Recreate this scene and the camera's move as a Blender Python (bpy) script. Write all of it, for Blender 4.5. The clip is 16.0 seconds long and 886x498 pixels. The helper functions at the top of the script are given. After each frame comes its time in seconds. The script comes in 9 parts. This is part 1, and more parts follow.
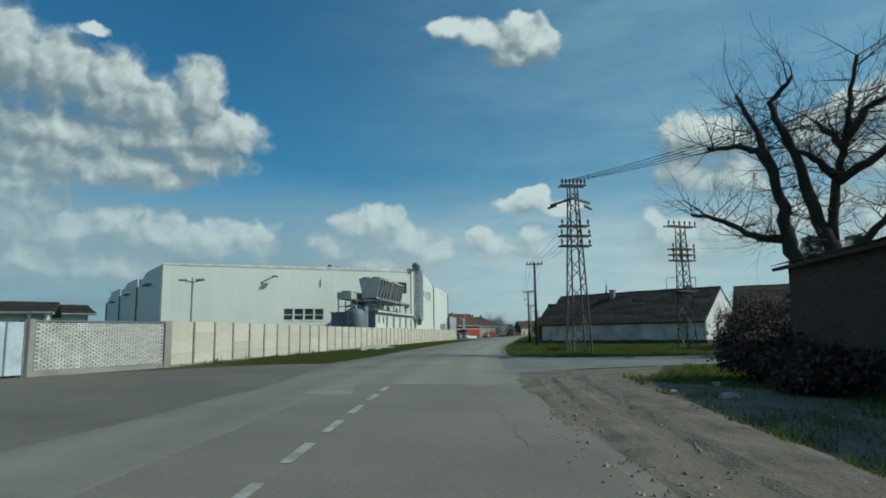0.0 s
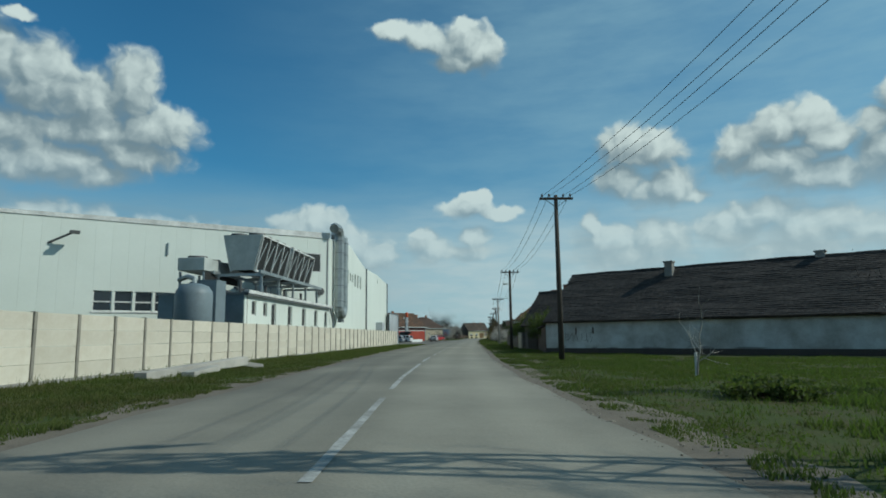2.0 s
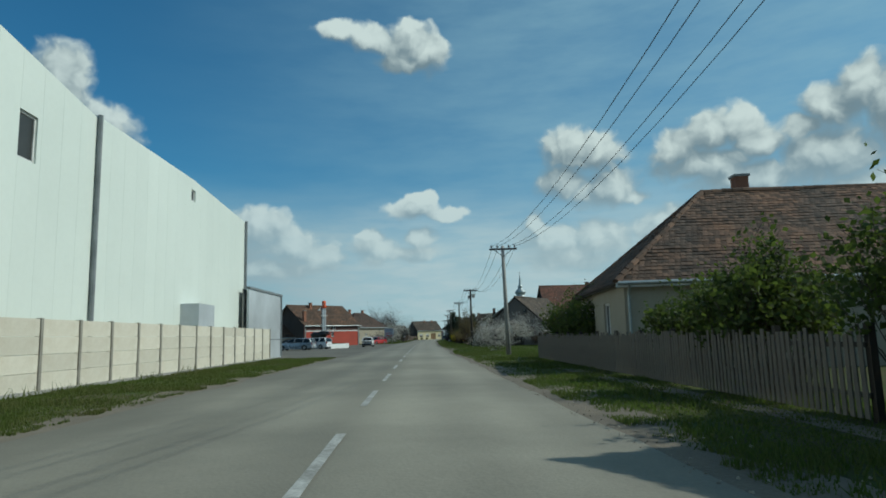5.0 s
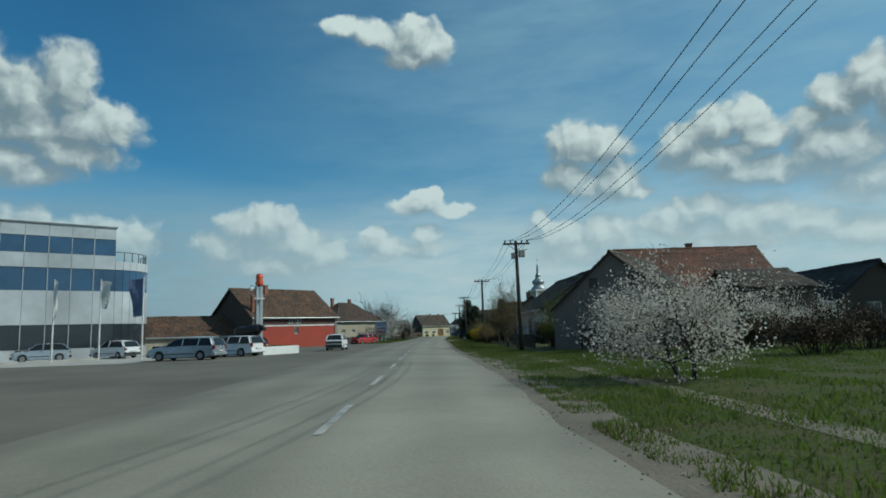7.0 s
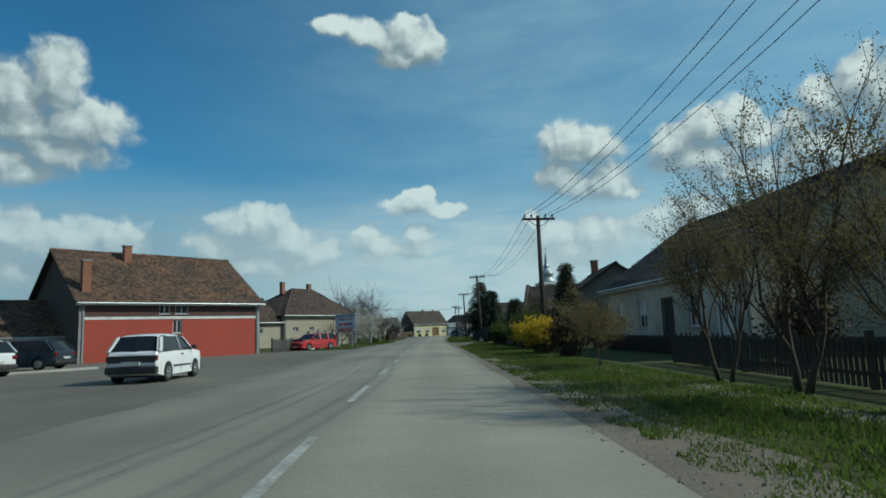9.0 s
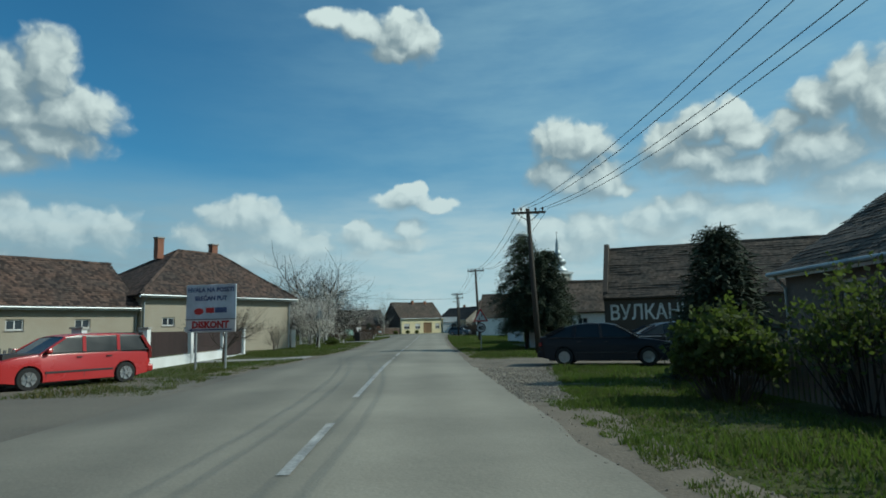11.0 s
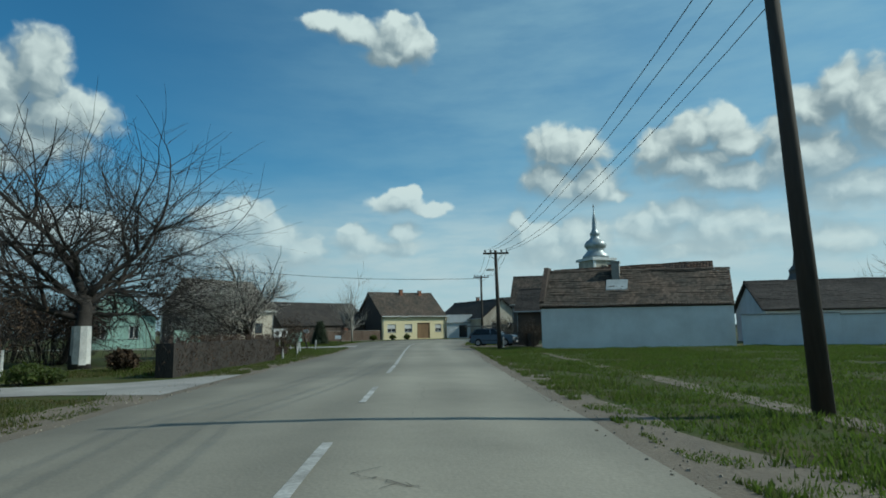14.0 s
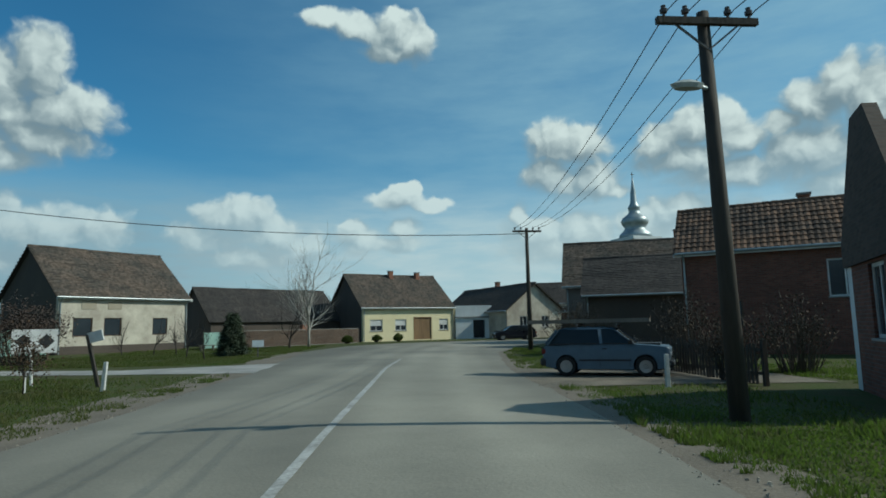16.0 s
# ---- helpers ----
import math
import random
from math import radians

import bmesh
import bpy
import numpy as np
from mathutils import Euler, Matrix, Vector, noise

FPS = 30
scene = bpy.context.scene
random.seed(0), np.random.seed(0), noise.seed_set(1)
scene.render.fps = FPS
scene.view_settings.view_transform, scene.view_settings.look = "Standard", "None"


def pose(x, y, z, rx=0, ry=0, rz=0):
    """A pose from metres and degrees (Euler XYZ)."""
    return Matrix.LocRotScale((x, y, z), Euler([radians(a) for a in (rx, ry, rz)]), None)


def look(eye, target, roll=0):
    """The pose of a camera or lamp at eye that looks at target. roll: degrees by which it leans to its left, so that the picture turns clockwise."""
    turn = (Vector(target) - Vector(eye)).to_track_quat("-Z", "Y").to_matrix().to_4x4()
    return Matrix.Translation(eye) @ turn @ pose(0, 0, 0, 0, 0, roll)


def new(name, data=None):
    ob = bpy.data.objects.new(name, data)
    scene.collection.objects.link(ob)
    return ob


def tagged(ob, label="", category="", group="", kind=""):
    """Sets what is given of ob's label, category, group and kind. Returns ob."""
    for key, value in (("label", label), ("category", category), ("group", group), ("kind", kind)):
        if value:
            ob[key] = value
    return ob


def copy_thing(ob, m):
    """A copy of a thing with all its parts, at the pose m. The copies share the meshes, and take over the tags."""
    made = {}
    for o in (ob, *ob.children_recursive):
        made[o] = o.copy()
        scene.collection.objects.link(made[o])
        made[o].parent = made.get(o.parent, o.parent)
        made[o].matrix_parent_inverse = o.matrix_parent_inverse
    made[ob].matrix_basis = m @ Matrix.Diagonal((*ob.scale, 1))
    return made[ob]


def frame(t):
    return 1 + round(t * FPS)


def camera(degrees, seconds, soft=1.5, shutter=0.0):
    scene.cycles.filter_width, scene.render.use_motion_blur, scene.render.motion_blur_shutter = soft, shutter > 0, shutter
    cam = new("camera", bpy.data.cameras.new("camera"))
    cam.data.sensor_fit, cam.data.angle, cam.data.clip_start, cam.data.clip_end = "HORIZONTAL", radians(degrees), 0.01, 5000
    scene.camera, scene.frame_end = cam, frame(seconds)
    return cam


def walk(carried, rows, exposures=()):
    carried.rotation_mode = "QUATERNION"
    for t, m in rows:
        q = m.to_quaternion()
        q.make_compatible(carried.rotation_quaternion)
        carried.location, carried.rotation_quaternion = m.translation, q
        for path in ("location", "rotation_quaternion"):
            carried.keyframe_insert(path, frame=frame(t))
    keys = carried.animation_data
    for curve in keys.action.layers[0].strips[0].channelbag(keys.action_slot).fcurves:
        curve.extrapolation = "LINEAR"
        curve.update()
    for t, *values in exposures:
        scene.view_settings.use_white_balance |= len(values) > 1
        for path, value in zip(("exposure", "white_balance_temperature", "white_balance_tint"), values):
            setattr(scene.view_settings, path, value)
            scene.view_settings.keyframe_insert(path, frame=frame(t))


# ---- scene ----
cam = camera(71.0, 16.0, soft=1.75)
PATH = [
    (0, (6.278, 3.272, 1.3), (5.968, 5.229, 1.571), -0.9),
    (0.5, (5.016, 10.366, 1.174), (4.754, 12.33, 1.444), -1.6),
    (1, (3.777, 18.219, 1.183), (3.547, 20.187, 1.453), -1.2),
    (1.5, (2.67, 26.268, 1.207), (2.481, 28.24, 1.486), -1.2),
    (2, (1.782, 34.806, 1.248), (1.657, 36.783, 1.526), -0.7),
    (2.5, (1.124, 43.471, 1.373), (1.047, 45.449, 1.658), -0.6),
    (3, (0.428, 52.823, 1.31), (0.4, 54.803, 1.593), -1.3),
    (3.5, (-0.044, 61.262, 1.339), (-0.03, 63.242, 1.618), -1.9),
    (4, (-0.47, 70.455, 1.25), (-0.425, 72.435, 1.53), -1.5),
    (6.5, (-0.742, 115.254, 1.337), (-0.702, 117.235, 1.606), -1.9),
    (7, (-0.86, 125.206, 1.262), (-0.83, 127.188, 1.528), -2.0),
    (7.5, (-1.062, 134.789, 1.252), (-1.031, 136.772, 1.515), -2.3),
    (8, (-1.226, 144.75, 1.212), (-1.185, 146.732, 1.477), -1.9),
    (8.5, (-1.366, 154.013, 1.245), (-1.313, 155.995, 1.51), -1.7),
    (9, (-1.446, 162.615, 1.178), (-1.391, 164.597, 1.442), -2.1),
    (11.5, (-1.535, 209.094, 1.439), (-1.45, 211.077, 1.687), -1.2),
    (12, (-1.748, 218.485, 1.378), (-1.659, 220.467, 1.627), -2.2),
    (12.5, (-1.648, 226.89, 1.182), (-1.556, 228.872, 1.434), -1.7),
    (13, (-1.511, 235.143, 1.066), (-1.416, 237.123, 1.325), -1.2),
    (13.5, (-1.372, 244.361, 1.295), (-1.273, 246.341, 1.556), -1.4),
    (14, (-1.195, 252.833, 1.256), (-1.093, 254.813, 1.517), -1.0),
    (14.5, (-1.016, 261.574, 1.289), (-0.911, 263.555, 1.543), -1.4),
    (15, (-0.844, 269.608, 1.274), (-0.737, 271.589, 1.527), -1.4),
    (15.5, (-0.637, 277.227, 1.358), (-0.534, 279.207, 1.614), -1.2),
    (16, (-0.426, 283.733, 1.482), (-0.326, 285.715, 1.73), -1.2),
]
walk(cam, [(t, look(eye, target, roll)) for t, eye, target, roll in PATH],
     [(0.0, -0.26, 6150, -2.0), (4.0, -0.24, 6150, -2.0), (7.0, -0.25, 6150, -2.0), (8.5, -0.18, 6150, -2.0), (12.0, -0.12, 6150, -2.0), (16.0, -0.14, 6150, -2.0)])

# ---- world, sun, exposure ----
SUN_DIR = Vector((0.78, -0.03, 0.62)).normalized()

# clouds: azimuth from +y to the right, elevation, half width, half height, in degrees
CLOUDS_LEFT = [
    (-45.5, 21.3, 2.7, 3.4), (-42.1, 20.7, 3.5, 3.0), (-37.7, 19.7, 3.4, 3.1), (-33.9, 19.0, 3.1, 2.5), (-31.2, 20.5, 2.0, 2.6), (-29.2, 17.4, 3.3, 2.0),
    (-33.8, 16.5, 5.4, 1.8), (-41.4, 16.0, 5.5, 2.2), (-48.2, 19.0, 3.0, 4.7), (-43.5, 12.9, 4.1, 1.5), (-37.6, 13.6, 4.6, 1.5), (-33.2, 13.2, 2.7, 1.0),
    (-39.7, 24.5, 1.2, 0.5), (-44.4, 9.0, 2.1, 2.6), (-40.6, 8.4, 3.1, 2.2), (-37.2, 9.5, 2.5, 1.8), (-34.0, 8.5, 3.1, 2.0), (-29.9, 8.0, 2.8, 1.8),
    (-26.3, 8.1, 2.3, 1.8), (-43.1, 6.0, 4.7, 1.7), (-36.4, 5.8, 5.0, 1.6), (-47.4, 7.9, 2.6, 4.1),
]
CLOUDS_LEFT += [(-42.0, 14.6, 5.5, 2.2), (-35.5, 14.2, 5.0, 1.8), (-31.0, 15.2, 4.0, 1.7), (-44.5, 11.0, 4.5, 3.0)]
CLOUDS_MIDDLE = [
    (-8.0, 27.2, 2.3, 0.9), (-4.8, 26.6, 2.7, 1.1), (-1.5, 26.3, 2.7, 1.6), (0.5, 25.6, 1.8, 1.7), (-1.8, 24.8, 2.7, 0.9), (-1.4, 27.5, 1.2, 0.9),
    (-16.8, 9.6, 2.2, 1.6), (-14.7, 9.9, 2.1, 1.7), (-12.4, 8.4, 2.7, 1.7), (-9.9, 7.4, 1.9, 1.3), (-18.2, 7.9, 2.8, 1.4),
    (-14.4, 6.4, 4.4, 1.0), (-1.3, 11.6, 2.5, 0.9), (-0.5, 12.4, 1.4, 0.8), (1.6, 11.2, 1.9, 0.6), (-4.8, 8.1, 2.2, 1.2),
    (-5.3, 9.3, 1.4, 0.7), (-0.8, 9.0, 1.4, 1.0), (-1.7, 7.7, 2.6, 0.7),
]
CLOUDS_RIGHT = [
    (13.4, 16.0, 2.5, 2.0), (16.0, 15.7, 2.3, 1.8), (12.8, 13.8, 2.3, 1.8), (16.3, 12.7, 3.0, 1.7), (18.9, 12.0, 1.3, 0.6), (23.0, 15.6, 2.3, 1.4),
    (25.8, 16.4, 2.2, 1.8), (27.8, 16.5, 2.1, 1.6), (29.4, 14.9, 2.1, 1.4), (24.9, 13.9, 4.5, 1.4), (27.9, 12.3, 4.7, 1.4), (22.3, 15.1, 1.9, 1.0),
    (32.6, 15.6, 1.6, 1.1), (34.8, 16.7, 2.1, 1.9), (37.0, 17.9, 1.8, 2.0), (38.8, 15.8, 2.7, 3.6), (34.1, 13.4, 4.1, 2.6), (36.7, 10.3, 3.9, 1.7),
    (10.1, 9.6, 0.8, 1.4), (11.7, 8.2, 3.0, 1.5), (15.5, 8.2, 3.0, 1.6), (13.4, 6.8, 5.0, 1.2), (24.1, 9.7, 3.6, 1.3), (21.8, 8.7, 3.2, 1.5),
    (27.5, 8.4, 3.8, 1.9), (31.6, 7.5, 3.1, 1.3), (35.3, 6.6, 3.2, 1.3), (25.7, 6.7, 4.8, 0.9),
]


def make_world():
    world = bpy.data.worlds.new("daylight")
    scene.world = world
    world.use_nodes = True
    nt = world.node_tree
    nt.nodes.clear()

    def node(kind, **props):
        n = nt.nodes.new(kind)
        for k, v in props.items():
            setattr(n, k, v)
        return n

    def put(n, socket, value):
        if hasattr(value, "is_output"):
            nt.links.new(value, n.inputs[socket])
        else:
            n.inputs[socket].default_value = value

    def math_(op, a, b=0.0, c=0.0, clamp=False):
        n = node("ShaderNodeMath", operation=op, use_clamp=clamp)
        for i, v in enumerate((a, b, c)):
            put(n, i, v)
        return n.outputs[0]

    def vec(op, a, b=(0, 0, 0), c=(0, 0, 0)):
        n = node("ShaderNodeVectorMath", operation=op)
        for i, v in enumerate((a, b, c)):
            put(n, i, v)
        return n.outputs["Value"] if op == "LENGTH" else n.outputs[0]

    def ramp(value, lo, hi, a=0.0, b=1.0):
        n = node("ShaderNodeMapRange", interpolation_type="SMOOTHSTEP")
        for i, v in enumerate((value, lo, hi, a, b)):
            put(n, i, v)
        return n.outputs[0]

    def noise_(vector, scale, detail, rough):
        n = node("ShaderNodeTexNoise")
        put(n, "Vector", vector), put(n, "Scale", scale), put(n, "Detail", detail), put(n, "Roughness", rough)
        return n.outputs[0]

    def mix(f, a, b):
        n = node("ShaderNodeMix", data_type="RGBA")
        put(n, 0, f), put(n, 6, a), put(n, 7, b)
        return n.outputs[2]

    sky = node("ShaderNodeTexSky", sky_type="NISHITA", sun_disc=False)
    sky.sun_elevation = math.asin(SUN_DIR.z)
    sky.sun_rotation = math.atan2(SUN_DIR.x, SUN_DIR.y)
    sky.altitude, sky.air_density, sky.dust_density, sky.ozone_density = 100, 1.0, 0.6, 2.0
    where = node("ShaderNodeTexCoord").outputs["Generated"]
    sep = node("ShaderNodeSeparateXYZ")
    put(sep, 0, where)
    az = math_("MULTIPLY", math_("ARCTAN2", sep.outputs[0], sep.outputs[1]), 57.2958)
    el = math_("MULTIPLY", math_("ARCSINE", sep.outputs[2]), 57.2958)
    flat = node("ShaderNodeCombineXYZ")
    put(flat, 0, az), put(flat, 1, el)
    flat = flat.outputs[0]
    wob = node("ShaderNodeTexNoise")
    put(wob, "Vector", flat), put(wob, "Scale", 0.42), put(wob, "Detail", 3.0), put(wob, "Roughness", 0.5)
    bent = vec("MULTIPLY_ADD", vec("SUBTRACT", wob.outputs["Color"], (0.5, 0.5, 0.5)), (2.2, 1.6, 0.0), flat)

    def field(p):
        best = 9.0
        for a, e, ra, re in CLOUDS_LEFT + CLOUDS_MIDDLE + CLOUDS_RIGHT:
            d = vec("LENGTH", vec("MULTIPLY_ADD", p, (1 / ra, 1 / re, 0), (-a / ra, -e / re, 0)))
            best = math_("SMOOTH_MIN", best, d, 0.22)
        return best

    def heads(p):
        """Cauliflower heads: rounded bumps with creases between, in three sizes, over a soft noise."""
        n = node("ShaderNodeTexVoronoi", feature="SMOOTH_F1", voronoi_dimensions="2D", normalize=True)
        put(n, "Vector", p), put(n, "Scale", 0.40), put(n, "Detail", 2.0), put(n, "Roughness", 0.45), put(n, "Lacunarity", 2.2), put(n, "Smoothness", 0.6)
        return math_("MULTIPLY_ADD", n.outputs["Distance"], -1.5, noise_(p, 0.55, 4.0, 0.5))

    to_sun = (0.50, 0.55, 0.0)
    here, above = field(bent), field(vec("ADD", bent, (0.7, 1.5, 0.0)))
    bump, bump_sun = heads(bent), heads(vec("ADD", bent, to_sun))
    # everywhere else: scattered fair-weather cumulus
    rest = noise_(vec("MULTIPLY", where, (1.0, 1.0, 2.2)), 2.6, 5.0, 0.55)
    view = math_("MULTIPLY", ramp(math_("ABSOLUTE", az), 50.0, 62.0), ramp(el, -2.0, 8.0))
    other = math_("MULTIPLY", ramp(rest, 0.50, 0.64), view)
    dens = math_("ADD", math_("SUBTRACT", 1.24, here), math_("MULTIPLY", math_("ADD", bump, 0.12), 0.52))
    # sunlit heads, grey hollows and bases; tops end crisply, bases fray
    tall = math_("MULTIPLY", math_("SUBTRACT", above, here), 1.0)
    lit = math_("ADD", math_("ADD", tall, math_("MULTIPLY", math_("SUBTRACT", bump, bump_sun), 0.95)), math_("MULTIPLY", bump, 0.35))
    lit = ramp(lit, -0.45, 1.32)
    soft_edge = math_("MULTIPLY_ADD", lit, -0.50, 0.86)
    mask = math_("MAXIMUM", ramp(dens, -0.05, soft_edge), other)
    hollow = mix(ramp(el, 6.0, 17.0), (0.36, 0.45, 0.50, 1), (0.215, 0.285, 0.335, 1))
    cloud = mix(lit, hollow, (0.73, 0.79, 0.78, 1))
    blue = node("ShaderNodeMix", data_type="RGBA", blend_type="MULTIPLY")
    put(blue, 0, 1.0), put(blue, 6, sky.outputs[0]), put(blue, 7, (0.036, 0.086, 0.104, 1))
    # thin veil: pale towards the horizon and towards the sun's side
    haze_n = noise_(vec("MULTIPLY", flat, (0.25, 1.0, 1.0)), 0.30, 5.0, 0.6)
    low = math_("MULTIPLY", ramp(el, 17.0, 3.0), ramp(haze_n, 0.25, 0.75, 0.60, 1.0))
    side = math_("MULTIPLY", ramp(az, -32.0, 22.0), ramp(haze_n, 0.2, 0.8, 0.30, 0.66))
    haze = math_("MAXIMUM", low, side)
    base = mix(haze, blue.outputs[2], (0.345, 0.535, 0.64, 1))
    # flat pale banks low ahead and on the sun's side
    strips = ramp(noise_(vec("MULTIPLY", flat, (0.22, 1.0, 1.0)), 0.6, 5.0, 0.6), 0.34, 0.66)
    bank = math_("MULTIPLY", ramp(el, 15.0, 6.5), math_("MULTIPLY_ADD", strips, 0.40, 0.60))
    bank_colour = mix(ramp(az, -28.0, 2.0), (0.275, 0.375, 0.445, 1), (0.545, 0.645, 0.685, 1))
    base = mix(math_("MULTIPLY", bank, 0.92), base, bank_colour)
    top = mix(math_("MULTIPLY", mask, ramp(el, 4.0, 16.0, 0.50, 1.0)), base, cloud)
    bg = node("ShaderNodeBackground")
    put(bg, 0, top), put(bg, 1, 1.0)
    out = node("ShaderNodeOutputWorld")
    nt.links.new(bg.outputs[0], out.inputs[0])


make_world()
sun = new("sun", bpy.data.lights.new("sun", "SUN"))
sun.data.energy, sun.data.angle, sun.data.color = 3.6, radians(0.6), (1.0, 0.945, 0.85)
sun.matrix_world = look(SUN_DIR * 300, (0, 0, 0))

# ---- materials ----
def material(name, colour, rough=0.8, metal=0.0, vary=0.25, scale=3.0, grain=40.0, bump=0.2, dark=None, dirt=0.0,
             coords="Object", stretch=(1, 1, 1), random=0.0, spec=0.5, stain=0.35):
    """A weathered surface: large stains towards dark, fine grain and relief, a shade of its own for each piece."""
    m = bpy.data.materials.new(name)
    m.use_nodes = True
    nt = m.node_tree
    bsdf = nt.nodes["Principled BSDF"]

    def node(kind, **props):
        n = nt.nodes.new(kind)
        for k, v in props.items():
            setattr(n, k, v)
        return n

    link = nt.links.new
    tc = node("ShaderNodeTexCoord")
    mp = node("ShaderNodeMapping")
    mp.inputs["Scale"].default_value = stretch
    link(tc.outputs[coords], mp.inputs["Vector"])
    big = node("ShaderNodeTexNoise")
    big.inputs["Scale"].default_value, big.inputs["Detail"].default_value, big.inputs["Roughness"].default_value = scale * 0.35, 6.0, 0.65
    small = node("ShaderNodeTexNoise")
    small.inputs["Scale"].default_value, small.inputs["Detail"].default_value = grain, 4.0
    link(mp.outputs[0], big.inputs["Vector"]), link(mp.outputs[0], small.inputs["Vector"])
    rgb = Vector(colour)
    low = Vector(dark) if dark else rgb * (1 - stain)
    ramp = node("ShaderNodeValToRGB")
    ramp.color_ramp.elements[0].position, ramp.color_ramp.elements[1].position = 0.36, 0.64
    ramp.color_ramp.elements[0].color, ramp.color_ramp.elements[1].color = (*low, 1), (*rgb, 1)
    link(big.outputs[0], ramp.inputs[0])
    hsv = node("ShaderNodeHueSaturation")
    link(ramp.outputs[0], hsv.inputs["Color"])
    span = node("ShaderNodeMapRange")
    span.inputs[3].default_value, span.inputs[4].default_value = 1 - vary, 1 + vary
    link(small.outputs[0], span.inputs[0])
    value = span.outputs[0]
    if random:
        info = node("ShaderNodeObjectInfo")
        geo = node("ShaderNodeNewGeometry")
        add = node("ShaderNodeMath", operation="ADD")
        link(info.outputs["Random"], add.inputs[0]), link(geo.outputs["Random Per Island"], add.inputs[1])
        frac = node("ShaderNodeMath", operation="FRACT")
        link(add.outputs[0], frac.inputs[0])
        each = node("ShaderNodeMapRange")
        each.inputs[3].default_value, each.inputs[4].default_value = 1 - random, 1 + random
        link(frac.outputs[0], each.inputs[0])
        mul = node("ShaderNodeMath", operation="MULTIPLY")
        link(value, mul.inputs[0]), link(each.outputs[0], mul.inputs[1])
        value = mul.outputs[0]
    link(value, hsv.inputs["Value"])
    link(hsv.outputs[0], bsdf.inputs["Base Color"])
    rr = node("ShaderNodeMapRange")
    rr.inputs[3].default_value, rr.inputs[4].default_value = max(0.02, rough - 0.12), min(1.0, rough + 0.12)
    link(big.outputs[0], rr.inputs[0]), link(rr.outputs[0], bsdf.inputs["Roughness"])
    bsdf.inputs["Metallic"].default_value = metal
    bsdf.inputs["Specular IOR Level"].default_value = spec
    if bump:
        b = node("ShaderNodeBump")
        b.inputs["Strength"].default_value, b.inputs["Distance"].default_value = bump, 0.02
        link(small.outputs[0], b.inputs["Height"]), link(b.outputs[0], bsdf.inputs["Normal"])
    return m


def glass(name, colour, rough=0.05):
    """Window glass over a dark room: smooth, dark, mirror-like at its surface."""
    m = material(name, colour, rough=rough + 0.12, vary=0.1, scale=0.8, grain=2.0, bump=0.0, spec=0.8)
    return m


def road_asphalt():
    """Asphalt with paler, smoother wheel tracks and an oil-darkened strip, by the distance from the centre line. The
    left lane is dimmed further, with lens falloff put into its colour.
    """
    m = material("asphalt", (0.272, 0.254, 0.204), 0.85, vary=0.2, scale=0.45, grain=26, bump=0.3, dark=(0.182, 0.170, 0.136))
    nt = m.node_tree
    bsdf = nt.nodes["Principled BSDF"]
    uv = nt.nodes.new("ShaderNodeUVMap")
    sep = nt.nodes.new("ShaderNodeSeparateXYZ")
    nt.links.new(uv.outputs[0], sep.inputs[0])
    wob = nt.nodes.new("ShaderNodeTexNoise")
    wob.inputs["Scale"].default_value, wob.inputs["Detail"].default_value = 3.0, 4.0
    nt.links.new(uv.outputs[0], wob.inputs["Vector"])
    add = nt.nodes.new("ShaderNodeMath")
    add.operation = "MULTIPLY_ADD"
    add.inputs[1].default_value = 0.028
    nt.links.new(wob.outputs[0], add.inputs[0]), nt.links.new(sep.outputs[0], add.inputs[2])
    ramp = nt.nodes.new("ShaderNodeValToRGB")
    # low values left of -3 also carry lens falloff in the colour
    stops = [(-5.0, 0.55), (-3.9, 0.68), (-3.0, 0.86), (-2.1, 0.76), (-1.1, 0.95), (-0.3, 0.82), (0.7, 1.10), (1.55, 0.98), (2.35, 1.12), (3.1, 0.95), (4.0, 0.75)]
    els = ramp.color_ramp.elements
    for k, (off, v) in enumerate(stops):
        e = els[k] if k < 2 else els.new(0.99)
        e.position, e.color = (off + 0.28) / 20 + 0.5, (v, v, v, 1)
    ramp.color_ramp.interpolation = "EASE"
    nt.links.new(add.outputs[0], ramp.inputs[0])
    mul = nt.nodes.new("ShaderNodeMix")
    mul.data_type, mul.blend_type = "RGBA", "MULTIPLY"
    mul.inputs[0].default_value = 1.0
    nt.links.new(bsdf.inputs["Base Color"].links[0].from_socket, mul.inputs[6])
    nt.links.new(ramp.outputs[0], mul.inputs[7])
    nt.links.new(mul.outputs[2], bsdf.inputs["Base Color"])
    return m


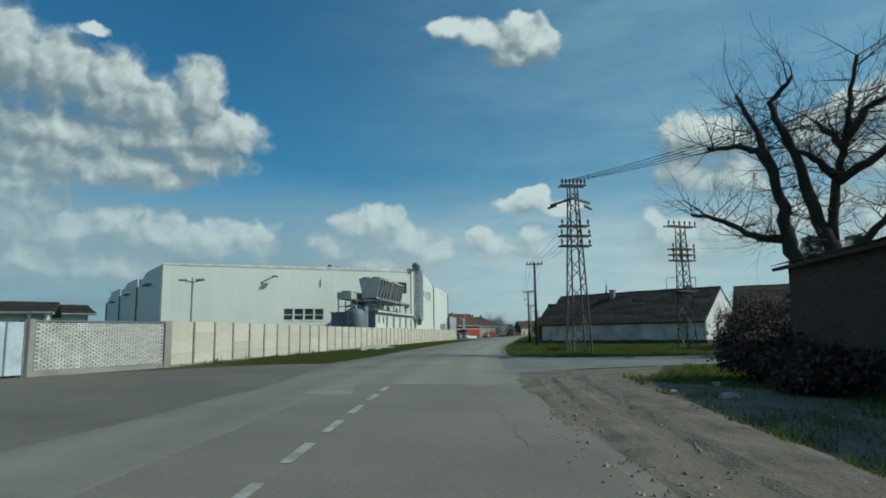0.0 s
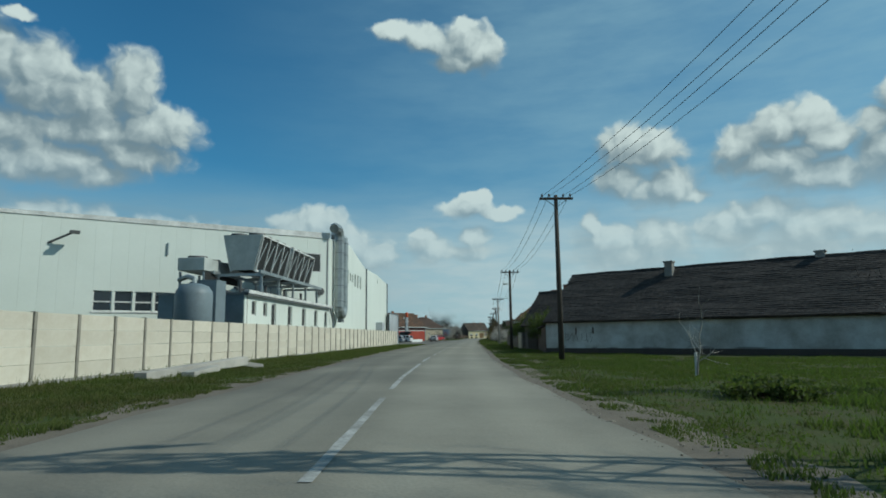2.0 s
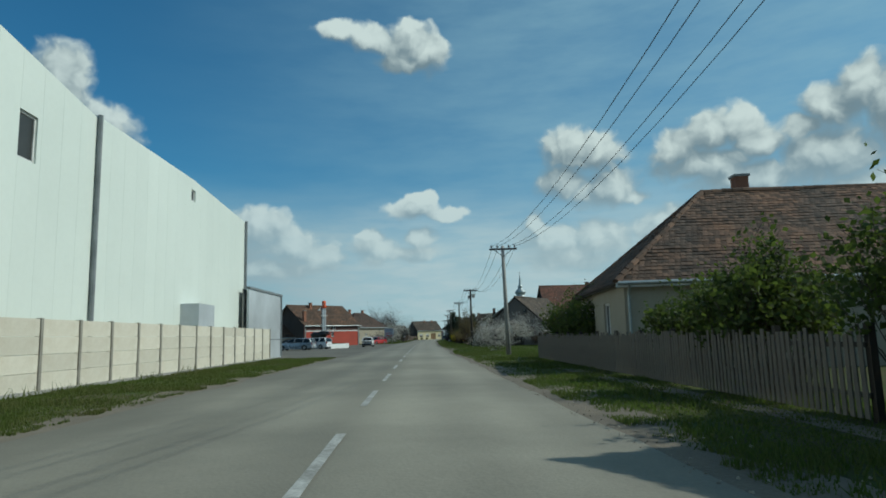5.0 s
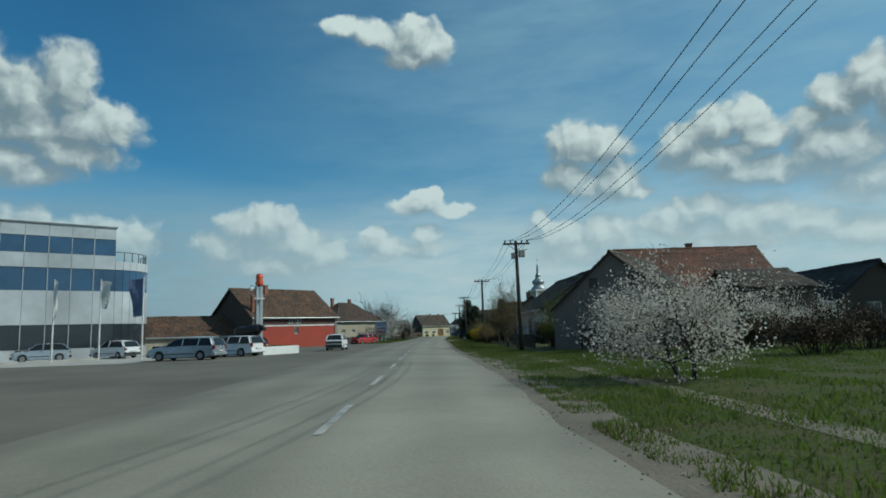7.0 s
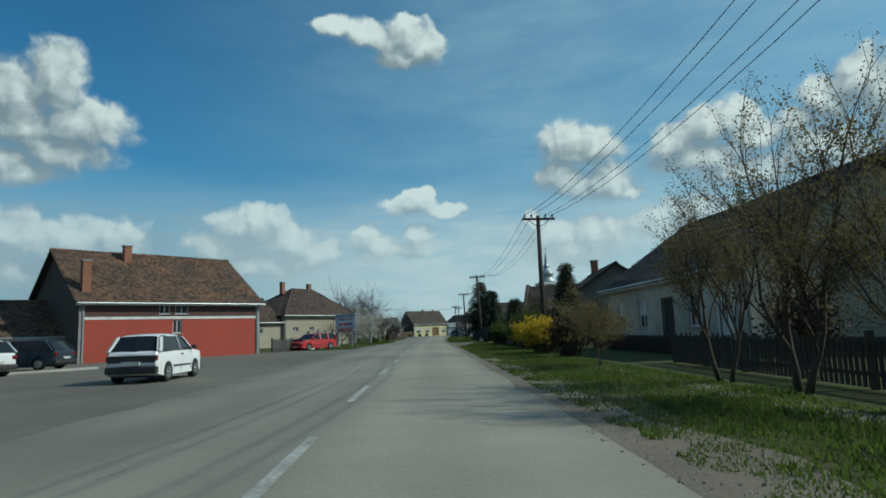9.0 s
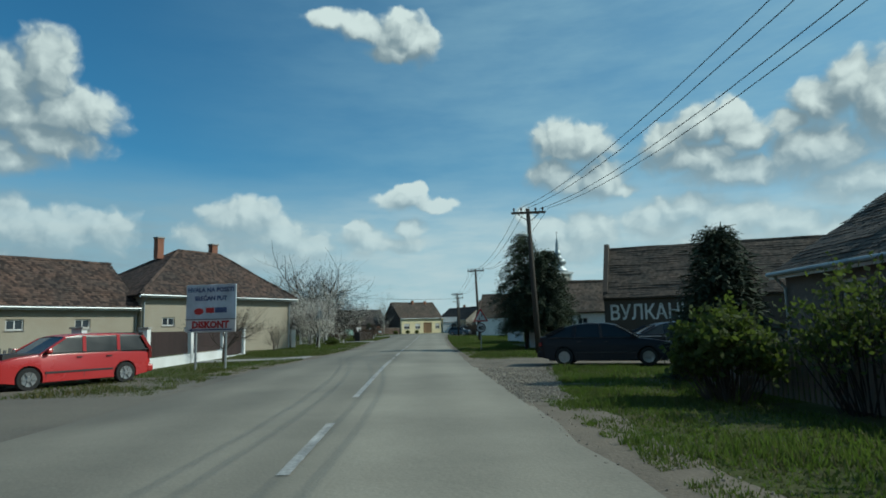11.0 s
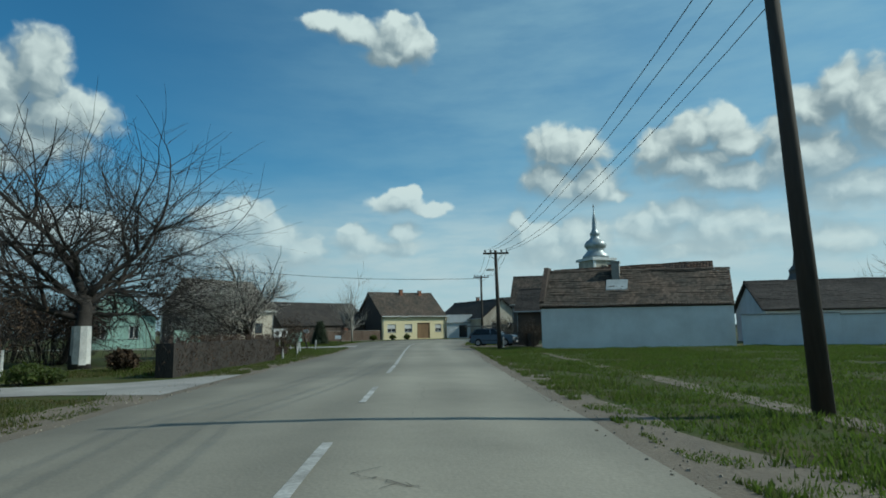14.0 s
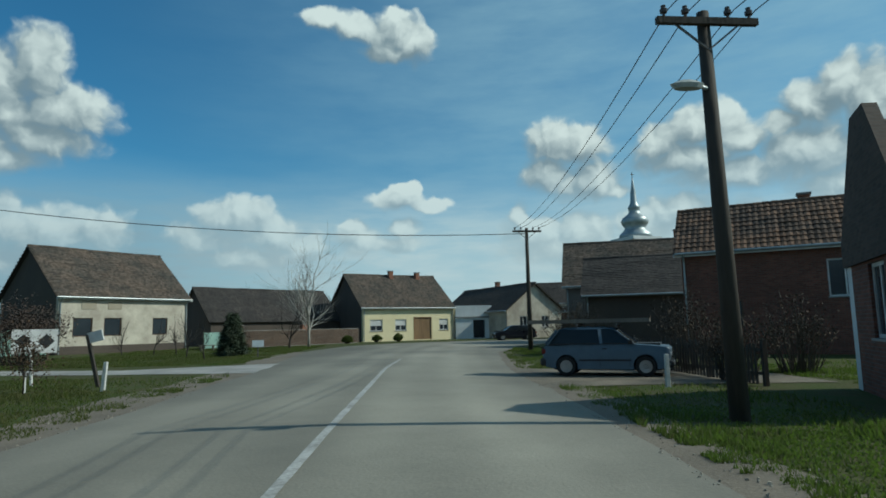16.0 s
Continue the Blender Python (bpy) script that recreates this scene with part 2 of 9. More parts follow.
def brickwork(name, brick, mortar):
    """Courses of brick too fine to stand out singly, across any upright wall."""
    m = material(name, brick, 0.92, vary=0.2, scale=1.6, grain=18, bump=0.0, stain=0.3)
    nt = m.node_tree
    bsdf = nt.nodes["Principled BSDF"]
    sep, com = nt.nodes.new("ShaderNodeSeparateXYZ"), nt.nodes.new("ShaderNodeCombineXYZ")
    add = nt.nodes.new("ShaderNodeMath")
    nt.links.new(nt.nodes["Texture Coordinate"].outputs["Object"], sep.inputs[0])
    nt.links.new(sep.outputs[0], add.inputs[0]), nt.links.new(sep.outputs[1], add.inputs[1])
    nt.links.new(add.outputs[0], com.inputs[0]), nt.links.new(sep.outputs[2], com.inputs[1])
    tex = nt.nodes.new("ShaderNodeTexBrick")
    tex.inputs["Scale"].default_value, tex.inputs["Mortar Size"].default_value = 1.0, 0.007
    tex.inputs["Brick Width"].default_value, tex.inputs["Row Height"].default_value = 0.26, 0.078
    tex.inputs["Color1"].default_value, tex.inputs["Color2"].default_value = (1.15, 1.15, 1.15, 1), (0.70, 0.70, 0.70, 1)
    tex.inputs["Mortar"].default_value = (*(q / p for p, q in zip(brick, mortar)), 1)
    nt.links.new(com.outputs[0], tex.inputs["Vector"])
    mul = nt.nodes.new("ShaderNodeMix")
    mul.data_type, mul.blend_type = "RGBA", "MULTIPLY"
    mul.inputs[0].default_value = 1.0
    nt.links.new(bsdf.inputs["Base Color"].links[0].from_socket, mul.inputs[6]), nt.links.new(tex.outputs["Color"], mul.inputs[7])
    nt.links.new(mul.outputs[2], bsdf.inputs["Base Color"])
    bump = nt.nodes.new("ShaderNodeBump")
    bump.inputs["Strength"].default_value, bump.inputs["Distance"].default_value, bump.invert = 0.5, 0.01, True
    nt.links.new(tex.outputs["Fac"], bump.inputs["Height"]), nt.links.new(bump.outputs[0], bsdf.inputs["Normal"])
    return m


M = dict(
    brick_courses=brickwork("brick_courses", (0.20, 0.075, 0.050), (0.16, 0.13, 0.11)),
    brick_dark=brickwork("brick_dark", (0.085, 0.058, 0.045), (0.08, 0.07, 0.06)),
    asphalt_dark=material("asphalt_dark", (0.205, 0.186, 0.150), 0.88, vary=0.25, scale=0.5, grain=24, bump=0.35, dark=(0.150, 0.136, 0.108)),
    pebble=material("pebble", (0.29, 0.26, 0.21), 0.9, vary=0.25, scale=2.0, grain=14, bump=0.3, random=0.45),
    asphalt=road_asphalt(),
    asphalt_old=material("asphalt_old", (0.150, 0.137, 0.108), 0.9, vary=0.3, scale=0.5, grain=18, bump=0.4, dark=(0.100, 0.091, 0.074)),
    asphalt_patch=material("asphalt_patch", (0.19, 0.19, 0.175), 0.9, vary=0.25, scale=1, grain=30, bump=0.3),
    patch_pale=material("patch_pale", (0.265, 0.245, 0.205), 0.9, vary=0.25, scale=1, grain=30, bump=0.3),
    crack=material("crack", (0.075, 0.070, 0.060), 0.9, vary=0.3, grain=30),
    paint=material("road_paint", (0.43, 0.43, 0.41), 0.75, vary=0.6, scale=4, grain=20, dark=(0.22, 0.215, 0.195)),
    dirt=material("dirt", (0.165, 0.138, 0.104), 0.95, vary=0.4, scale=2.2, grain=22, bump=0.8, dark=(0.12, 0.10, 0.075)),
    grass_soil=material("grass_soil", (0.046, 0.068, 0.014), 0.95, vary=0.75, scale=2.2, grain=16, bump=1.0, dark=(0.066, 0.058, 0.024), spec=0.2),
    gravel=material("gravel", (0.185, 0.155, 0.115), 0.95, vary=0.6, scale=3, grain=26, bump=1.0, dark=(0.095, 0.082, 0.062)),
    concrete=material("concrete", (0.46, 0.44, 0.40), 0.9, vary=0.18, scale=1.6, grain=30, bump=0.3),
    concrete_grey=material("concrete_grey", (0.33, 0.32, 0.30), 0.9, vary=0.25, scale=1.6, grain=30, bump=0.4),
    fence_slab=material("fence_slab", (0.66, 0.63, 0.55), 0.88, vary=0.12, scale=1.4, grain=26, bump=0.3, dark=(0.52, 0.47, 0.38), random=0.09),
    fence_post=material("fence_post", (0.30, 0.28, 0.24), 0.9, vary=0.2, scale=3, grain=26, bump=0.3),
    brick_white=material("brick_white", (0.66, 0.64, 0.60), 0.85, vary=0.15, scale=3, grain=26, bump=0.4, random=0.14),
    mortar=material("mortar", (0.34, 0.33, 0.31), 0.95, vary=0.2, grain=30, bump=0.3),
    hall=material("hall_cladding", (0.68, 0.72, 0.67), 0.5, vary=0.03, scale=0.4, grain=6, bump=0.03, dark=(0.63, 0.67, 0.62), random=0.02),
    hall_trim=material("hall_trim", (0.20, 0.22, 0.23), 0.5, vary=0.1, grain=8, bump=0.05),
    steel=material("galvanised_steel", (0.40, 0.44, 0.45), 0.48, metal=0.6, vary=0.15, scale=2, grain=9, bump=0.1),
    steel_dark=material("painted_steel", (0.12, 0.12, 0.12), 0.55, metal=0.3, vary=0.25, scale=3, grain=20, bump=0.2),
    pylon=material("pylon_steel", (0.16, 0.14, 0.125), 0.7, metal=0.4, vary=0.3, scale=4, grain=22, bump=0.3, dark=(0.12, 0.085, 0.065)),
    tank=material("tank_paint", (0.20, 0.25, 0.28), 0.55, vary=0.12, scale=1.0, grain=10, bump=0.1),
    cooler=material("cooler_grey", (0.48, 0.51, 0.49), 0.6, vary=0.12, scale=1.5, grain=12, bump=0.1),
    coil=material("cooler_coil", (0.035, 0.036, 0.035), 0.6, metal=0.3, vary=0.4, grain=60, bump=0.6),
    blind=material("dark_window", (0.045, 0.045, 0.042), 0.35, vary=0.2, grain=6, bump=0.0),
    frame_white=material("frame_white", (0.72, 0.72, 0.70), 0.5, vary=0.06, grain=10, bump=0.05),
    frame_brown=material("frame_brown", (0.10, 0.055, 0.03), 0.6, vary=0.3, grain=20, bump=0.2, stretch=(1, 1, 0.2)),
    pane=glass("window_pane", (0.035, 0.045, 0.055)),
    pane_blue=glass("office_glass", (0.035, 0.10, 0.20)),
    alu=material("alu_panel", (0.60, 0.63, 0.66), 0.35, metal=0.2, vary=0.04, scale=0.5, grain=4, bump=0.02, random=0.03),
    plaster_white=material("plaster_white", (0.74, 0.76, 0.76), 0.92, vary=0.08, scale=1.2, grain=14, bump=0.35, dark=(0.60, 0.61, 0.60)),
    plaster_old=material("plaster_old", (0.62, 0.63, 0.60), 0.92, vary=0.15, scale=1.8, grain=14, bump=0.5, dark=(0.36, 0.34, 0.30)),
    plaster_yellow=material("plaster_yellow", (0.78, 0.69, 0.44), 0.9, vary=0.07, scale=1.0, grain=14, bump=0.3, dark=(0.70, 0.61, 0.38)),
    plaster_cream=material("plaster_cream", (0.55, 0.51, 0.42), 0.9, vary=0.28, scale=1.6, grain=14, bump=0.4, dark=(0.34, 0.30, 0.245)),
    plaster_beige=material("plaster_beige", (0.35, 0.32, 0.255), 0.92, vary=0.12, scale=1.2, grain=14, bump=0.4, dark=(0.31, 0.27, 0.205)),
    plaster_grey=material("plaster_grey", (0.165, 0.142, 0.125), 0.95, vary=0.22, scale=1.6, grain=12, bump=0.6, dark=(0.15, 0.135, 0.12)),
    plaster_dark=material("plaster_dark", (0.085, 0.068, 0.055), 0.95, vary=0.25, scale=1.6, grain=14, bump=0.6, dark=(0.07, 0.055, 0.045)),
    plaster_green=material("plaster_green", (0.36, 0.55, 0.47), 0.9, vary=0.15, scale=1.6, grain=14, bump=0.3),
    red_render=material("red_render", (0.36, 0.062, 0.040), 0.85, vary=0.10, scale=1.0, grain=14, bump=0.25, dark=(0.29, 0.050, 0.034)),
    brick_red=material("brick_red", (0.30, 0.135, 0.085), 0.9, vary=0.25, scale=2.0, grain=20, bump=0.4, random=0.22),
    brick_brown=material("brick_brown", (0.125, 0.085, 0.062), 0.95, vary=0.25, scale=2.0, grain=20, bump=0.4, random=0.22),
    tile_brown=material("tile_brown", (0.135, 0.072, 0.042), 0.9, vary=0.25, scale=1.5, grain=16, bump=0.5, dark=(0.060, 0.042, 0.031), random=0.6),
    tile_mottled=material("tile_mottled", (0.082, 0.050, 0.037), 0.95, vary=0.35, scale=2.4, grain=14, bump=0.6, dark=(0.048, 0.036, 0.030), random=0.75),
    tile_old=material("tile_old", (0.102, 0.075, 0.056), 0.95, vary=0.3, scale=1.6, grain=14, bump=0.6, dark=(0.050, 0.044, 0.036), random=0.45),
    tile_dark=material("tile_dark", (0.050, 0.042, 0.037), 0.95, vary=0.3, scale=1.6, grain=14, bump=0.6, dark=(0.027, 0.024, 0.022), random=0.34),
    tile_red=material("tile_red", (0.175, 0.075, 0.048), 0.9, vary=0.3, scale=1.6, grain=16, bump=0.5, dark=(0.10, 0.055, 0.04), random=0.35),
    wood_dark=material("wood_dark", (0.060, 0.050, 0.040), 0.9, vary=0.35, scale=2.5, grain=18, bump=0.5, stretch=(1, 1, 0.15)),
    wood_grey=material("wood_grey", (0.20, 0.175, 0.145), 0.9, vary=0.3, scale=2.5, grain=18, bump=0.5, stretch=(1, 1, 0.15)),
    wood_door=material("wood_door", (0.28, 0.17, 0.085), 0.75, vary=0.25, scale=2.5, grain=16, bump=0.3, stretch=(1, 1, 0.15)),
    fence_maroon=material("fence_maroon", (0.040, 0.022, 0.020), 0.75, vary=0.25, scale=2, grain=20, bump=0.2, random=0.15),
    gate_brown=material("gate_brown", (0.085, 0.036, 0.030), 0.7, vary=0.12, scale=2, grain=20, bump=0.2),
    bark=material("bark", (0.085, 0.068, 0.052), 0.95, vary=0.4, scale=4, grain=22, bump=1.0, stretch=(1, 1, 0.3)),
    bark_dark=material("bark_dark", (0.040, 0.034, 0.029), 0.95, vary=0.4, scale=4, grain=22, bump=1.0, stretch=(1, 1, 0.3)),
    bark_pale=material("bark_pale", (0.36, 0.34, 0.30), 0.9, vary=0.3, scale=4, grain=12, bump=0.6, stretch=(1, 1, 2.0)),
    limewash=material("limewash", (0.70, 0.70, 0.67), 0.95, vary=0.2, scale=4, grain=22, bump=0.6),
    blossom=material("blossom", (0.68, 0.67, 0.60), 0.9, vary=0.2, scale=1.5, grain=9, bump=0.0, random=0.2, dark=(0.52, 0.44, 0.40)),
    blossom_yellow=material("blossom_yellow", (0.55, 0.40, 0.03), 0.9, vary=0.2, scale=1.5, grain=9, bump=0.0, random=0.25),
    leaf=material("leaf", (0.075, 0.10, 0.025), 0.85, vary=0.3, scale=1.0, grain=9, bump=0.0, random=0.35),
    bud=material("leaf_bud", (0.17, 0.125, 0.06), 0.85, vary=0.3, scale=1.0, grain=9, bump=0.0, random=0.35),
    leaf_brown=material("leaf_brown", (0.085, 0.052, 0.028), 0.9, vary=0.3, scale=1.0, grain=9, bump=0.0, random=0.35),
    needle=material("needle", (0.056, 0.078, 0.042), 0.85, vary=0.3, scale=1.0, grain=9, bump=0.0, random=0.35),
    blade=material("grass_blade", (0.086, 0.104, 0.033), 0.85, vary=0.42, scale=0.9, grain=5.0, bump=0.0, random=0.5, dark=(0.098, 0.078, 0.040), spec=0.2),
    rubber=material("rubber", (0.018, 0.018, 0.018), 0.85, vary=0.2, grain=30, bump=0.2),
    rim=material("wheel_rim", (0.42, 0.43, 0.44), 0.35, metal=0.7, vary=0.1, grain=10, bump=0.0),
    car_white=material("car_white", (0.72, 0.73, 0.74), 0.25, vary=0.03, scale=0.8, grain=3, bump=0.0, stain=0.08),
    car_silver=material("car_silver", (0.42, 0.46, 0.50), 0.28, metal=0.55, vary=0.03, scale=0.8, grain=3, bump=0.0, stain=0.08),
    car_black=material("car_black", (0.012, 0.013, 0.018), 0.30, spec=0.22, vary=0.05, scale=0.8, grain=3, bump=0.0, stain=0.1),
    car_red=material("car_red", (0.42, 0.030, 0.030), 0.28, vary=0.05, scale=0.8, grain=3, bump=0.0, stain=0.1),
    car_blue=material("car_blue", (0.085, 0.13, 0.175), 0.42, vary=0.12, scale=1.5, grain=6, bump=0.0, stain=0.25),
    car_dark=material("car_dark", (0.04, 0.052, 0.075), 0.3, spec=0.3, vary=0.05, scale=0.8, grain=3, bump=0.0),
    car_glass=material("car_glass", (0.018, 0.022, 0.025), rough=0.14, vary=0.1, scale=0.8, grain=2.0, bump=0.0, spec=0.4),
    plastic=material("black_plastic", (0.03, 0.03, 0.032), 0.6, vary=0.15, grain=20, bump=0.1),
    lamp_red=material("tail_lamp", (0.16, 0.012, 0.010), 0.25, vary=0.1, grain=6, bump=0.0),
    lamp_clear=material("head_lamp", (0.60, 0.62, 0.62), 0.15, vary=0.1, grain=6, bump=0.0),
    plate=material("number_plate", (0.66, 0.66, 0.66), 0.5, vary=0.1, grain=20, bump=0.0),
    sign_white=material("sign_white", (0.74, 0.74, 0.73), 0.5, vary=0.05, grain=8, bump=0.0),
    sign_pale=material("sign_pale", (0.52, 0.60, 0.66), 0.5, vary=0.06, grain=8, bump=0.0),
    sign_red=material("sign_red", (0.50, 0.03, 0.03), 0.5, vary=0.06, grain=8, bump=0.0),
    sign_black=material("sign_black", (0.02, 0.02, 0.022), 0.5, vary=0.1, grain=8, bump=0.0),
    sign_blue=material("sign_blue", (0.06, 0.10, 0.22), 0.5, vary=0.1, grain=8, bump=0.0),
    orange=material("balloon_orange", (0.75, 0.11, 0.03), 0.5, vary=0.05, grain=8, bump=0.0),
    flag=material("flag_cloth", (0.12, 0.16, 0.28), 0.9, vary=0.15, grain=30, bump=0.2),
    statue=material("statue_black", (0.012, 0.012, 0.012), 0.5, vary=0.1, grain=12, bump=0.1),
    copper=material("spire_metal", (0.42, 0.47, 0.48), 0.45, metal=0.5, vary=0.15, scale=1, grain=6, bump=0.1),
    wire=material("cable_black", (0.02, 0.02, 0.02), 0.7, vary=0.1, grain=8, bump=0.0),
    porcelain=material("insulator", (0.07, 0.05, 0.045), 0.3, vary=0.1, grain=8, bump=0.0),
    far_wood=material("far_wood", (0.075, 0.070, 0.052), 0.95, vary=0.4, scale=0.6, grain=4, bump=0.0, random=0.4),
    hedge=material("hedge_twig", (0.075, 0.050, 0.038), 0.95, vary=0.4, scale=1, grain=12, bump=0.0, random=0.4),
)


def let_light_through(m, share, colour):
    """Thin leaves: part of the light passes through."""
    nt = m.node_tree
    out = [n for n in nt.nodes if n.type == "OUTPUT_MATERIAL"][0]
    thin = nt.nodes.new("ShaderNodeBsdfTranslucent")
    thin.inputs[0].default_value = (*colour, 1)
    both = nt.nodes.new("ShaderNodeMixShader")
    both.inputs[0].default_value = share
    nt.links.new(nt.nodes["Principled BSDF"].outputs[0], both.inputs[1])
    nt.links.new(thin.outputs[0], both.inputs[2])
    nt.links.new(both.outputs[0], out.inputs[0])


let_light_through(M["blade"], 0.42, (0.125, 0.205, 0.03))
let_light_through(M["leaf"], 0.4, (0.12, 0.17, 0.03))
let_light_through(M["bud"], 0.4, (0.22, 0.18, 0.07))
let_light_through(M["blossom"], 0.4, (0.62, 0.60, 0.52))
let_light_through(M["blossom_yellow"], 0.35, (0.6, 0.45, 0.03))

# ---- building helpers ----
def mesh_of(name, verts, faces, mat, smooth=False):
    me = bpy.data.meshes.new(name)
    me.from_pydata([tuple(v) for v in verts], [], faces)
    me.materials.append(mat)
    if smooth:
        me.polygons.foreach_set("use_smooth", [True] * len(me.polygons))
    me.update()
    return me


class Geo:
    """Gathers faces for one mesh."""

    def __init__(self):
        self.v, self.f = [], []

    def add(self, verts, faces):
        n = len(self.v)
        self.v += [tuple(v) for v in verts]
        self.f += [tuple(i + n for i in f) for f in faces]
        return self

    def box(self, lo, hi, m=None, taper=1.0):
        (x0, y0, z0), (x1, y1, z1) = lo, hi
        cx, cy = (x0 + x1) / 2, (y0 + y1) / 2
        t = lambda x, y: (cx + (x - cx) * taper, cy + (y - cy) * taper)
        vs = [(x0, y0, z0), (x1, y0, z0), (x1, y1, z0), (x0, y1, z0),
              (*t(x0, y0), z1), (*t(x1, y0), z1), (*t(x1, y1), z1), (*t(x0, y1), z1)]
        if m is not None:
            vs = [m @ Vector(v) for v in vs]
        return self.add(vs, [(3, 2, 1, 0), (4, 5, 6, 7), (0, 1, 5, 4), (1, 2, 6, 5), (2, 3, 7, 6), (3, 0, 4, 7)])

    def beam(self, a, b, w, h=None, w2=None):
        """A square bar from a to b."""
        a, b, h = Vector(a), Vector(b), h or w
        d = (b - a).normalized()
        s = d.cross(Vector((0, 0, 1)))
        s = s.normalized() if s.length > 1e-3 else Vector((1, 0, 0))
        u = s.cross(d)
        k = (w2 or w) / w
        vs = [a + s * x * w / 2 + u * y * h / 2 for x, y in ((-1, -1), (1, -1), (1, 1), (-1, 1))]
        vs += [b + k * (s * x * w / 2 + u * y * h / 2) for x, y in ((-1, -1), (1, -1), (1, 1), (-1, 1))]
        return self.add(vs, [(3, 2, 1, 0), (4, 5, 6, 7), (0, 1, 5, 4), (1, 2, 6, 5), (2, 3, 7, 6), (3, 0, 4, 7)])

    def tube(self, pts, radii, n=8, cap=True):
        """A round tube along pts."""
        pts = [Vector(p) for p in pts]
        radii = radii if isinstance(radii, (list, tuple)) else [radii] * len(pts)
        base, s = len(self.v), None
        for i, p in enumerate(pts):
            d = (pts[min(i + 1, len(pts) - 1)] - pts[max(i - 1, 0)]).normalized()
            if s is None:
                s = d.cross(Vector((0, 0, 1)) if abs(d.z) < 0.9 else Vector((1, 0, 0))).normalized()
            s = (s - d * s.dot(d)).normalized()
            u = d.cross(s)
            self.v += [tuple(p + radii[i] * (math.cos(a) * s + math.sin(a) * u)) for a in (2 * math.pi * k / n for k in range(n))]
        for i in range(len(pts) - 1):
            a, b = base + i * n, base + (i + 1) * n
            self.f += [(a + k, a + (k + 1) % n, b + (k + 1) % n, b + k) for k in range(n)]
        if cap:
            self.f += [tuple(base + k for k in reversed(range(n))), tuple(base + (len(pts) - 1) * n + k for k in range(n))]
        return self

    def lathe(self, profile, centre=(0, 0, 0), n=20):
        """A turned body from (radius, height) pairs."""
        c, base = Vector(centre), len(self.v)
        for r, z in profile:
            self.v += [tuple(c + Vector((r * math.cos(2 * math.pi * k / n), r * math.sin(2 * math.pi * k / n), z))) for k in range(n)]
        for i in range(len(profile) - 1):
            a, b = base + i * n, base + (i + 1) * n
            self.f += [(a + k, a + (k + 1) % n, b + (k + 1) % n, b + k) for k in range(n)]
        self.f += [tuple(base + k for k in reversed(range(n))), tuple(base + (len(profile) - 1) * n + k for k in range(n))]
        return self

    def prism(self, outline, m, depth):
        """An outline in x, z pushed along y by depth, under the pose m."""
        n = len(outline)
        vs = [m @ Vector((x, 0, z)) for x, z in outline] + [m @ Vector((x, depth, z)) for x, z in outline]
        fs = [tuple(range(n)), tuple(reversed(range(n, 2 * n)))] + [(k, k + n, (k + 1) % n + n, (k + 1) % n) for k in range(n)]
        return self.add(vs, fs)

    def mesh(self, name, mat, smooth=False):
        return mesh_of(name, self.v, self.f, mat, smooth)


def thing(name, label, category, at=(0, 0, 0), turn=0.0, group="", kind="", mesh=None):
    ob = new(name, mesh)
    ob.matrix_basis = pose(*at, 0, 0, turn)
    return tagged(ob, label, category, group, kind)


def part(name, geo, mat, parent, label="", smooth=False, kind="", bevel=0.0):
    """One mesh under a thing or part, in the thing's own coordinates."""
    ob = new(name, geo.mesh(name, mat, smooth) if isinstance(geo, Geo) else geo)
    ob.parent = parent
    if bevel:
        mod = ob.modifiers.new("edge", "BEVEL")
        mod.width, mod.segments, mod.limit_method = bevel, 2, "ANGLE"
    return tagged(ob, label, kind=kind)


def lerp_table(table, y):
    for a, b in zip(table, table[1:]):
        if y <= b[0]:
            k = (y - a[0]) / (b[0] - a[0])
            return [p + (q - p) * k for p, q in zip(a[1:], b[1:])]
    return list(table[-1][1:])


def noise1(x, y=0.0, z=0.0):
    return noise.noise(Vector((x, y, z)))


def fbm(x, y=0.0, z=0.0, octaves=3):
    return sum(noise.noise(Vector((x, y, z)) * 2**k) / 2**k for k in range(octaves))


def solid_text(body, size, mat, parent, m, name="lettering", label="", depth=0.01, align="LEFT", stretch=1.0, bold=0.0):
    """Raised letters in the built-in font, as one mesh."""
    cu = bpy.data.curves.new("text", "FONT")
    cu.body, cu.size, cu.extrude, cu.align_x, cu.resolution_u = body, size, depth, align, 2
    cu.offset = bold
    tmp = new("text_tmp", cu)
    me = bpy.data.meshes.new_from_object(tmp.evaluated_get(bpy.context.evaluated_depsgraph_get()))
    bpy.data.objects.remove(tmp)
    me.transform(m @ Matrix.Diagonal((stretch, 1, 1, 1)))
    me.materials.clear()
    me.materials.append(mat)
    ob = new(name, me)
    ob.parent = parent
    return tagged(ob, label)

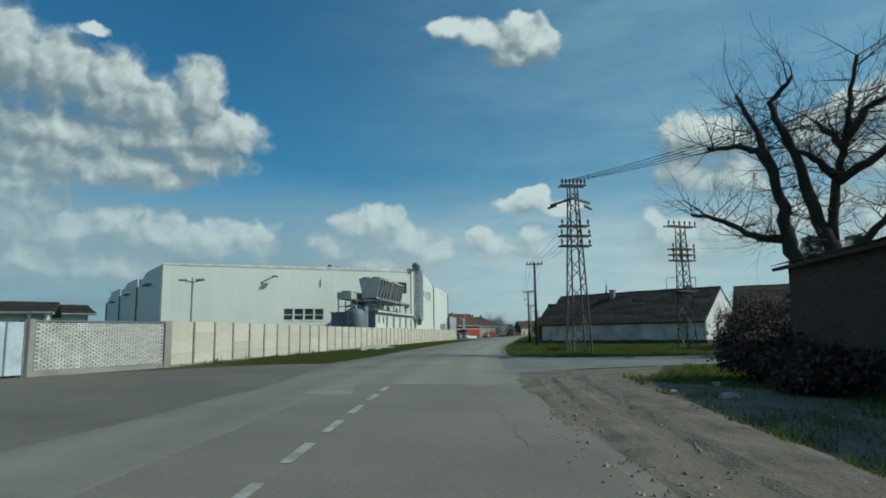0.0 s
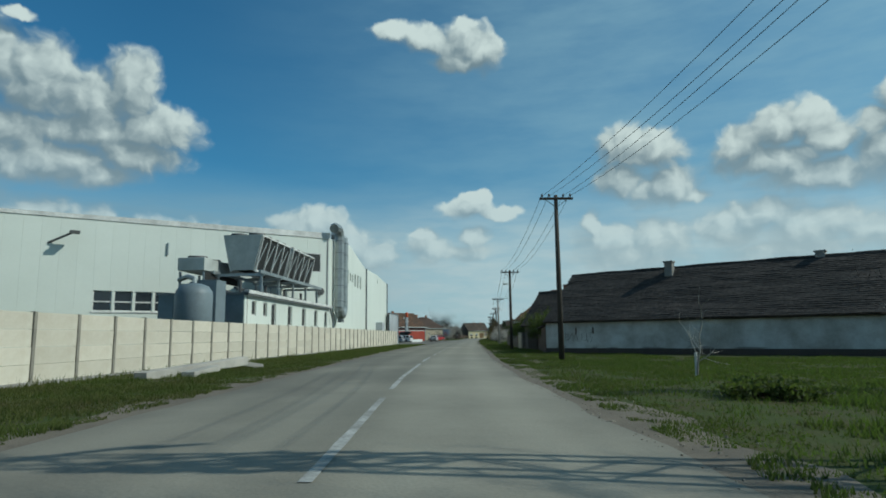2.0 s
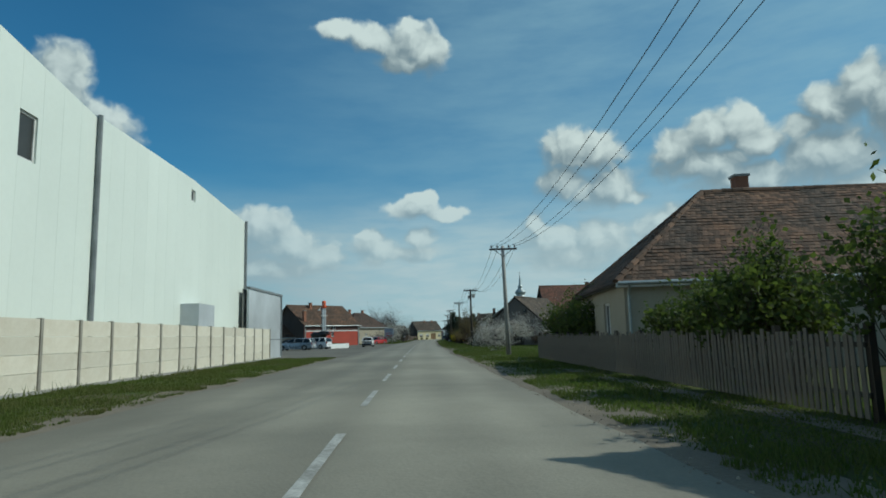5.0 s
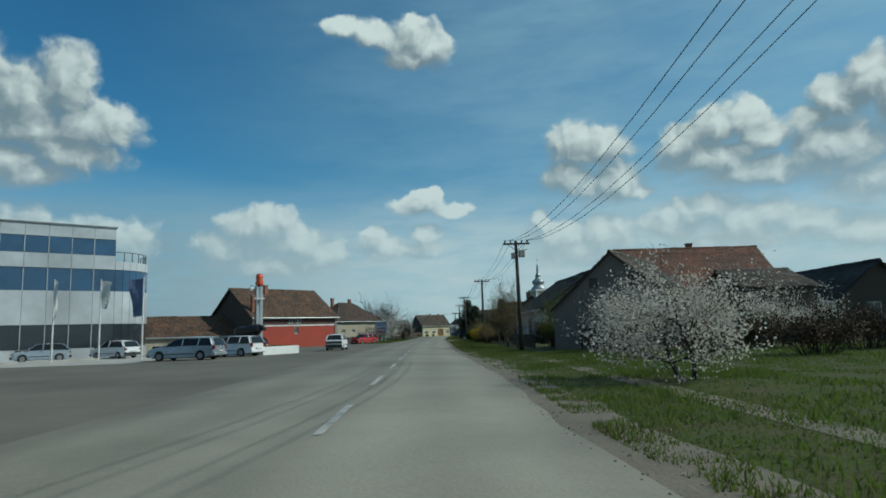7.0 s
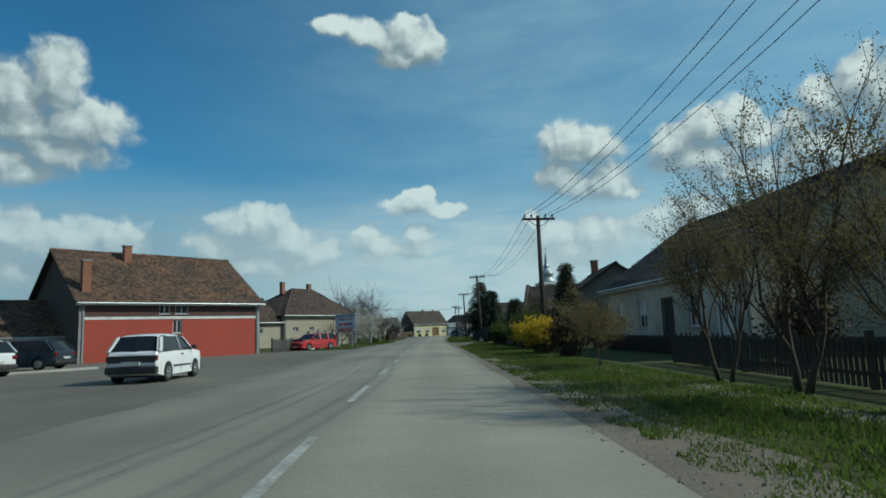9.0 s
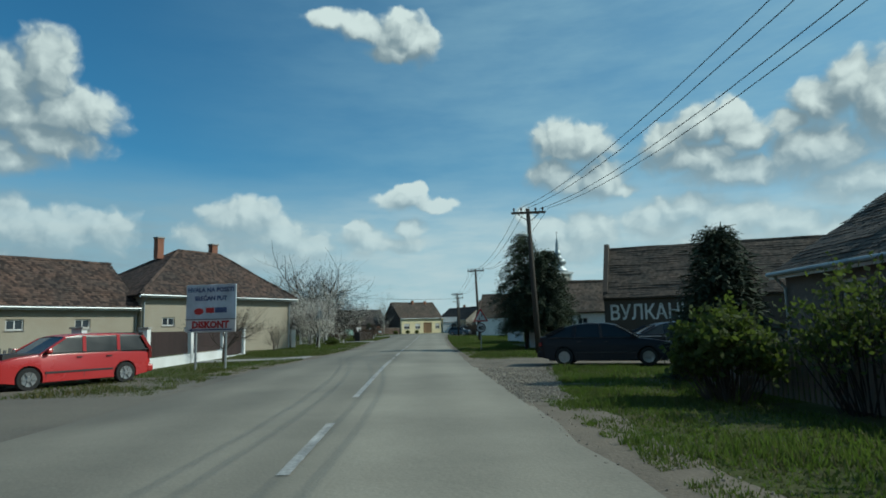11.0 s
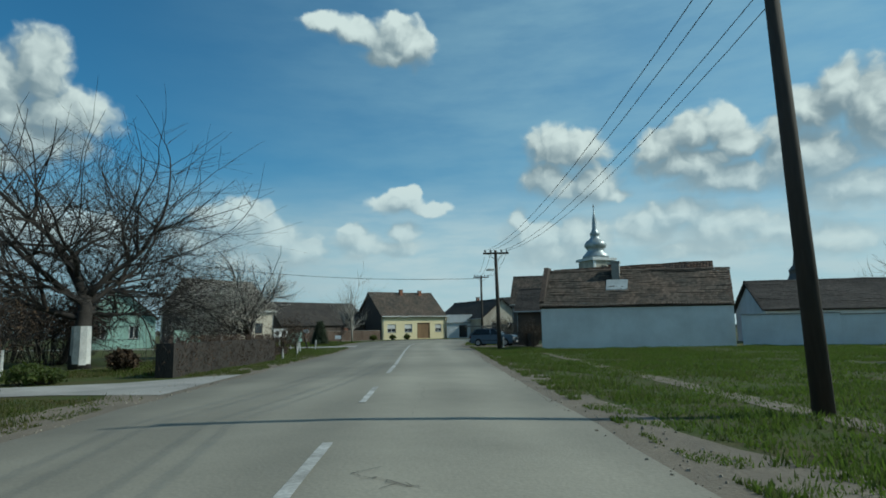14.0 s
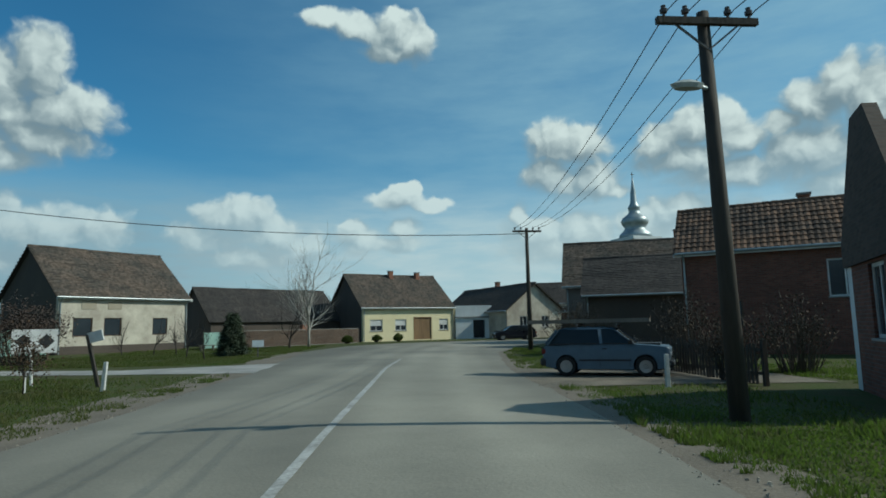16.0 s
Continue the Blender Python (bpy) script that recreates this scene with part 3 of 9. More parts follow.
# ---- ground and roads ----
# y, left edge, centre line, right edge
ROAD = [
    (-60, 4.0, 14.5, 19.0), (-20, 1.5, 8.2, 12.6), (5, 0.1, 4.35, 7.9), (12, -0.3, 3.35, 6.8), (20, -1.2, 2.3, 5.75),
    (28, -3.0, 1.4, 5.0), (40, -3.6, 0.3, 3.9), (53, -4.5, -0.6, 2.9), (67, -5.2, -1.2, 2.25), (80, -5.9, -1.5, 2.05),
    (101, -6.6, -1.9, 1.6), (124, -6.8, -2.25, 1.15), (133, -6.8, -2.35, 0.75), (142, -6.9, -2.45, 0.9), (160, -7.0, -2.65, 0.5), (175, -7.0, -2.8, 0.35), (200, -7.3, -2.8, 0.45),
    (222, -7.4, -2.75, 0.5), (232, -6.6, -2.6, 0.5), (242, -5.9, -2.4, 0.6), (262, -6.2, -2.08, 1.2), (276, -6.2, -1.8, 1.7), (292, -5.7, -1.65, 2.5),
    (306, -6.1, -1.4, 2.9), (318, -7.0, -0.6, 4.2), (328, -7.6, 0.6, 7.0),
]
BEND = [((-7.6, 328), (7.0, 328)), ((-6.0, 337), (10.0, 332.5)), ((-2.0, 343.5), (14.0, 335)), ((7.0, 347.2), (20.0, 337)),
        ((18.0, 349.5), (30.0, 339)), ((60.0, 352), (60.0, 342))]


def sheet(name, rings, mat, z, label, kind="structure"):
    """A flat strip from pairs of left and right points."""
    g = Geo()
    cols = len(rings[0])
    for ring in rings:
        g.v += [(*p, z) if len(p) == 2 else tuple(p) for p in ring]
    for i in range(len(rings) - 1):
        g.f += [(i * cols + k, i * cols + k + 1, (i + 1) * cols + k + 1, (i + 1) * cols + k) for k in range(cols - 1)]
    ob = new(name, g.mesh(name, mat))
    return tagged(ob, label, "ground", kind=kind)


def road_ring(y):
    """Five points across the cambered carriageway, its edges crumbling."""
    l, c, r = lerp_table(ROAD, y)
    l += 0.22 * fbm(y * 0.35, 3.0) + 0.1 * noise1(y * 1.9, 5.0)
    r += 0.16 * fbm(y * 0.35, 9.0) + 0.08 * noise1(y * 1.9, 7.0)
    return [(l, y, 0.012), ((l * 2 + c) / 3, y, 0.05), (c, y, 0.075), ((r + c) / 2, y, 0.055), (r, y, 0.012)]


def road_z(x, y):
    """Height of the asphalt at a place, flat between the rings 1.5 m apart."""
    k = math.floor((y + 60) / 1.5)
    z = []
    for ring in (road_ring(-60 + 1.5 * k), road_ring(-58.5 + 1.5 * k)):
        for p, q in zip(ring, ring[1:]):
            if x <= q[0] or q is ring[-1]:
                z.append(p[2] + (q[2] - p[2]) * min(1.0, max(0.0, (x - p[0]) / (q[0] - p[0]))))
                break
    f = (y + 60) / 1.5 - k
    return z[0] + (z[1] - z[0]) * f


def road_patch(label, rows, mat, rise=0.005, step=0.5, cols=9):
    """A thin layer on the carriageway between left and right edges given at some distances (y, left, right)."""
    y, y1, rings = rows[0][0], rows[-1][0], []
    while True:
        a, b = lerp_table(rows, min(y, y1))
        a += 0.06 * noise1(y * 1.1, 71 + a)
        b += 0.06 * noise1(y * 1.1, 83 + b)
        rings.append([(a + (b - a) * i / cols, min(y, y1), road_z(a + (b - a) * i / cols, min(y, y1)) + rise) for i in range(cols + 1)])
        if y >= y1:
            break
        y += step
    return sheet("road_patch", rings, mat, 0, label)


def crack(points, width, seed, dense=5):
    """A dark wandering crack through some places, with short side cracks."""
    rnd = random.Random(seed)
    line = []
    for a, b in zip(points, points[1:]):
        for i in range(dense):
            f = i / dense
            line.append((a[0] + (b[0] - a[0]) * f + rnd.gauss(0, 0.035), a[1] + (b[1] - a[1]) * f + rnd.gauss(0, 0.05)))
    line.append(points[-1])
    g = Geo()

    def run(p, q):
        w = width * rnd.uniform(0.2, 0.75)
        d = Vector((q[0] - p[0], q[1] - p[1], 0)).normalized()
        nx, ny = -d.y * w, d.x * w
        zs = [road_z(*p) + 0.009, road_z(*q) + 0.009]
        g.add([(p[0] - nx, p[1] - ny, zs[0]), (p[0] + nx, p[1] + ny, zs[0]), (q[0] + nx, q[1] + ny, zs[1]), (q[0] - nx, q[1] - ny, zs[1])], [(3, 2, 1, 0)])

    for p, q in zip(line, line[1:]):
        run(p, q)
        if rnd.random() < 0.25:
            run(p, (p[0] + rnd.uniform(-0.25, 0.25), p[1] + rnd.uniform(-0.25, 0.25)))
    tagged(new("road_crack", g.mesh("crack", M["crack"])), "dark crack in the asphalt", "ground", kind="structure")


def rough_ground(name, rings, mat, z, high, label, ruts=(), cells=0.22):
    """Uneven ground between pairs of left and right points, with tyre ruts along given lines."""
    fine = []
    for a, b in zip(rings, rings[1:]):
        n = max(2, int(math.dist(a[0], b[0]) / cells / 1.6))
        for i in range(n):
            f = i / n
            fine.append([[p + (q - p) * f for p, q in zip(u, v)] for u, v in zip(a, b)])
    fine.append([list(p) for p in rings[-1]])
    cols = int(max(math.dist(*ring) for ring in fine) / cells)
    out = []
    for left, right in fine:
        row = []
        for i in range(cols + 1):
            f = i / cols
            x, y = left[0] + (right[0] - left[0]) * f, left[1] + (right[1] - left[1]) * f
            h = 0.45 + 0.5 * fbm(x * 0.9, y * 0.6, 2.0) + 0.25 * noise1(x * 4.0, y * 3.2)
            for rx, slope, half in ruts:
                d = abs(x - rx - slope * y)
                h -= 0.9 * max(0.0, 1 - d / half)
            edge = min(1.0, f * 5, (1 - f) * 5)
            row.append((x, y, z + high * max(0.0, h) * edge))
        out.append(row)
    return sheet(name, out, mat, 0, label)


def pebbles(label, count, place, seed, size=(0.008, 0.024)):
    """Loose stones pressed into the ground."""
    rnd = random.Random(seed)
    g = Geo()
    for _ in range(count):
        x, y, z = place(rnd)
        s = rnd.uniform(*size) * (1.5 if rnd.random() < 0.06 else 1.0)
        t, a, b = rnd.uniform(0, 6.28), rnd.uniform(0.6, 1.2), rnd.uniform(0.5, 0.9)
        ring = [(x + s * a * math.cos(t + k * 1.5708) * rnd.uniform(0.7, 1.2), y + s * math.sin(t + k * 1.5708) * rnd.uniform(0.7, 1.2), z - 0.004) for k in range(4)]
        up = [(x + (p[0] - x) * 0.62, y + (p[1] - y) * 0.62, z + s * b * rnd.uniform(0.8, 1.1)) for p in ring]
        g.add(ring + up, [(4, 5, 6, 7)] + [(k, (k + 1) % 4, 4 + (k + 1) % 4, 4 + k) for k in range(4)])
    return tagged(new("pebbles", g.mesh("pebbles", M["pebble"])), label, "gravel", kind="stuff")


def build_ground():
    g = Geo().add([(-3000, -3000, 0), (3000, -3000, 0), (3000, 3000, 0), (-3000, 3000, 0)], [(0, 1, 2, 3)])
    tagged(new("ground", g.mesh("ground", M["grass_soil"])), "patchy spring grass and bare soil beside the road", "ground", kind="structure")
    rings = []
    ys = [(-60 + 1.5 * k) for k in range(259)]
    for y in ys:
        rings.append(road_ring(y))
    for a, b in BEND[1:]:
        mid = [(a[0] + (b[0] - a[0]) * k, a[1] + (b[1] - a[1]) * k) for k in (0.25, 0.5, 0.75)]
        rings.append([(*a, 0.012), (*mid[0], 0.05), (*mid[1], 0.075), (*mid[2], 0.05), (*b, 0.012)])
    road = sheet("road", rings, M["asphalt"], 0, "worn grey asphalt village road with wheel tracks")
    # distance from the centre line, for the tracks that wheels have polished and the dimmed left lane
    lay = road.data.uv_layers.new(name="across")
    for loop in road.data.loops:
        k = loop.vertex_index // 5
        x, y, _ = road.data.vertices[loop.vertex_index].co
        mid = road.data.vertices[k * 5 + 2].co
        off = (x - mid.x) if k < len(ys) else (loop.vertex_index % 5 - 2) * 2.2
        lay.data[loop.index].uv = (off / 20 + 0.5, y / 20)
    # dirt shoulders
    for side in (0, 1):
        for lo, hi in (((31, 138), (214, 327)), ((-60, 22), (36, 327)))[side]:
            rg = []
            for k in range(int((hi - lo) / 1.2)):
                y = lo + 1.2 * k
                l, c, r = lerp_table(ROAD, y)
                e, s = (l, -1) if side == 0 else (r, 1)
                w = (1.45 if side == 0 and y > 200 else 0.95) + 0.5 * fbm(y * 0.3, 31 + side) + 0.25 * noise1(y * 1.3, 40 + side)
                rg.append([(e - s * 0.5, y, 0.008), (e + s * max(0.2, w), y, 0.008)][::s])
            sheet("shoulder", rg, M["dirt"], 0, "bare brown dirt shoulder along the asphalt edge")
    # side street on the right, aprons, forecourt, yards
    sheet("side_street", [[(4.0, 22.5), (2.5, 38.5)], [(8.0, 26.2), (7.5, 36.0)], [(16, 30.2), (15.5, 37.0)], [(40, 38), (38, 46.5)], [(90, 60), (86, 70)]],
          M["asphalt_patch"], 0.02, "cracked asphalt side street joining the road")
    sheet("gate_apron", [[(-24, -10), (3.0, -10)], [(-17, 10), (0.5, 10)], [(-11.6, 24), (-1.5, 24)], [(-8.0, 28.6), (-2.0, 29)], [(-3.4, 34), (-2.6, 34)]],
          M["asphalt_old"], 0.016, "patched asphalt apron before the factory gate")
    rough_ground("dirt_yard", [((6.4, -12), (22, -12)), ((6.7, 2), (19, 2)), ((6.2, 9), (16, 9)), ((5.9, 14), (13.5, 14)), ((5.5, 18.5), (10.2, 19)), ((5.4, 21.0), (8.0, 21.6))],
                 M["gravel"], 0.006, 0.10, "muddy gravel patch with tyre ruts", ruts=((8.6, -0.075, 0.28), (10.2, -0.09, 0.3), (7.6, -0.06, 0.22)))
    sheet("mud_verge", [[(5.2, 20.2), (8.6, 20.6)], [(5.0, 21.8), (9.6, 23.2)], [(4.4, 22.9), (10.4, 26.6)], [(4.0, 23.6), (10.6, 27.4)]], M["gravel"], 0.010, "flat muddy gravel at the mouth of the side street")
    # the carriageway changes to darker old asphalt at the junction
    road_patch("older darker asphalt with a straight joint", [(-6.0, 4.3, 9.0), (2.0, 3.2, 8.0), (8.2, 2.5, 7.1), (16.8, 1.45, 6.05), (18.8, 1.6, 5.6)], M["asphalt_dark"])
    sheet("forecourt", [[(-10.6, 132.4), (-6.0, 131.4)], [(-13.2, 137.5), (-6.0, 137.5)], [(-40, 142), (-6.2, 142)], [(-60, 165), (-6.5, 165)], [(-60, 190), (-6.5, 190)],
                        [(-34, 204), (-6.6, 204)], [(-17, 212), (-6.8, 212)], [(-10.5, 220), (-7.0, 220)]],
          M["asphalt_old"], 0.018, "wide stained asphalt forecourt")
    sheet("office_pavement", [[(-60, 165.3), (-20.6, 164.6)], [(-49, 170), (-20.6, 169.2)], [(-38.6, 177.6), (-22.0, 175)], [(-31.0, 183.6), (-24.0, 182)]],
          M["concrete"], 0.024, "pale concrete pavement before the office")
    sheet("garage_drive", [[(0.3, 210.5), (1.0, 210.5)], [(0.3, 215), (1.9, 215)], [(0.3, 219.0), (2.5, 219.4)], [(0.3, 220.6), (6.0, 219.9)], [(0.4, 223.2), (9.5, 222.8)], [(0.4, 225.4), (8.0, 225.6)], [(0.4, 227.6), (2.6, 227.0)]],
          M["gravel"], 0.014, "gravel pull-in before the workshop")
    sheet("gate_drive", [[(1.2, 236.0), (5.2, 237.2)], [(1.3, 241.4), (5.5, 241.0)], [(1.35, 246), (2.4, 245.5)]], M["gravel"], 0.013, "pale gravel drive to the brown gate")
    road_patch("paler square repair in the old asphalt", [(16.2, 1.05, 2.2), (18.3, 0.95, 1.72)], M["patch_pale"], rise=0.007)
    sheet("house_path", [[(-12.5, 229.2), (-12.5, 231.4)], [(-9.0, 229.8), (-9.0, 232.2)], [(-7.2, 230.4), (-7.2, 234)]], M["concrete_grey"], 0.016, "concrete path to a garden gate")
    sheet("garden_drive", [[(-14, 266.2), (-14, 268.6)], [(-9, 267.0), (-9, 270.2)], [(-6.5, 266.5), (-6.5, 273)]], M["concrete_grey"], 0.016, "short concrete drive across the verge")
    sheet("lane", [[(-45, 318), (-45, 321)], [(-26, 310.5), (-26, 313)], [(-12, 307.0), (-12, 309.4)], [(-6.0, 306), (-6.2, 312)]], M["concrete_grey"], 0.016, "narrow paved lane through the grass")
    sheet("car_drive", [[(2.6, 298.5), (2.8, 305)], [(5, 298.6), (5, 304.5)], [(9.5, 298), (9.5, 304)]], M["gravel"], 0.014, "gravel drive across the verge")
    sheet("footpath", [[(3.9, 60), (4.45, 60)], [(4.3, 95), (4.85, 95)], [(3.45, 128), (4.05, 128)], [(3.2, 160), (3.8, 160)], [(3.5, 205), (4.05, 205)]], M["gravel"], 0.007, "narrow worn concrete footpath in the grass")
    sheet("footpath", [[(3.5, 246), (4.0, 246)], [(4.2, 262), (4.75, 262)], [(5.4, 284), (5.9, 284)], [(6.2, 292), (6.7, 292)]], M["dirt"], 0.007, "narrow trodden earth path in the grass")
    # centre line
    runs = [(y, y + 1.1) for y in (5.4, 7.3, 9.2, 11.1, 13.0, 14.9, 16.8)] + [(40, 47), (49, 62), (64, 70.4), (73.9, 76.6)]
    runs += [(y, y + 3.2) for y in (80.3, 86.7, 93.2, 99.6, 106.0, 112.6, 119.8, 126.3, 133.0, 140.3, 147.2, 153.9, 160.0, 166.5, 173.2, 179.6, 186.0, 192.5, 199.0, 205.5)]
    runs += [(212, 224.9), (225.1, 226.2), (227.2, 228.5), (229.6, 233.2), (235.9, 239.2), (242.3, 245.2), (249.6, 252.5), (257.2, 259.8), (263.6, 266.6), (271, 312)]
    for a, b in runs:
        rg, n = [], max(2, int((b - a) / 0.6))
        for k in range(n + 1):
            y = a + (b - a) * k / n
            c = lerp_table(ROAD, y)[1]
            w = 0.062 + 0.016 * noise1(y * 2.3, 60)
            rg.append([(c - w, y, 0.0845), (c + w, y, 0.0845)])
        sheet("lane_marking", rg, M["paint"], 0, "worn white centre line paint")
    for k, (pts, w) in enumerate((
            (((5.1, 15.4), (5.4, 14.0), (5.84, 11.9), (6.16, 10.1)), 0.012), (((-1.8, 255.9), (-1.4, 255.5), (-1.15, 255.6)), 0.016), (((-1.7, 258.3), (-1.4, 258.0), (-1.15, 257.8)), 0.018),
            (((-1.5, 251.6), (-1.35, 250.2), (-1.3, 248.0)), 0.014), (((-3.3, 239.5), (-2.2, 239.3), (-0.8, 239.4)), 0.011), (((-0.7, 281.5), (-0.4, 284.0), (-0.2, 288.0)), 0.008),
            (((-1.2, 262.0), (-1.0, 265.0), (-1.05, 268.0)), 0.007), (((-4.2, 168.0), (-4.3, 171.0), (-4.1, 176.0)), 0.010), (((-0.7, 52.0), (-0.3, 52.3), (1.6, 52.1)), 0.010))):
        crack(pts, w * 0.5, 500 + k, dense=8)
    for k, (y0, y1) in enumerate(((114.5, 124.0), (139.0, 146.5), (155.5, 164.5), (221.5, 230.0), (236.5, 249.0))):
        crack([(lerp_table(ROAD, y)[1] + 0.17, y) for y in np.linspace(y0, y1, int((y1 - y0) / 1.2))], 0.007, 520 + k, dense=4)
    # loose stones on the shoulders, the pull-in and the muddy yard
    right = lambda y: lerp_table(ROAD, y)[2]
    left = lambda y: lerp_table(ROAD, y)[0]

    def along(lo, hi, edge, side):
        def place(rnd):
            y = rnd.uniform(lo, hi)
            return edge(y) + side * (rnd.random() ** 1.6 * 1.35 - 0.12), y, 0.012
        return place

    pebbles("loose stones along the asphalt edge", 5200, along(36, 300, right, 1), 601)
    pebbles("loose stones along the opposite asphalt edge", 1800, along(214, 300, left, -1), 602)
    pebbles("grey gravel spilled at the pull-in", 4200, lambda rnd: (lambda y: (rnd.uniform(0.4, 1.5 + 0.16 * (y - 212)), y, 0.016))(211 + rnd.random() * 9.5), 603, (0.010, 0.026))
    pebbles("stones in the muddy yard", 1100, lambda rnd: (rnd.uniform(6.2, 12.0), rnd.uniform(5.0, 23.0), 0.025), 604, (0.010, 0.032))


build_ground()

# ---- houses ----
SIDES = "SENW"


def side_frame(side, L, D):
    """Pose of a wall's outer bottom corner: x along the wall, y inwards."""
    return {"S": pose(0, 0, 0), "E": pose(L, 0, 0, 0, 0, 90), "N": pose(L, D, 0, 0, 0, 180), "W": pose(0, D, 0, 0, 0, -90)}[side]


def wall_mesh(m, length, height, thick, holes, start=0.0, base=0.0):
    """One closed slab with real openings (x0, x1, z0, z1)."""
    xs = sorted({start, length} | {v for h in holes for v in h[:2]})
    zs = sorted({base, height} | {v for h in holes for v in h[2:]})
    nx, nz = len(xs) - 1, len(zs) - 1

    def solid(i, k):
        if not (0 <= i < nx and 0 <= k < nz):
            return False
        cx, cz = (xs[i] + xs[i + 1]) / 2, (zs[k] + zs[k + 1]) / 2
        return not any(a < cx < b and c < cz < d for a, b, c, d in holes)

    index, verts, faces = {}, [], []

    def at(i, side, k):
        if (i, side, k) not in index:
            index[i, side, k] = len(verts)
            verts.append(tuple(m @ Vector((xs[i], thick * side, zs[k]))))
        return index[i, side, k]

    for i in range(nx):
        for k in range(nz):
            if not solid(i, k):
                continue
            a, b, c, d = (i, k), (i + 1, k), (i + 1, k + 1), (i, k + 1)
            faces.append([at(x, 0, z) for x, z in (a, b, c, d)])
            faces.append([at(x, 1, z) for x, z in (d, c, b, a)])
            for p, q, n in ((a, b, (i, k - 1)), (b, c, (i + 1, k)), (c, d, (i, k + 1)), (d, a, (i - 1, k))):
                if not solid(*n):
                    faces.append([at(p[0], 0, p[1]), at(p[0], 1, p[1]), at(q[0], 1, q[1]), at(q[0], 0, q[1])])
    return Geo().add(verts, faces)


def add_window(house, m, w, h, frame="frame_white", pane="pane", sill=True, bars=1, blind=False):
    """A framed window in its opening; m stands at the opening's lower middle, y inwards."""
    g = Geo()
    f, d0, d1 = 0.07, 0.07, 0.14
    for lo, hi in (((-w / 2, d0, 0), (-w / 2 + f, d1, h)), ((w / 2 - f, d0, 0), (w / 2, d1, h)), ((-w / 2 + f, d0, 0), (w / 2 - f, d1, f)), ((-w / 2 + f, d0, h - f), (w / 2 - f, d1, h))):
        g.box(lo, hi, m)
    for k in range(bars):
        x = -w / 2 + w * (k + 1) / (bars + 1)
        g.box((x - 0.03, d0 + 0.005, f), (x + 0.03, d1, h - f), m)
    win = part("window", g, M[frame], house)
    part("pane", Geo().box((-w / 2 + 0.02, 0.105, 0.02), (w / 2 - 0.02, 0.12, h - 0.02), m), M[pane], win)
    if blind:
        part("blind", Geo().box((-w / 2 + 0.06, 0.09, h * 0.45), (w / 2 - 0.06, 0.1, h - 0.05), m), M["frame_white"], win)
    if sill:
        part("sill", Geo().box((-w / 2 - 0.06, -0.06, -0.05), (w / 2 + 0.06, 0.08, 0.0), m), M["concrete_grey"], win)
    return win


def add_door(house, m, w, h, mat="wood_door", boards=5, glazed=False):
    door = part("door", Geo().box((-w / 2, 0.10, 0.02), (w / 2, 0.125, h), m), M[mat], house)
    for k in range(boards):
        x0 = -w / 2 + w * k / boards
        part("board", Geo().box((x0 + 0.008, 0.08, 0.02), (x0 + w / boards - 0.008, 0.10, h), m), M[mat], door)
    fr = Geo()
    for lo, hi in (((-w / 2 - 0.09, -0.015, 0), (-w / 2, 0.12, h + 0.09)), ((w / 2, -0.015, 0), (w / 2 + 0.09, 0.12, h + 0.09)), ((-w / 2, -0.015, h), (w / 2, 0.12, h + 0.09))):
        fr.box(lo, hi, m)
    part("door_frame", fr, M[mat], door)
    part("handle", Geo().box((w * 0.32, 0.03, 1.0), (w * 0.32 + 0.03, 0.08, 1.14), m), M["steel_dark"], door)
    return door


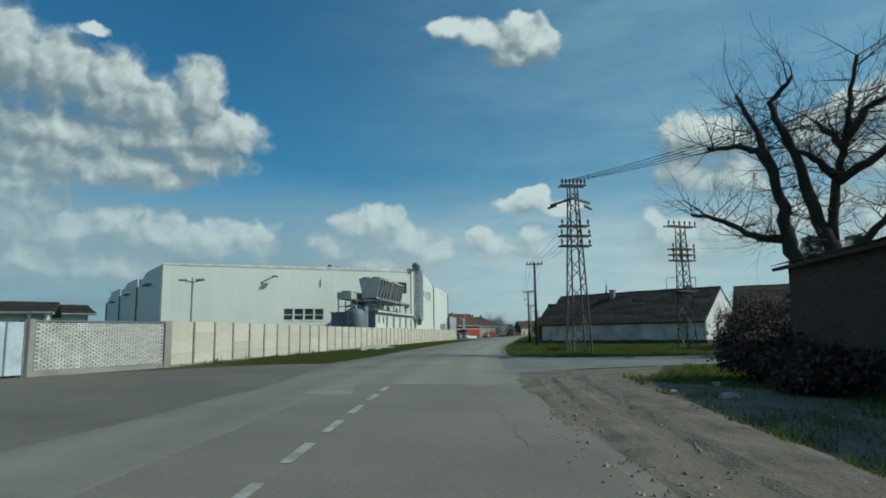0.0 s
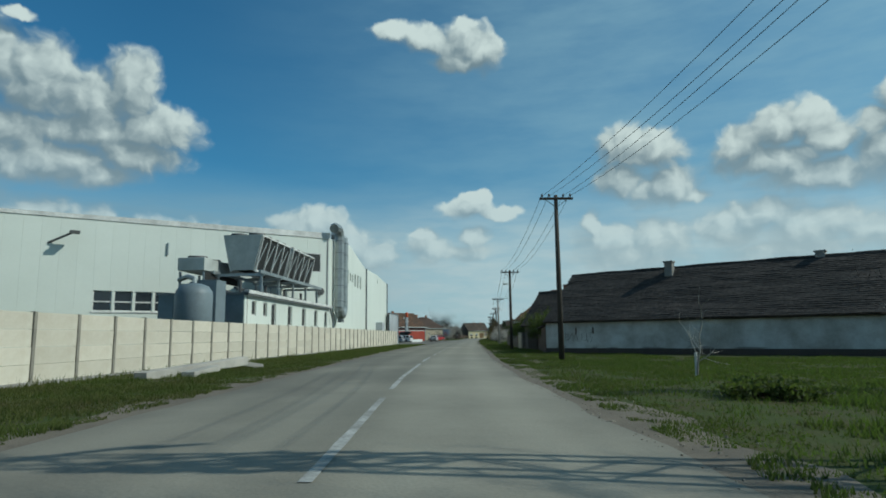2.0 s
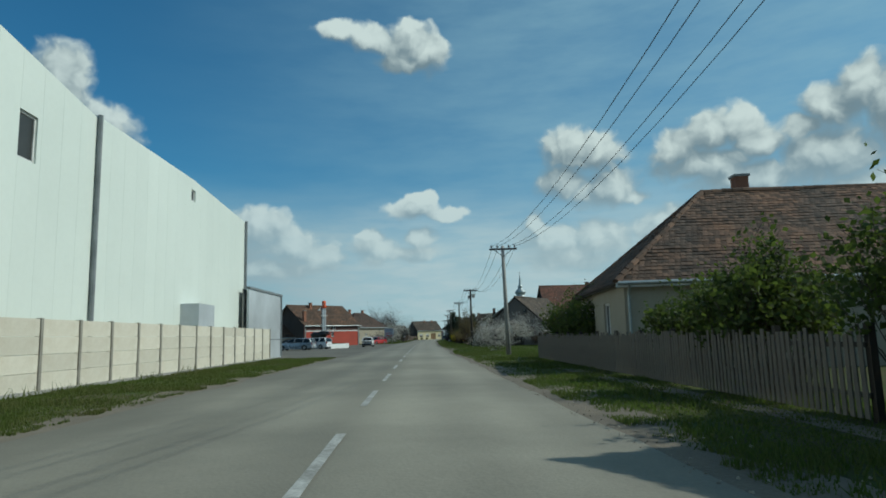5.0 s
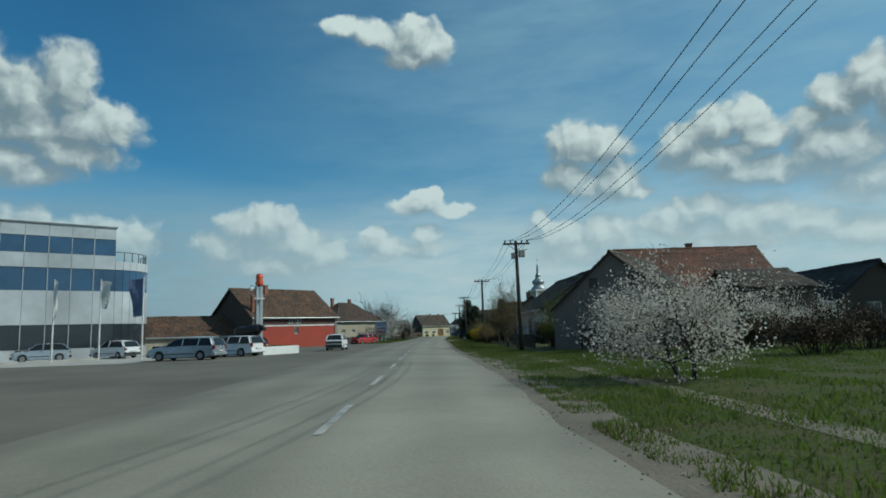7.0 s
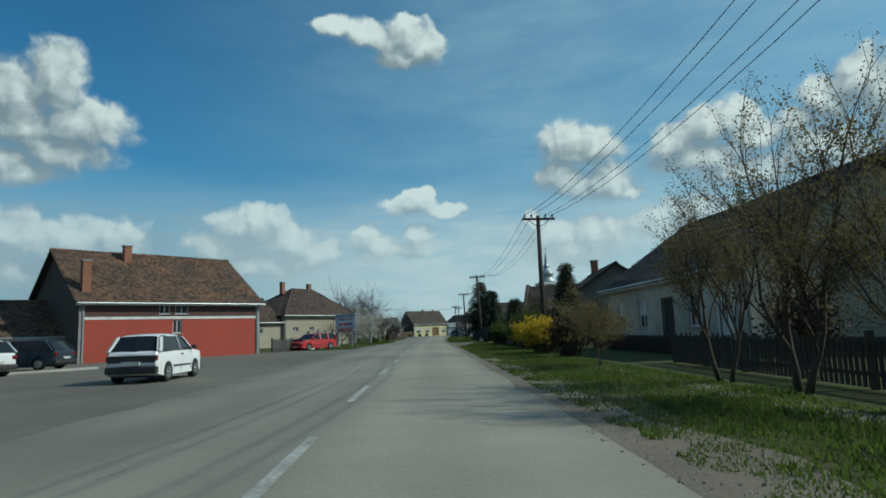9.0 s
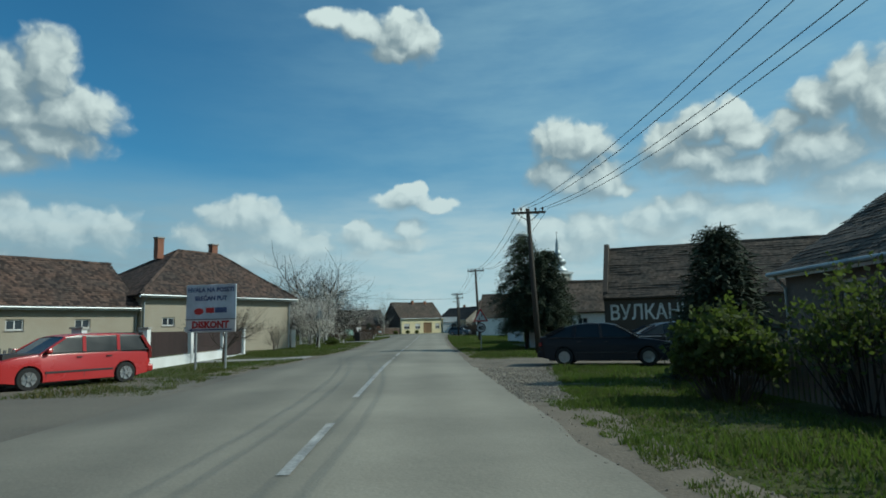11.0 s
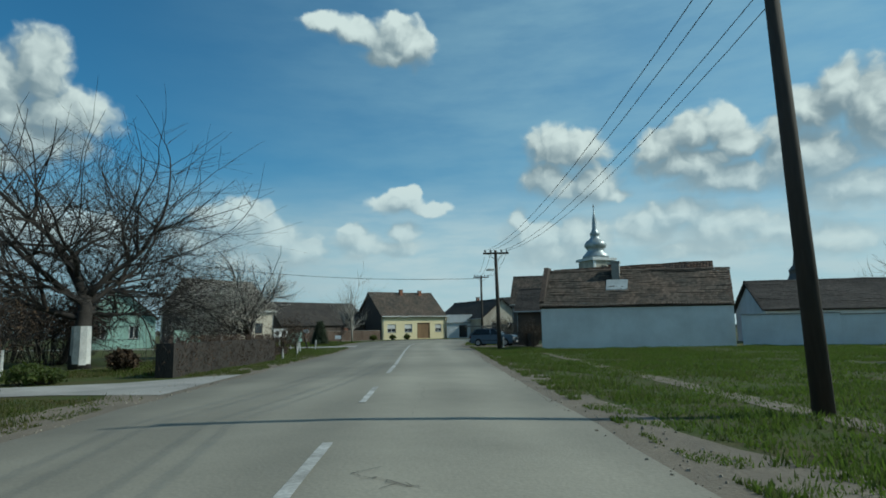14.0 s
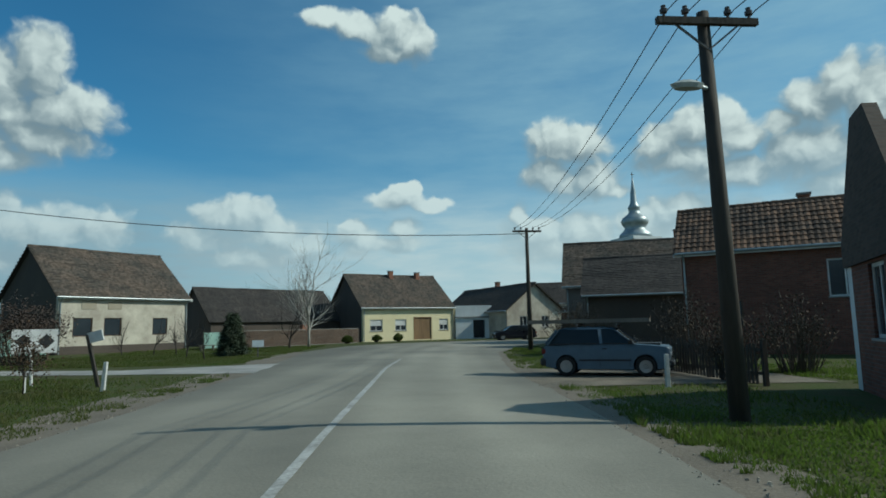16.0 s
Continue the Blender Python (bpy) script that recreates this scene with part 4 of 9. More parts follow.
def tile_slope(corners, mat_tile, house, name="roof_slope", tw=0.24, row=0.34, sag=0.04, seed=0, board="wood_dark", pieces=0, wavy=True):
    """A roof face: corners eave-left, eave-right, ridge-right, ridge-left; boards below and rows of tiles above."""
    a, b, c, d = (Vector(p) for p in corners)
    up = (c + d) / 2 - (a + b) / 2
    along = (b - a).normalized()
    up = up - along * up.dot(along)
    rise = up.length
    up = up.normalized()
    n = along.cross(up).normalized()
    if n.z < 0:
        n = -n
    g = Geo()
    deck, under = [p - n * sag * 1.1 for p in (a, b, c, d)], [p - n * (0.09 + sag * 1.1) for p in (a, b, c, d)]
    g.add(deck + under, [(0, 1, 2, 3), (7, 6, 5, 4), (0, 4, 5, 1), (1, 5, 6, 2), (2, 6, 7, 3), (3, 7, 4, 0)])
    slope = part(name, g, M[board], house)
    rnd = random.Random(seed)
    g, rows = Geo(), max(2, int(rise / row))
    row = rise / rows
    loose = []
    for r in range(rows):
        k0 = r / rows
        l, e = a.lerp(d, k0), b.lerp(c, k0)
        l1, e1 = a.lerp(d, (r + 1) / rows), b.lerp(c, (r + 1) / rows)
        x0, x1 = max((l - a).dot(along), (l1 - a).dot(along)), min((e - a).dot(along), (e1 - a).dot(along))
        x0, x1 = x0 - 0.02, x1 + 0.02
        if x1 - x0 < tw:
            continue
        cnt = max(1, int((x1 - x0) / tw))
        w = (x1 - x0) / cnt
        for i in range(cnt):
            s0 = x0 + w * i + (0.5 * w if r % 2 and not wavy else 0.0)
            if s0 + w > x1 + 0.3 * w:
                continue
            bend = sag * (fbm((s0 + a.x) * 0.22, r * 0.16 + seed, seed * 1.7) + 0.25 * noise1(s0 * 0.9, r * 0.7, seed))
            j = rnd.uniform(-0.008, 0.014) + bend
            drop = rnd.uniform(-0.012, 0.012)
            p = a + along * s0 + up * (r * row + drop)
            q, top = along * (w * 0.93), up * (row * 1.06)
            hump = n * 0.028 if wavy else n * 0.006
            e0, e1 = (0.055, 0.016) if wavy else (0.024, 0.012)
            v = [p + n * (e0 + j), p + q * 0.5 + n * (e0 + j) + hump, p + q + n * (e0 + j),
                 p + top + n * (e1 + bend), p + top + q * 0.5 + n * (e1 + bend) + hump, p + top + q + n * (e1 + bend),
                 p + n * (e1 + j * 0.6), p + q + n * (e1 + j * 0.6)]
            fs = [(0, 1, 4, 3), (1, 2, 5, 4), (6, 7, 2, 1, 0)]
            if pieces and len(loose) < pieces and r < rows * 0.75:
                loose.append((v, fs))
            else:
                g.add(v, fs)
    part("tiles", g, M[mat_tile], slope, kind="stuff")
    for v, fs in loose:
        ob = part("tile", mesh_of("tile", v, fs, M[mat_tile]), M[mat_tile], slope)
    return slope


def ridge_caps(house, a, b, mat, r=0.11):
    """Half-round ridge tiles, each its own piece, lapped end to end."""
    a, b = Vector(a), Vector(b)
    n = max(2, int((b - a).length / 0.38))
    d = (b - a) / n
    ring = [(-1, -0.55), (-0.7, 0.3), (0, 0.75), (0.7, 0.3), (1, -0.55)]
    vs = [(0, r * x * 1.06, r * y * 1.06 + 0.02) for x, y in ring] + [(d.length * 1.06, r * x, r * y + 0.01) for x, y in ring]
    mesh = Geo().add(vs, [(i + 5, i + 6, i + 1, i) for i in range(4)] + [(0, 1, 2, 3, 4)]).mesh("ridge_tile", M[mat])
    turn = d.to_track_quat("X", "Z").to_matrix().to_4x4()
    for k in range(n):
        ob = new("ridge_tile", mesh)
        ob.parent = house
        ob.matrix_basis = Matrix.Translation(a + d * k + Vector((0, 0, 0.05 * fbm(k * 0.15, a.x * 0.1 + a.y)))) @ turn


def chimney(house, x, y, z0, z1, w=0.5, mat="brick_red", cap=True):
    verts, faces = [], []
    rows = max(2, int((z1 - z0) / 0.09))
    for k in range(rows):
        h, e = (z1 - z0) / rows, 0.006 * ((k * 7) % 3)
        for z, o in ((z0 + h * k, e), (z0 + h * (k + 1) - 0.014, e), (z0 + h * (k + 1) - 0.014, -0.02), (z0 + h * (k + 1), -0.02)):
            r = w / 2 + o
            verts += [(x - r, y - r, z), (x + r, y - r, z), (x + r, y + r, z), (x - r, y + r, z)]
    for k in range(len(verts) // 4 - 1):
        faces += [(4 * k + i, 4 * k + (i + 1) % 4, 4 * k + 4 + (i + 1) % 4, 4 * k + 4 + i) for i in range(4)]
    n = len(verts)
    faces += [(3, 2, 1, 0), (n - 4, n - 3, n - 2, n - 1)]
    g = Geo().add(verts, faces)
    ch = part("chimney", g, M[mat], house)
    if cap:
        part("chimney_cap", Geo().box((x - w / 2 - 0.06, y - w / 2 - 0.06, z1), (x + w / 2 + 0.06, y + w / 2 + 0.06, z1 + 0.09)), M["concrete_grey"], ch)
    return ch


def gable_house(label, P0, P1, depth, eave, ridge, wall="plaster_white", roof="tile_old", openings=None, over=0.3, hips=(0, 0), chimneys=(),
                walls=None, gutter=True, plinth=None, name="house", category="house", thick=0.35, sag=0.04, seed=1, pieces=0, wavy=False,
                gable_over=None, ridge_at=0.5, tw=0.19, row=0.20, frame="frame_white", gable_mat=None, stack="brick_red"):
    """A house with its ridge along P0-P1; its long front looks to the right of that way."""
    P0, P1 = Vector((*P0, 0)), Vector((*P1, 0))
    L, D = (P1 - P0).length, depth
    turn = math.degrees(math.atan2(P1.y - P0.y, P1.x - P0.x))
    house = thing(name, label, category, tuple(P0), turn)
    openings, walls = openings or {}, walls or {}
    go = over if gable_over is None else gable_over
    yr = D * ridge_at
    for side in SIDES:
        m = side_frame(side, L, D)
        length = L if side in "SN" else D - thick
        start = 0.0 if side in "SN" else thick
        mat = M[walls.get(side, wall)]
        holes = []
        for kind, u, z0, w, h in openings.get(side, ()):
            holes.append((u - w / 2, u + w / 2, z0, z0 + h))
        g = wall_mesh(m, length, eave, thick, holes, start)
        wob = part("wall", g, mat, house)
        if side in "EW" and not hips[1 if side == "E" else 0]:
            ya = yr if side == "E" else D - yr
            k = 0.06
            g = Geo().prism([(0.02, eave), (D - 0.02, eave), (ya, ridge - k)], m, thick)
            part("gable", g, M[gable_mat] if gable_mat else mat, house)
        for kind, u, z0, w, h in openings.get(side, ()):
            mm = m @ pose(u, 0, z0)
            if kind == "window":
                add_window(house, mm, w, h, frame=frame)
            elif kind == "blind":
                add_window(house, mm, w, h, frame=frame, blind=True)
            elif kind == "slit":
                add_window(house, mm, w, h, frame="frame_brown", sill=False, bars=0)
            elif kind == "door":
                add_door(house, mm, w, h)
            elif kind == "gate":
                add_door(house, mm, w, h, boards=9)
            else:
                add_door(house, mm, w, h, mat=kind)
        if plinth:
            g = wall_mesh(m @ pose(0, -0.04, 0), (L if side in "SN" else D), plinth[0], 0.036, [(a, b, c, d) for a, b, c, d in holes if c < plinth[0] and d > plinth[0]] and [(a, b, 0, plinth[0]) for a, b, c, d in holes if c < plinth[0]] or [], 0.0)
            part("plinth", g, M[plinth[1]], house)
    ks, kn = (ridge - eave) / yr, (ridge - eave) / (D - yr)
    zo_s, zo_n = eave - over * ks + 0.05, eave - over * kn + 0.05
    h0, h1 = hips
    r0, r1 = (h0, yr, ridge + 0.05) if h0 else (-go, yr, ridge + 0.05), (L - h1, yr, ridge + 0.05) if h1 else (L + go, yr, ridge + 0.05)
    x0, x1 = (-over if h0 else -go), (L + over if h1 else L + go)
    tile_slope([(x0, -over, zo_s), (x1, -over, zo_s), r1, r0], roof, house, seed=seed, sag=sag, pieces=pieces, wavy=wavy, tw=tw, row=row)
    tile_slope([(x1, D + over, zo_n), (x0, D + over, zo_n), r0, r1], roof, house, seed=seed + 50, sag=sag, wavy=wavy, tw=tw, row=row)
    if h0:
        tile_slope([(-over, D + over, zo_n), (-over, -over, zo_s), r0, r0], roof, house, seed=seed + 9, sag=sag * 0.5, wavy=wavy, tw=tw, row=row)
        ridge_caps(house, (-over, -over, zo_s + 0.04), r0, roof), ridge_caps(house, (-over, D + over, zo_n + 0.04), r0, roof)
    if h1:
        tile_slope([(L + over, -over, zo_s), (L + over, D + over, zo_n), r1, r1], roof, house, seed=seed + 19, sag=sag * 0.5, wavy=wavy, tw=tw, row=row)
        ridge_caps(house, (L + over, -over, zo_s + 0.04), r1, roof), ridge_caps(house, (L + over, D + over, zo_n + 0.04), r1, roof)
    if L - h0 - h1 > 0.5:
        ridge_caps(house, r0, r1, roof)
    if gutter:
        g = Geo().tube([(x0 + 0.05, -over - 0.06, zo_s - 0.03), (x1 - 0.05, -over - 0.06, zo_s - 0.03)], 0.065, 8)
        gu = part("gutter", g, M["steel"], house)
        for x in (0.12, L - 0.12):
            part("downpipe", Geo().tube([(x, -over - 0.06, zo_s - 0.06), (x, -0.08, zo_s - 0.4), (x, -0.08, 0.05)], 0.045, 8), M["steel"], gu)
        bm = Geo().box((x0, -over + 0.0, zo_s - 0.16), (x1, -over + 0.025, zo_s - 0.02))
        part("fascia", bm, M["frame_white"] if wall != "plaster_dark" else M["wood_dark"], house)
    for cx, cy, cz in chimneys:
        zc = ridge - abs(cy - yr) * ks - 0.3
        chimney(house, cx, cy, zc, cz, mat=stack)
    return house


def skew(house, k):
    """Slants a house built on a crooked plot: x grows with depth."""
    for ob in house.children_recursive:
        if ob.type != "MESH":
            continue
        if ob.data.users > 1:
            ob.matrix_basis = Matrix.Translation((k * ob.matrix_basis.translation.y, 0, 0)) @ ob.matrix_basis
        else:
            for v in ob.data.vertices:
                v.co.x += k * v.co.y

WB = []


def build_right_houses():
    gable_house("long low whitewashed farmhouse under a dark sagging tile roof", (6.1, 78.6), (21.8, 67.1), 8.4, 2.36, 5.6, "plaster_old", "tile_dark",
                {"S": [("slit", 2.28, 1.28, 0.14, 0.42), ("slit", 3.52, 1.3, 0.14, 0.42)], "E": [("window", 2.9, 0.9, 0.8, 1.2)]},
                over=0.35, chimneys=[(7.5, 3.6, 5.95), (16.2, 4.3, 5.9)], gutter=False, seed=3, sag=0.05, walls={"E": "plaster_white"}, plinth=(0.35, "plaster_dark"), gable_over=0.05, stack="concrete_grey", tw=0.18, row=0.18)
    gable_house("dark wooden barn behind the farmyard trees", (27.5, 77.5), (42.0, 71.5), 7.0, 2.8, 6.2, "plaster_dark", "tile_old", {}, gutter=False, seed=6, sag=0.06, name="barn", category="barn")
    gable_house("farm outbuilding with a dark tile roof and a roof window", (5.5, 91.4), (17.5, 83.2), 6.6, 2.3, 5.2, "plaster_grey", "tile_dark", {}, chimneys=[], gutter=False, seed=5, sag=0.05)
    gable_house("village house with a reddish hipped tile roof behind bushes", (5.6, 108), (17, 107), 9, 3.0, 6.6, "plaster_beige", "tile_brown", {"W": [("window", 3, 1.0, 1.1, 1.3), ("window", 6, 1.0, 1.1, 1.3)]}, hips=(4.3, 0), chimneys=[(6, 5.0, 7.3)], seed=7)
    grey = gable_house("grey rendered house with a steep gable towards the garden", (11.75, 171.5), (6.3, 163.1), 7.4, 2.45, 5.6, "plaster_grey", "tile_old",
                {}, over=0.15, gutter=False, seed=11, chimneys=[])
    em = side_frame("E", 10.013, 7.4)
    for u in (2.6, 4.9):
        vent = part("attic_opening", Geo().box((u - 0.2, -0.012, 3.62), (u + 0.2, 0.0, 4.08), em), M["blind"], grey, "small dark attic opening")
        part("opening_frame", Geo().box((u - 0.25, -0.03, 3.56), (u + 0.25, 0.0, 3.62), em).box((u - 0.25, -0.03, 4.08), (u + 0.25, 0.0, 4.13), em).box((u - 0.25, -0.03, 3.62), (u - 0.2, 0.0, 4.08), em).box((u + 0.2, -0.03, 3.62), (u + 0.25, 0.0, 4.08), em), M["plaster_dark"], vent)
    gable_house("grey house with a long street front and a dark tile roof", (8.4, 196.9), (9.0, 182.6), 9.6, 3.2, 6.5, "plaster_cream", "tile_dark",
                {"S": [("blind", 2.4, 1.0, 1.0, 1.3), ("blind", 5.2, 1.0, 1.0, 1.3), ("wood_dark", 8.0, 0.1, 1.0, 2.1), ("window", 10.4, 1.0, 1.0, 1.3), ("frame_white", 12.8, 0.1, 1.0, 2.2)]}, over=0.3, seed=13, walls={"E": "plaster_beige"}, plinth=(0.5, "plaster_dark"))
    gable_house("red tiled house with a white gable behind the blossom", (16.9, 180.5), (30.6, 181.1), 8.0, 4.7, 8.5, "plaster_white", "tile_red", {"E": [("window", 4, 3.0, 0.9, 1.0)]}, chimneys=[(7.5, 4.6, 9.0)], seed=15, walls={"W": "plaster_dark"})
    gable_house("old brick barn with a stepped tile edge", (19.6, 166), (24.5, 166.4), 6.0, 3.6, 4.9, "plaster_dark", "tile_old", {}, seed=17, gutter=False, sag=0.1)
    gable_house("dark brick house with a steep gable", (25.6, 178), (25.6, 166), 6.0, 2.6, 5.0, "plaster_dark", "tile_dark", {"E": [("window", 2.5, 1.0, 1.0, 1.3)]}, seed=19)
    gable_house("low house with a dark roof behind conifers and garden shrubs", (8.5, 216), (7.5, 205), 8, 2.8, 5.4, "plaster_grey", "tile_old", {"S": [("window", 3, 1, 1, 1.3)]}, chimneys=[(3.0, 4, 6.4)], seed=21)
    gar = gable_house("long tyre workshop with big painted letters under an old tile roof", (10.0, 237.7), (27.6, 230.6), 6.4, 3.15, 6.3, "plaster_dark", "tile_old", {}, over=0.25, seed=23, sag=0.09, gutter=False, name="workshop", category="building", gable_over=0.0)
    firewall(gar, 0.15, 6.4, 3.15, 6.3, 0.35)
    gable_house("small white gatehouse with a tile roof and a dark boarded gable", (7.0, 246.9), (17.5, 246.2), 4.9, 2.55, 4.75, "plaster_white", "tile_old", {"S": [("window", 4.0, 0.9, 0.8, 1.0)]}, over=0.3, seed=25, sag=0.05, gutter=False, pieces=260, gable_mat="wood_dark")
    gable_house("white walled outbuilding with a long dark tile roof", (24.5, 297), (44, 293), 7, 2.5, 4.6, "plaster_white", "tile_dark", {}, seed=27, gutter=False)
    gable_house("long dark farm roof beyond the meadow wall", (17.0, 272), (17.0, 261), 8, 2.6, 4.4, "plaster_white", "tile_dark", {}, seed=28, gutter=False)
    wb = gable_house("long whitewashed house with an uneven old tile roof", (7.1, 292.6), (19.3, 291.6), 4.2, 2.85, 5.05, "plaster_white", "tile_old",
                     {"W": [("window", 2.1, 1.1, 1.0, 1.4)]}, over=0.2, seed=29, sag=0.10, gutter=False, pieces=290, walls={"W": "brick_courses"}, gable_mat="brick_courses", stack="concrete_grey", chimneys=[(4.7, 1.7, 5.6)], gable_over=0.05)
    firewall(wb, 0.12, 4.2, 2.85, 5.05, 0.3, "brick_dark")
    WB.append(wb)
    part("roof_patch", Geo().add([(4.1, 0.75, 3.76), (5.5, 0.75, 3.76), (5.5, 1.4, 4.45), (4.1, 1.4, 4.45), (4.1, 0.75, 3.6), (5.5, 0.75, 3.6), (5.5, 1.4, 4.3), (4.1, 1.4, 4.3)], [(0, 1, 2, 3), (4, 5, 1, 0), (5, 6, 2, 1), (7, 4, 0, 3)]), M["steel"], wb, "pale sheet metal patch on the tiles")
    gable_house("dark red brick house with a ribbed tile roof", (12.07, 311.9), (24.15, 304.8), 5.0, 4.8, 6.95, "brick_courses", "tile_brown", {"S": [("window", 6.4, 2.4, 1.3, 1.6), ("slit", 2.0, 1.2, 0.9, 1.2)]}, over=0.3, seed=31, wavy=True, tw=0.26, row=0.36, chimneys=[(5.3, 2.9, 7.3)])
    gable_house("dark brown house behind garden shrubs", (10.6, 323), (20, 319.5), 7, 3.4, 5.9, "plaster_dark", "tile_dark", {}, seed=33)
    gable_house("tall dark roofed house behind the brick house", (11.6, 332), (26, 327.5), 8, 4.6, 8.2, "plaster_grey", "tile_old", {}, seed=35, chimneys=[(9.0, 4.6, 9.0)])
    gable_house("distant house with a grey metal roof", (15, 372), (26, 368), 9, 4.5, 7.5, "plaster_white", "tile_dark", {}, seed=36)
    gable_house("terracotta house at the end of the street", (16, 352), (16, 345), 7, 3, 5.5, "brick_red", "tile_brown", {"E": [("window", 2.5, 1.0, 1.0, 1.3)]}, seed=38)
    dark = gable_house("dark weathered brick shed under an old tile roof", (12.7, 20.8), (13.4, 3.0), 9, 2.95, 3.8, "brick_dark", "tile_dark", {}, over=0.3, seed=41, gutter=False)


def firewall(house, x, D, eave, ridge, up, mat="plaster_dark"):
    """A parapet wall that stands over the tiles at a house's end."""
    m = pose(x - 0.2, D, 0, 0, 0, -90)
    g = Geo().prism([(0, eave - 0.3), (D, eave - 0.3), (D, eave + up * 0.6), (D / 2 + 0.45, ridge + up), (D / 2 - 0.45, ridge + up), (0, eave + up * 0.6)], m, 0.28)
    part("parapet", g, M[mat], house, "weathered brick parapet at the roof end")


def build_left_houses():
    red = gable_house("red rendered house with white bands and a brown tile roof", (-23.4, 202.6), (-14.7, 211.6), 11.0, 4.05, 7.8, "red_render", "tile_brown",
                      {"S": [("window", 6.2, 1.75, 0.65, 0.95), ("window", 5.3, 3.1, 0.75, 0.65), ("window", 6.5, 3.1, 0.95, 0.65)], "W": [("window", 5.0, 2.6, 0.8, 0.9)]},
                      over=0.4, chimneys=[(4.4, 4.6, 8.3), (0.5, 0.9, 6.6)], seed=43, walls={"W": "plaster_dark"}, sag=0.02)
    L = 12.52
    part("band", Geo().box((0, -0.03, 2.75), (L, 0.0, 2.93)), M["frame_white"], red, "white painted band")
    part("upper_render", wall_mesh(pose(0, -0.02, 0), L, 4.02, 0.02, [(5.3 - 0.4, 5.3 + 0.4, 3.05, 3.8), (6.5 - 0.5, 6.5 + 0.5, 3.05, 3.8)], 0.0, 2.93), M["gate_brown"], red, "dark wine red upper wall")
    for x in (0.06, L - 0.06):
        part("corner_strip", Geo().box((x - 0.16, -0.05, 0), (x + 0.16, -0.02, 4.0)), M["concrete_grey"], red, "grey corner strip")
    gable_house("low shed with a long brown roof and a pale wall", (-44, 193), (-24.5, 205.5), 8, 1.9, 4.3, "plaster_cream", "tile_brown", {}, seed=45, name="shed", category="shed")
    gable_house("beige rendered bungalow with a brown hipped tile roof", (-19.16, 240.0), (-11.9, 250.2), 9.5, 4.15, 7.6, "plaster_beige", "tile_mottled",
                {"S": [("window", 1.9, 1.9, 0.9, 0.55), ("window", 4.6, 1.9, 0.8, 0.55)], "W": [("window", 3, 1.2, 1.1, 1.3)]}, over=0.45, hips=(5.6, 3.2), chimneys=[(4.3, 5.2, 8.5), (8.9, 5.0, 8.4)], seed=47, sag=0.02)
    gable_house("lower wing of the bungalow with a mottled brown tile roof", (-25.9, 231.3), (-19.52, 240.22), 7.0, 3.3, 6.1, "plaster_beige", "tile_mottled",
                {"S": [("window", 7.6, 1.75, 0.9, 0.6), ("window", 4.0, 1.75, 0.9, 0.6)]}, over=0.4, seed=48, sag=0.03, gable_over=0.05)
    # west gable is turned from the sun; its shade is put in as dark plaster
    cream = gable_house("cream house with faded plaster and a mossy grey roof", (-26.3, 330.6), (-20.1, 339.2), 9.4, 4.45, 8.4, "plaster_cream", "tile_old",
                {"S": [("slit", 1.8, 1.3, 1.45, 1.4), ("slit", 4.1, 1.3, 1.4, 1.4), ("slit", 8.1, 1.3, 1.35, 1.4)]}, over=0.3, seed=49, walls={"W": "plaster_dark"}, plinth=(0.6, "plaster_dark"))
    for x in (2.2, 4.2):
        part("blind_panel", Geo().box((x - 0.55, -0.03, 3.35), (x + 0.55, 0.0, 3.95)), M["plaster_beige"], cream, "walled-up opening in duller plaster")
    gable_house("long dark barn with a low tile roof", (-20.5, 347), (-9.0, 358), 7.5, 2.6, 6.0, "plaster_dark", "tile_dark", {}, seed=51, gutter=False, name="barn", category="barn")
    # west end wall is darker than the yellow front
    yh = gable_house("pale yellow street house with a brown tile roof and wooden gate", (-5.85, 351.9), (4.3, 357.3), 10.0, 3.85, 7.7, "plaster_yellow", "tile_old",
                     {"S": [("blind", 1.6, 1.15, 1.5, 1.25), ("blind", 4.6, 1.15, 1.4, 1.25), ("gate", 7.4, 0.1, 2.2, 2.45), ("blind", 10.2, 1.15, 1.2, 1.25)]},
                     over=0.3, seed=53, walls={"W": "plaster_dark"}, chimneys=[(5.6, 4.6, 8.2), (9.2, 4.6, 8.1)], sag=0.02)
    gable_house("dark roofed house with a pale gable and carved boards", (3.6, 369.5), (10.2, 354.0), 7.5, 3.4, 6.3, "plaster_cream", "tile_dark", {"E": [("window", 2.2, 1.2, 1.0, 1.3), ("window", 5.2, 1.2, 1.0, 1.3)], "S": [("window", 12, 1.2, 1.0, 1.3)]}, over=0.4, seed=55, chimneys=[(8, 4.2, 7.0)])
    shop = thing("shop_annex", "small white flat-roofed shop annex beside the yellow house", "building", (4.6, 357.2, 0), 8)
    part("wall", wall_mesh(pose(0, 0, 0), 4.4, 3.9, 0.3, [(2.2, 3.4, 0.1, 2.1)]), M["plaster_white"], shop)
    part("body", Geo().box((0, 0.3, 0), (4.4, 4, 3.8)), M["plaster_white"], shop)
    part("cornice", Geo().box((-0.1, -0.12, 2.45), (4.5, 0.0, 2.6)), M["concrete_grey"], shop)
    add_door(shop, pose(2.8, 0, 0.1), 1.2, 2.0, mat="sign_black")
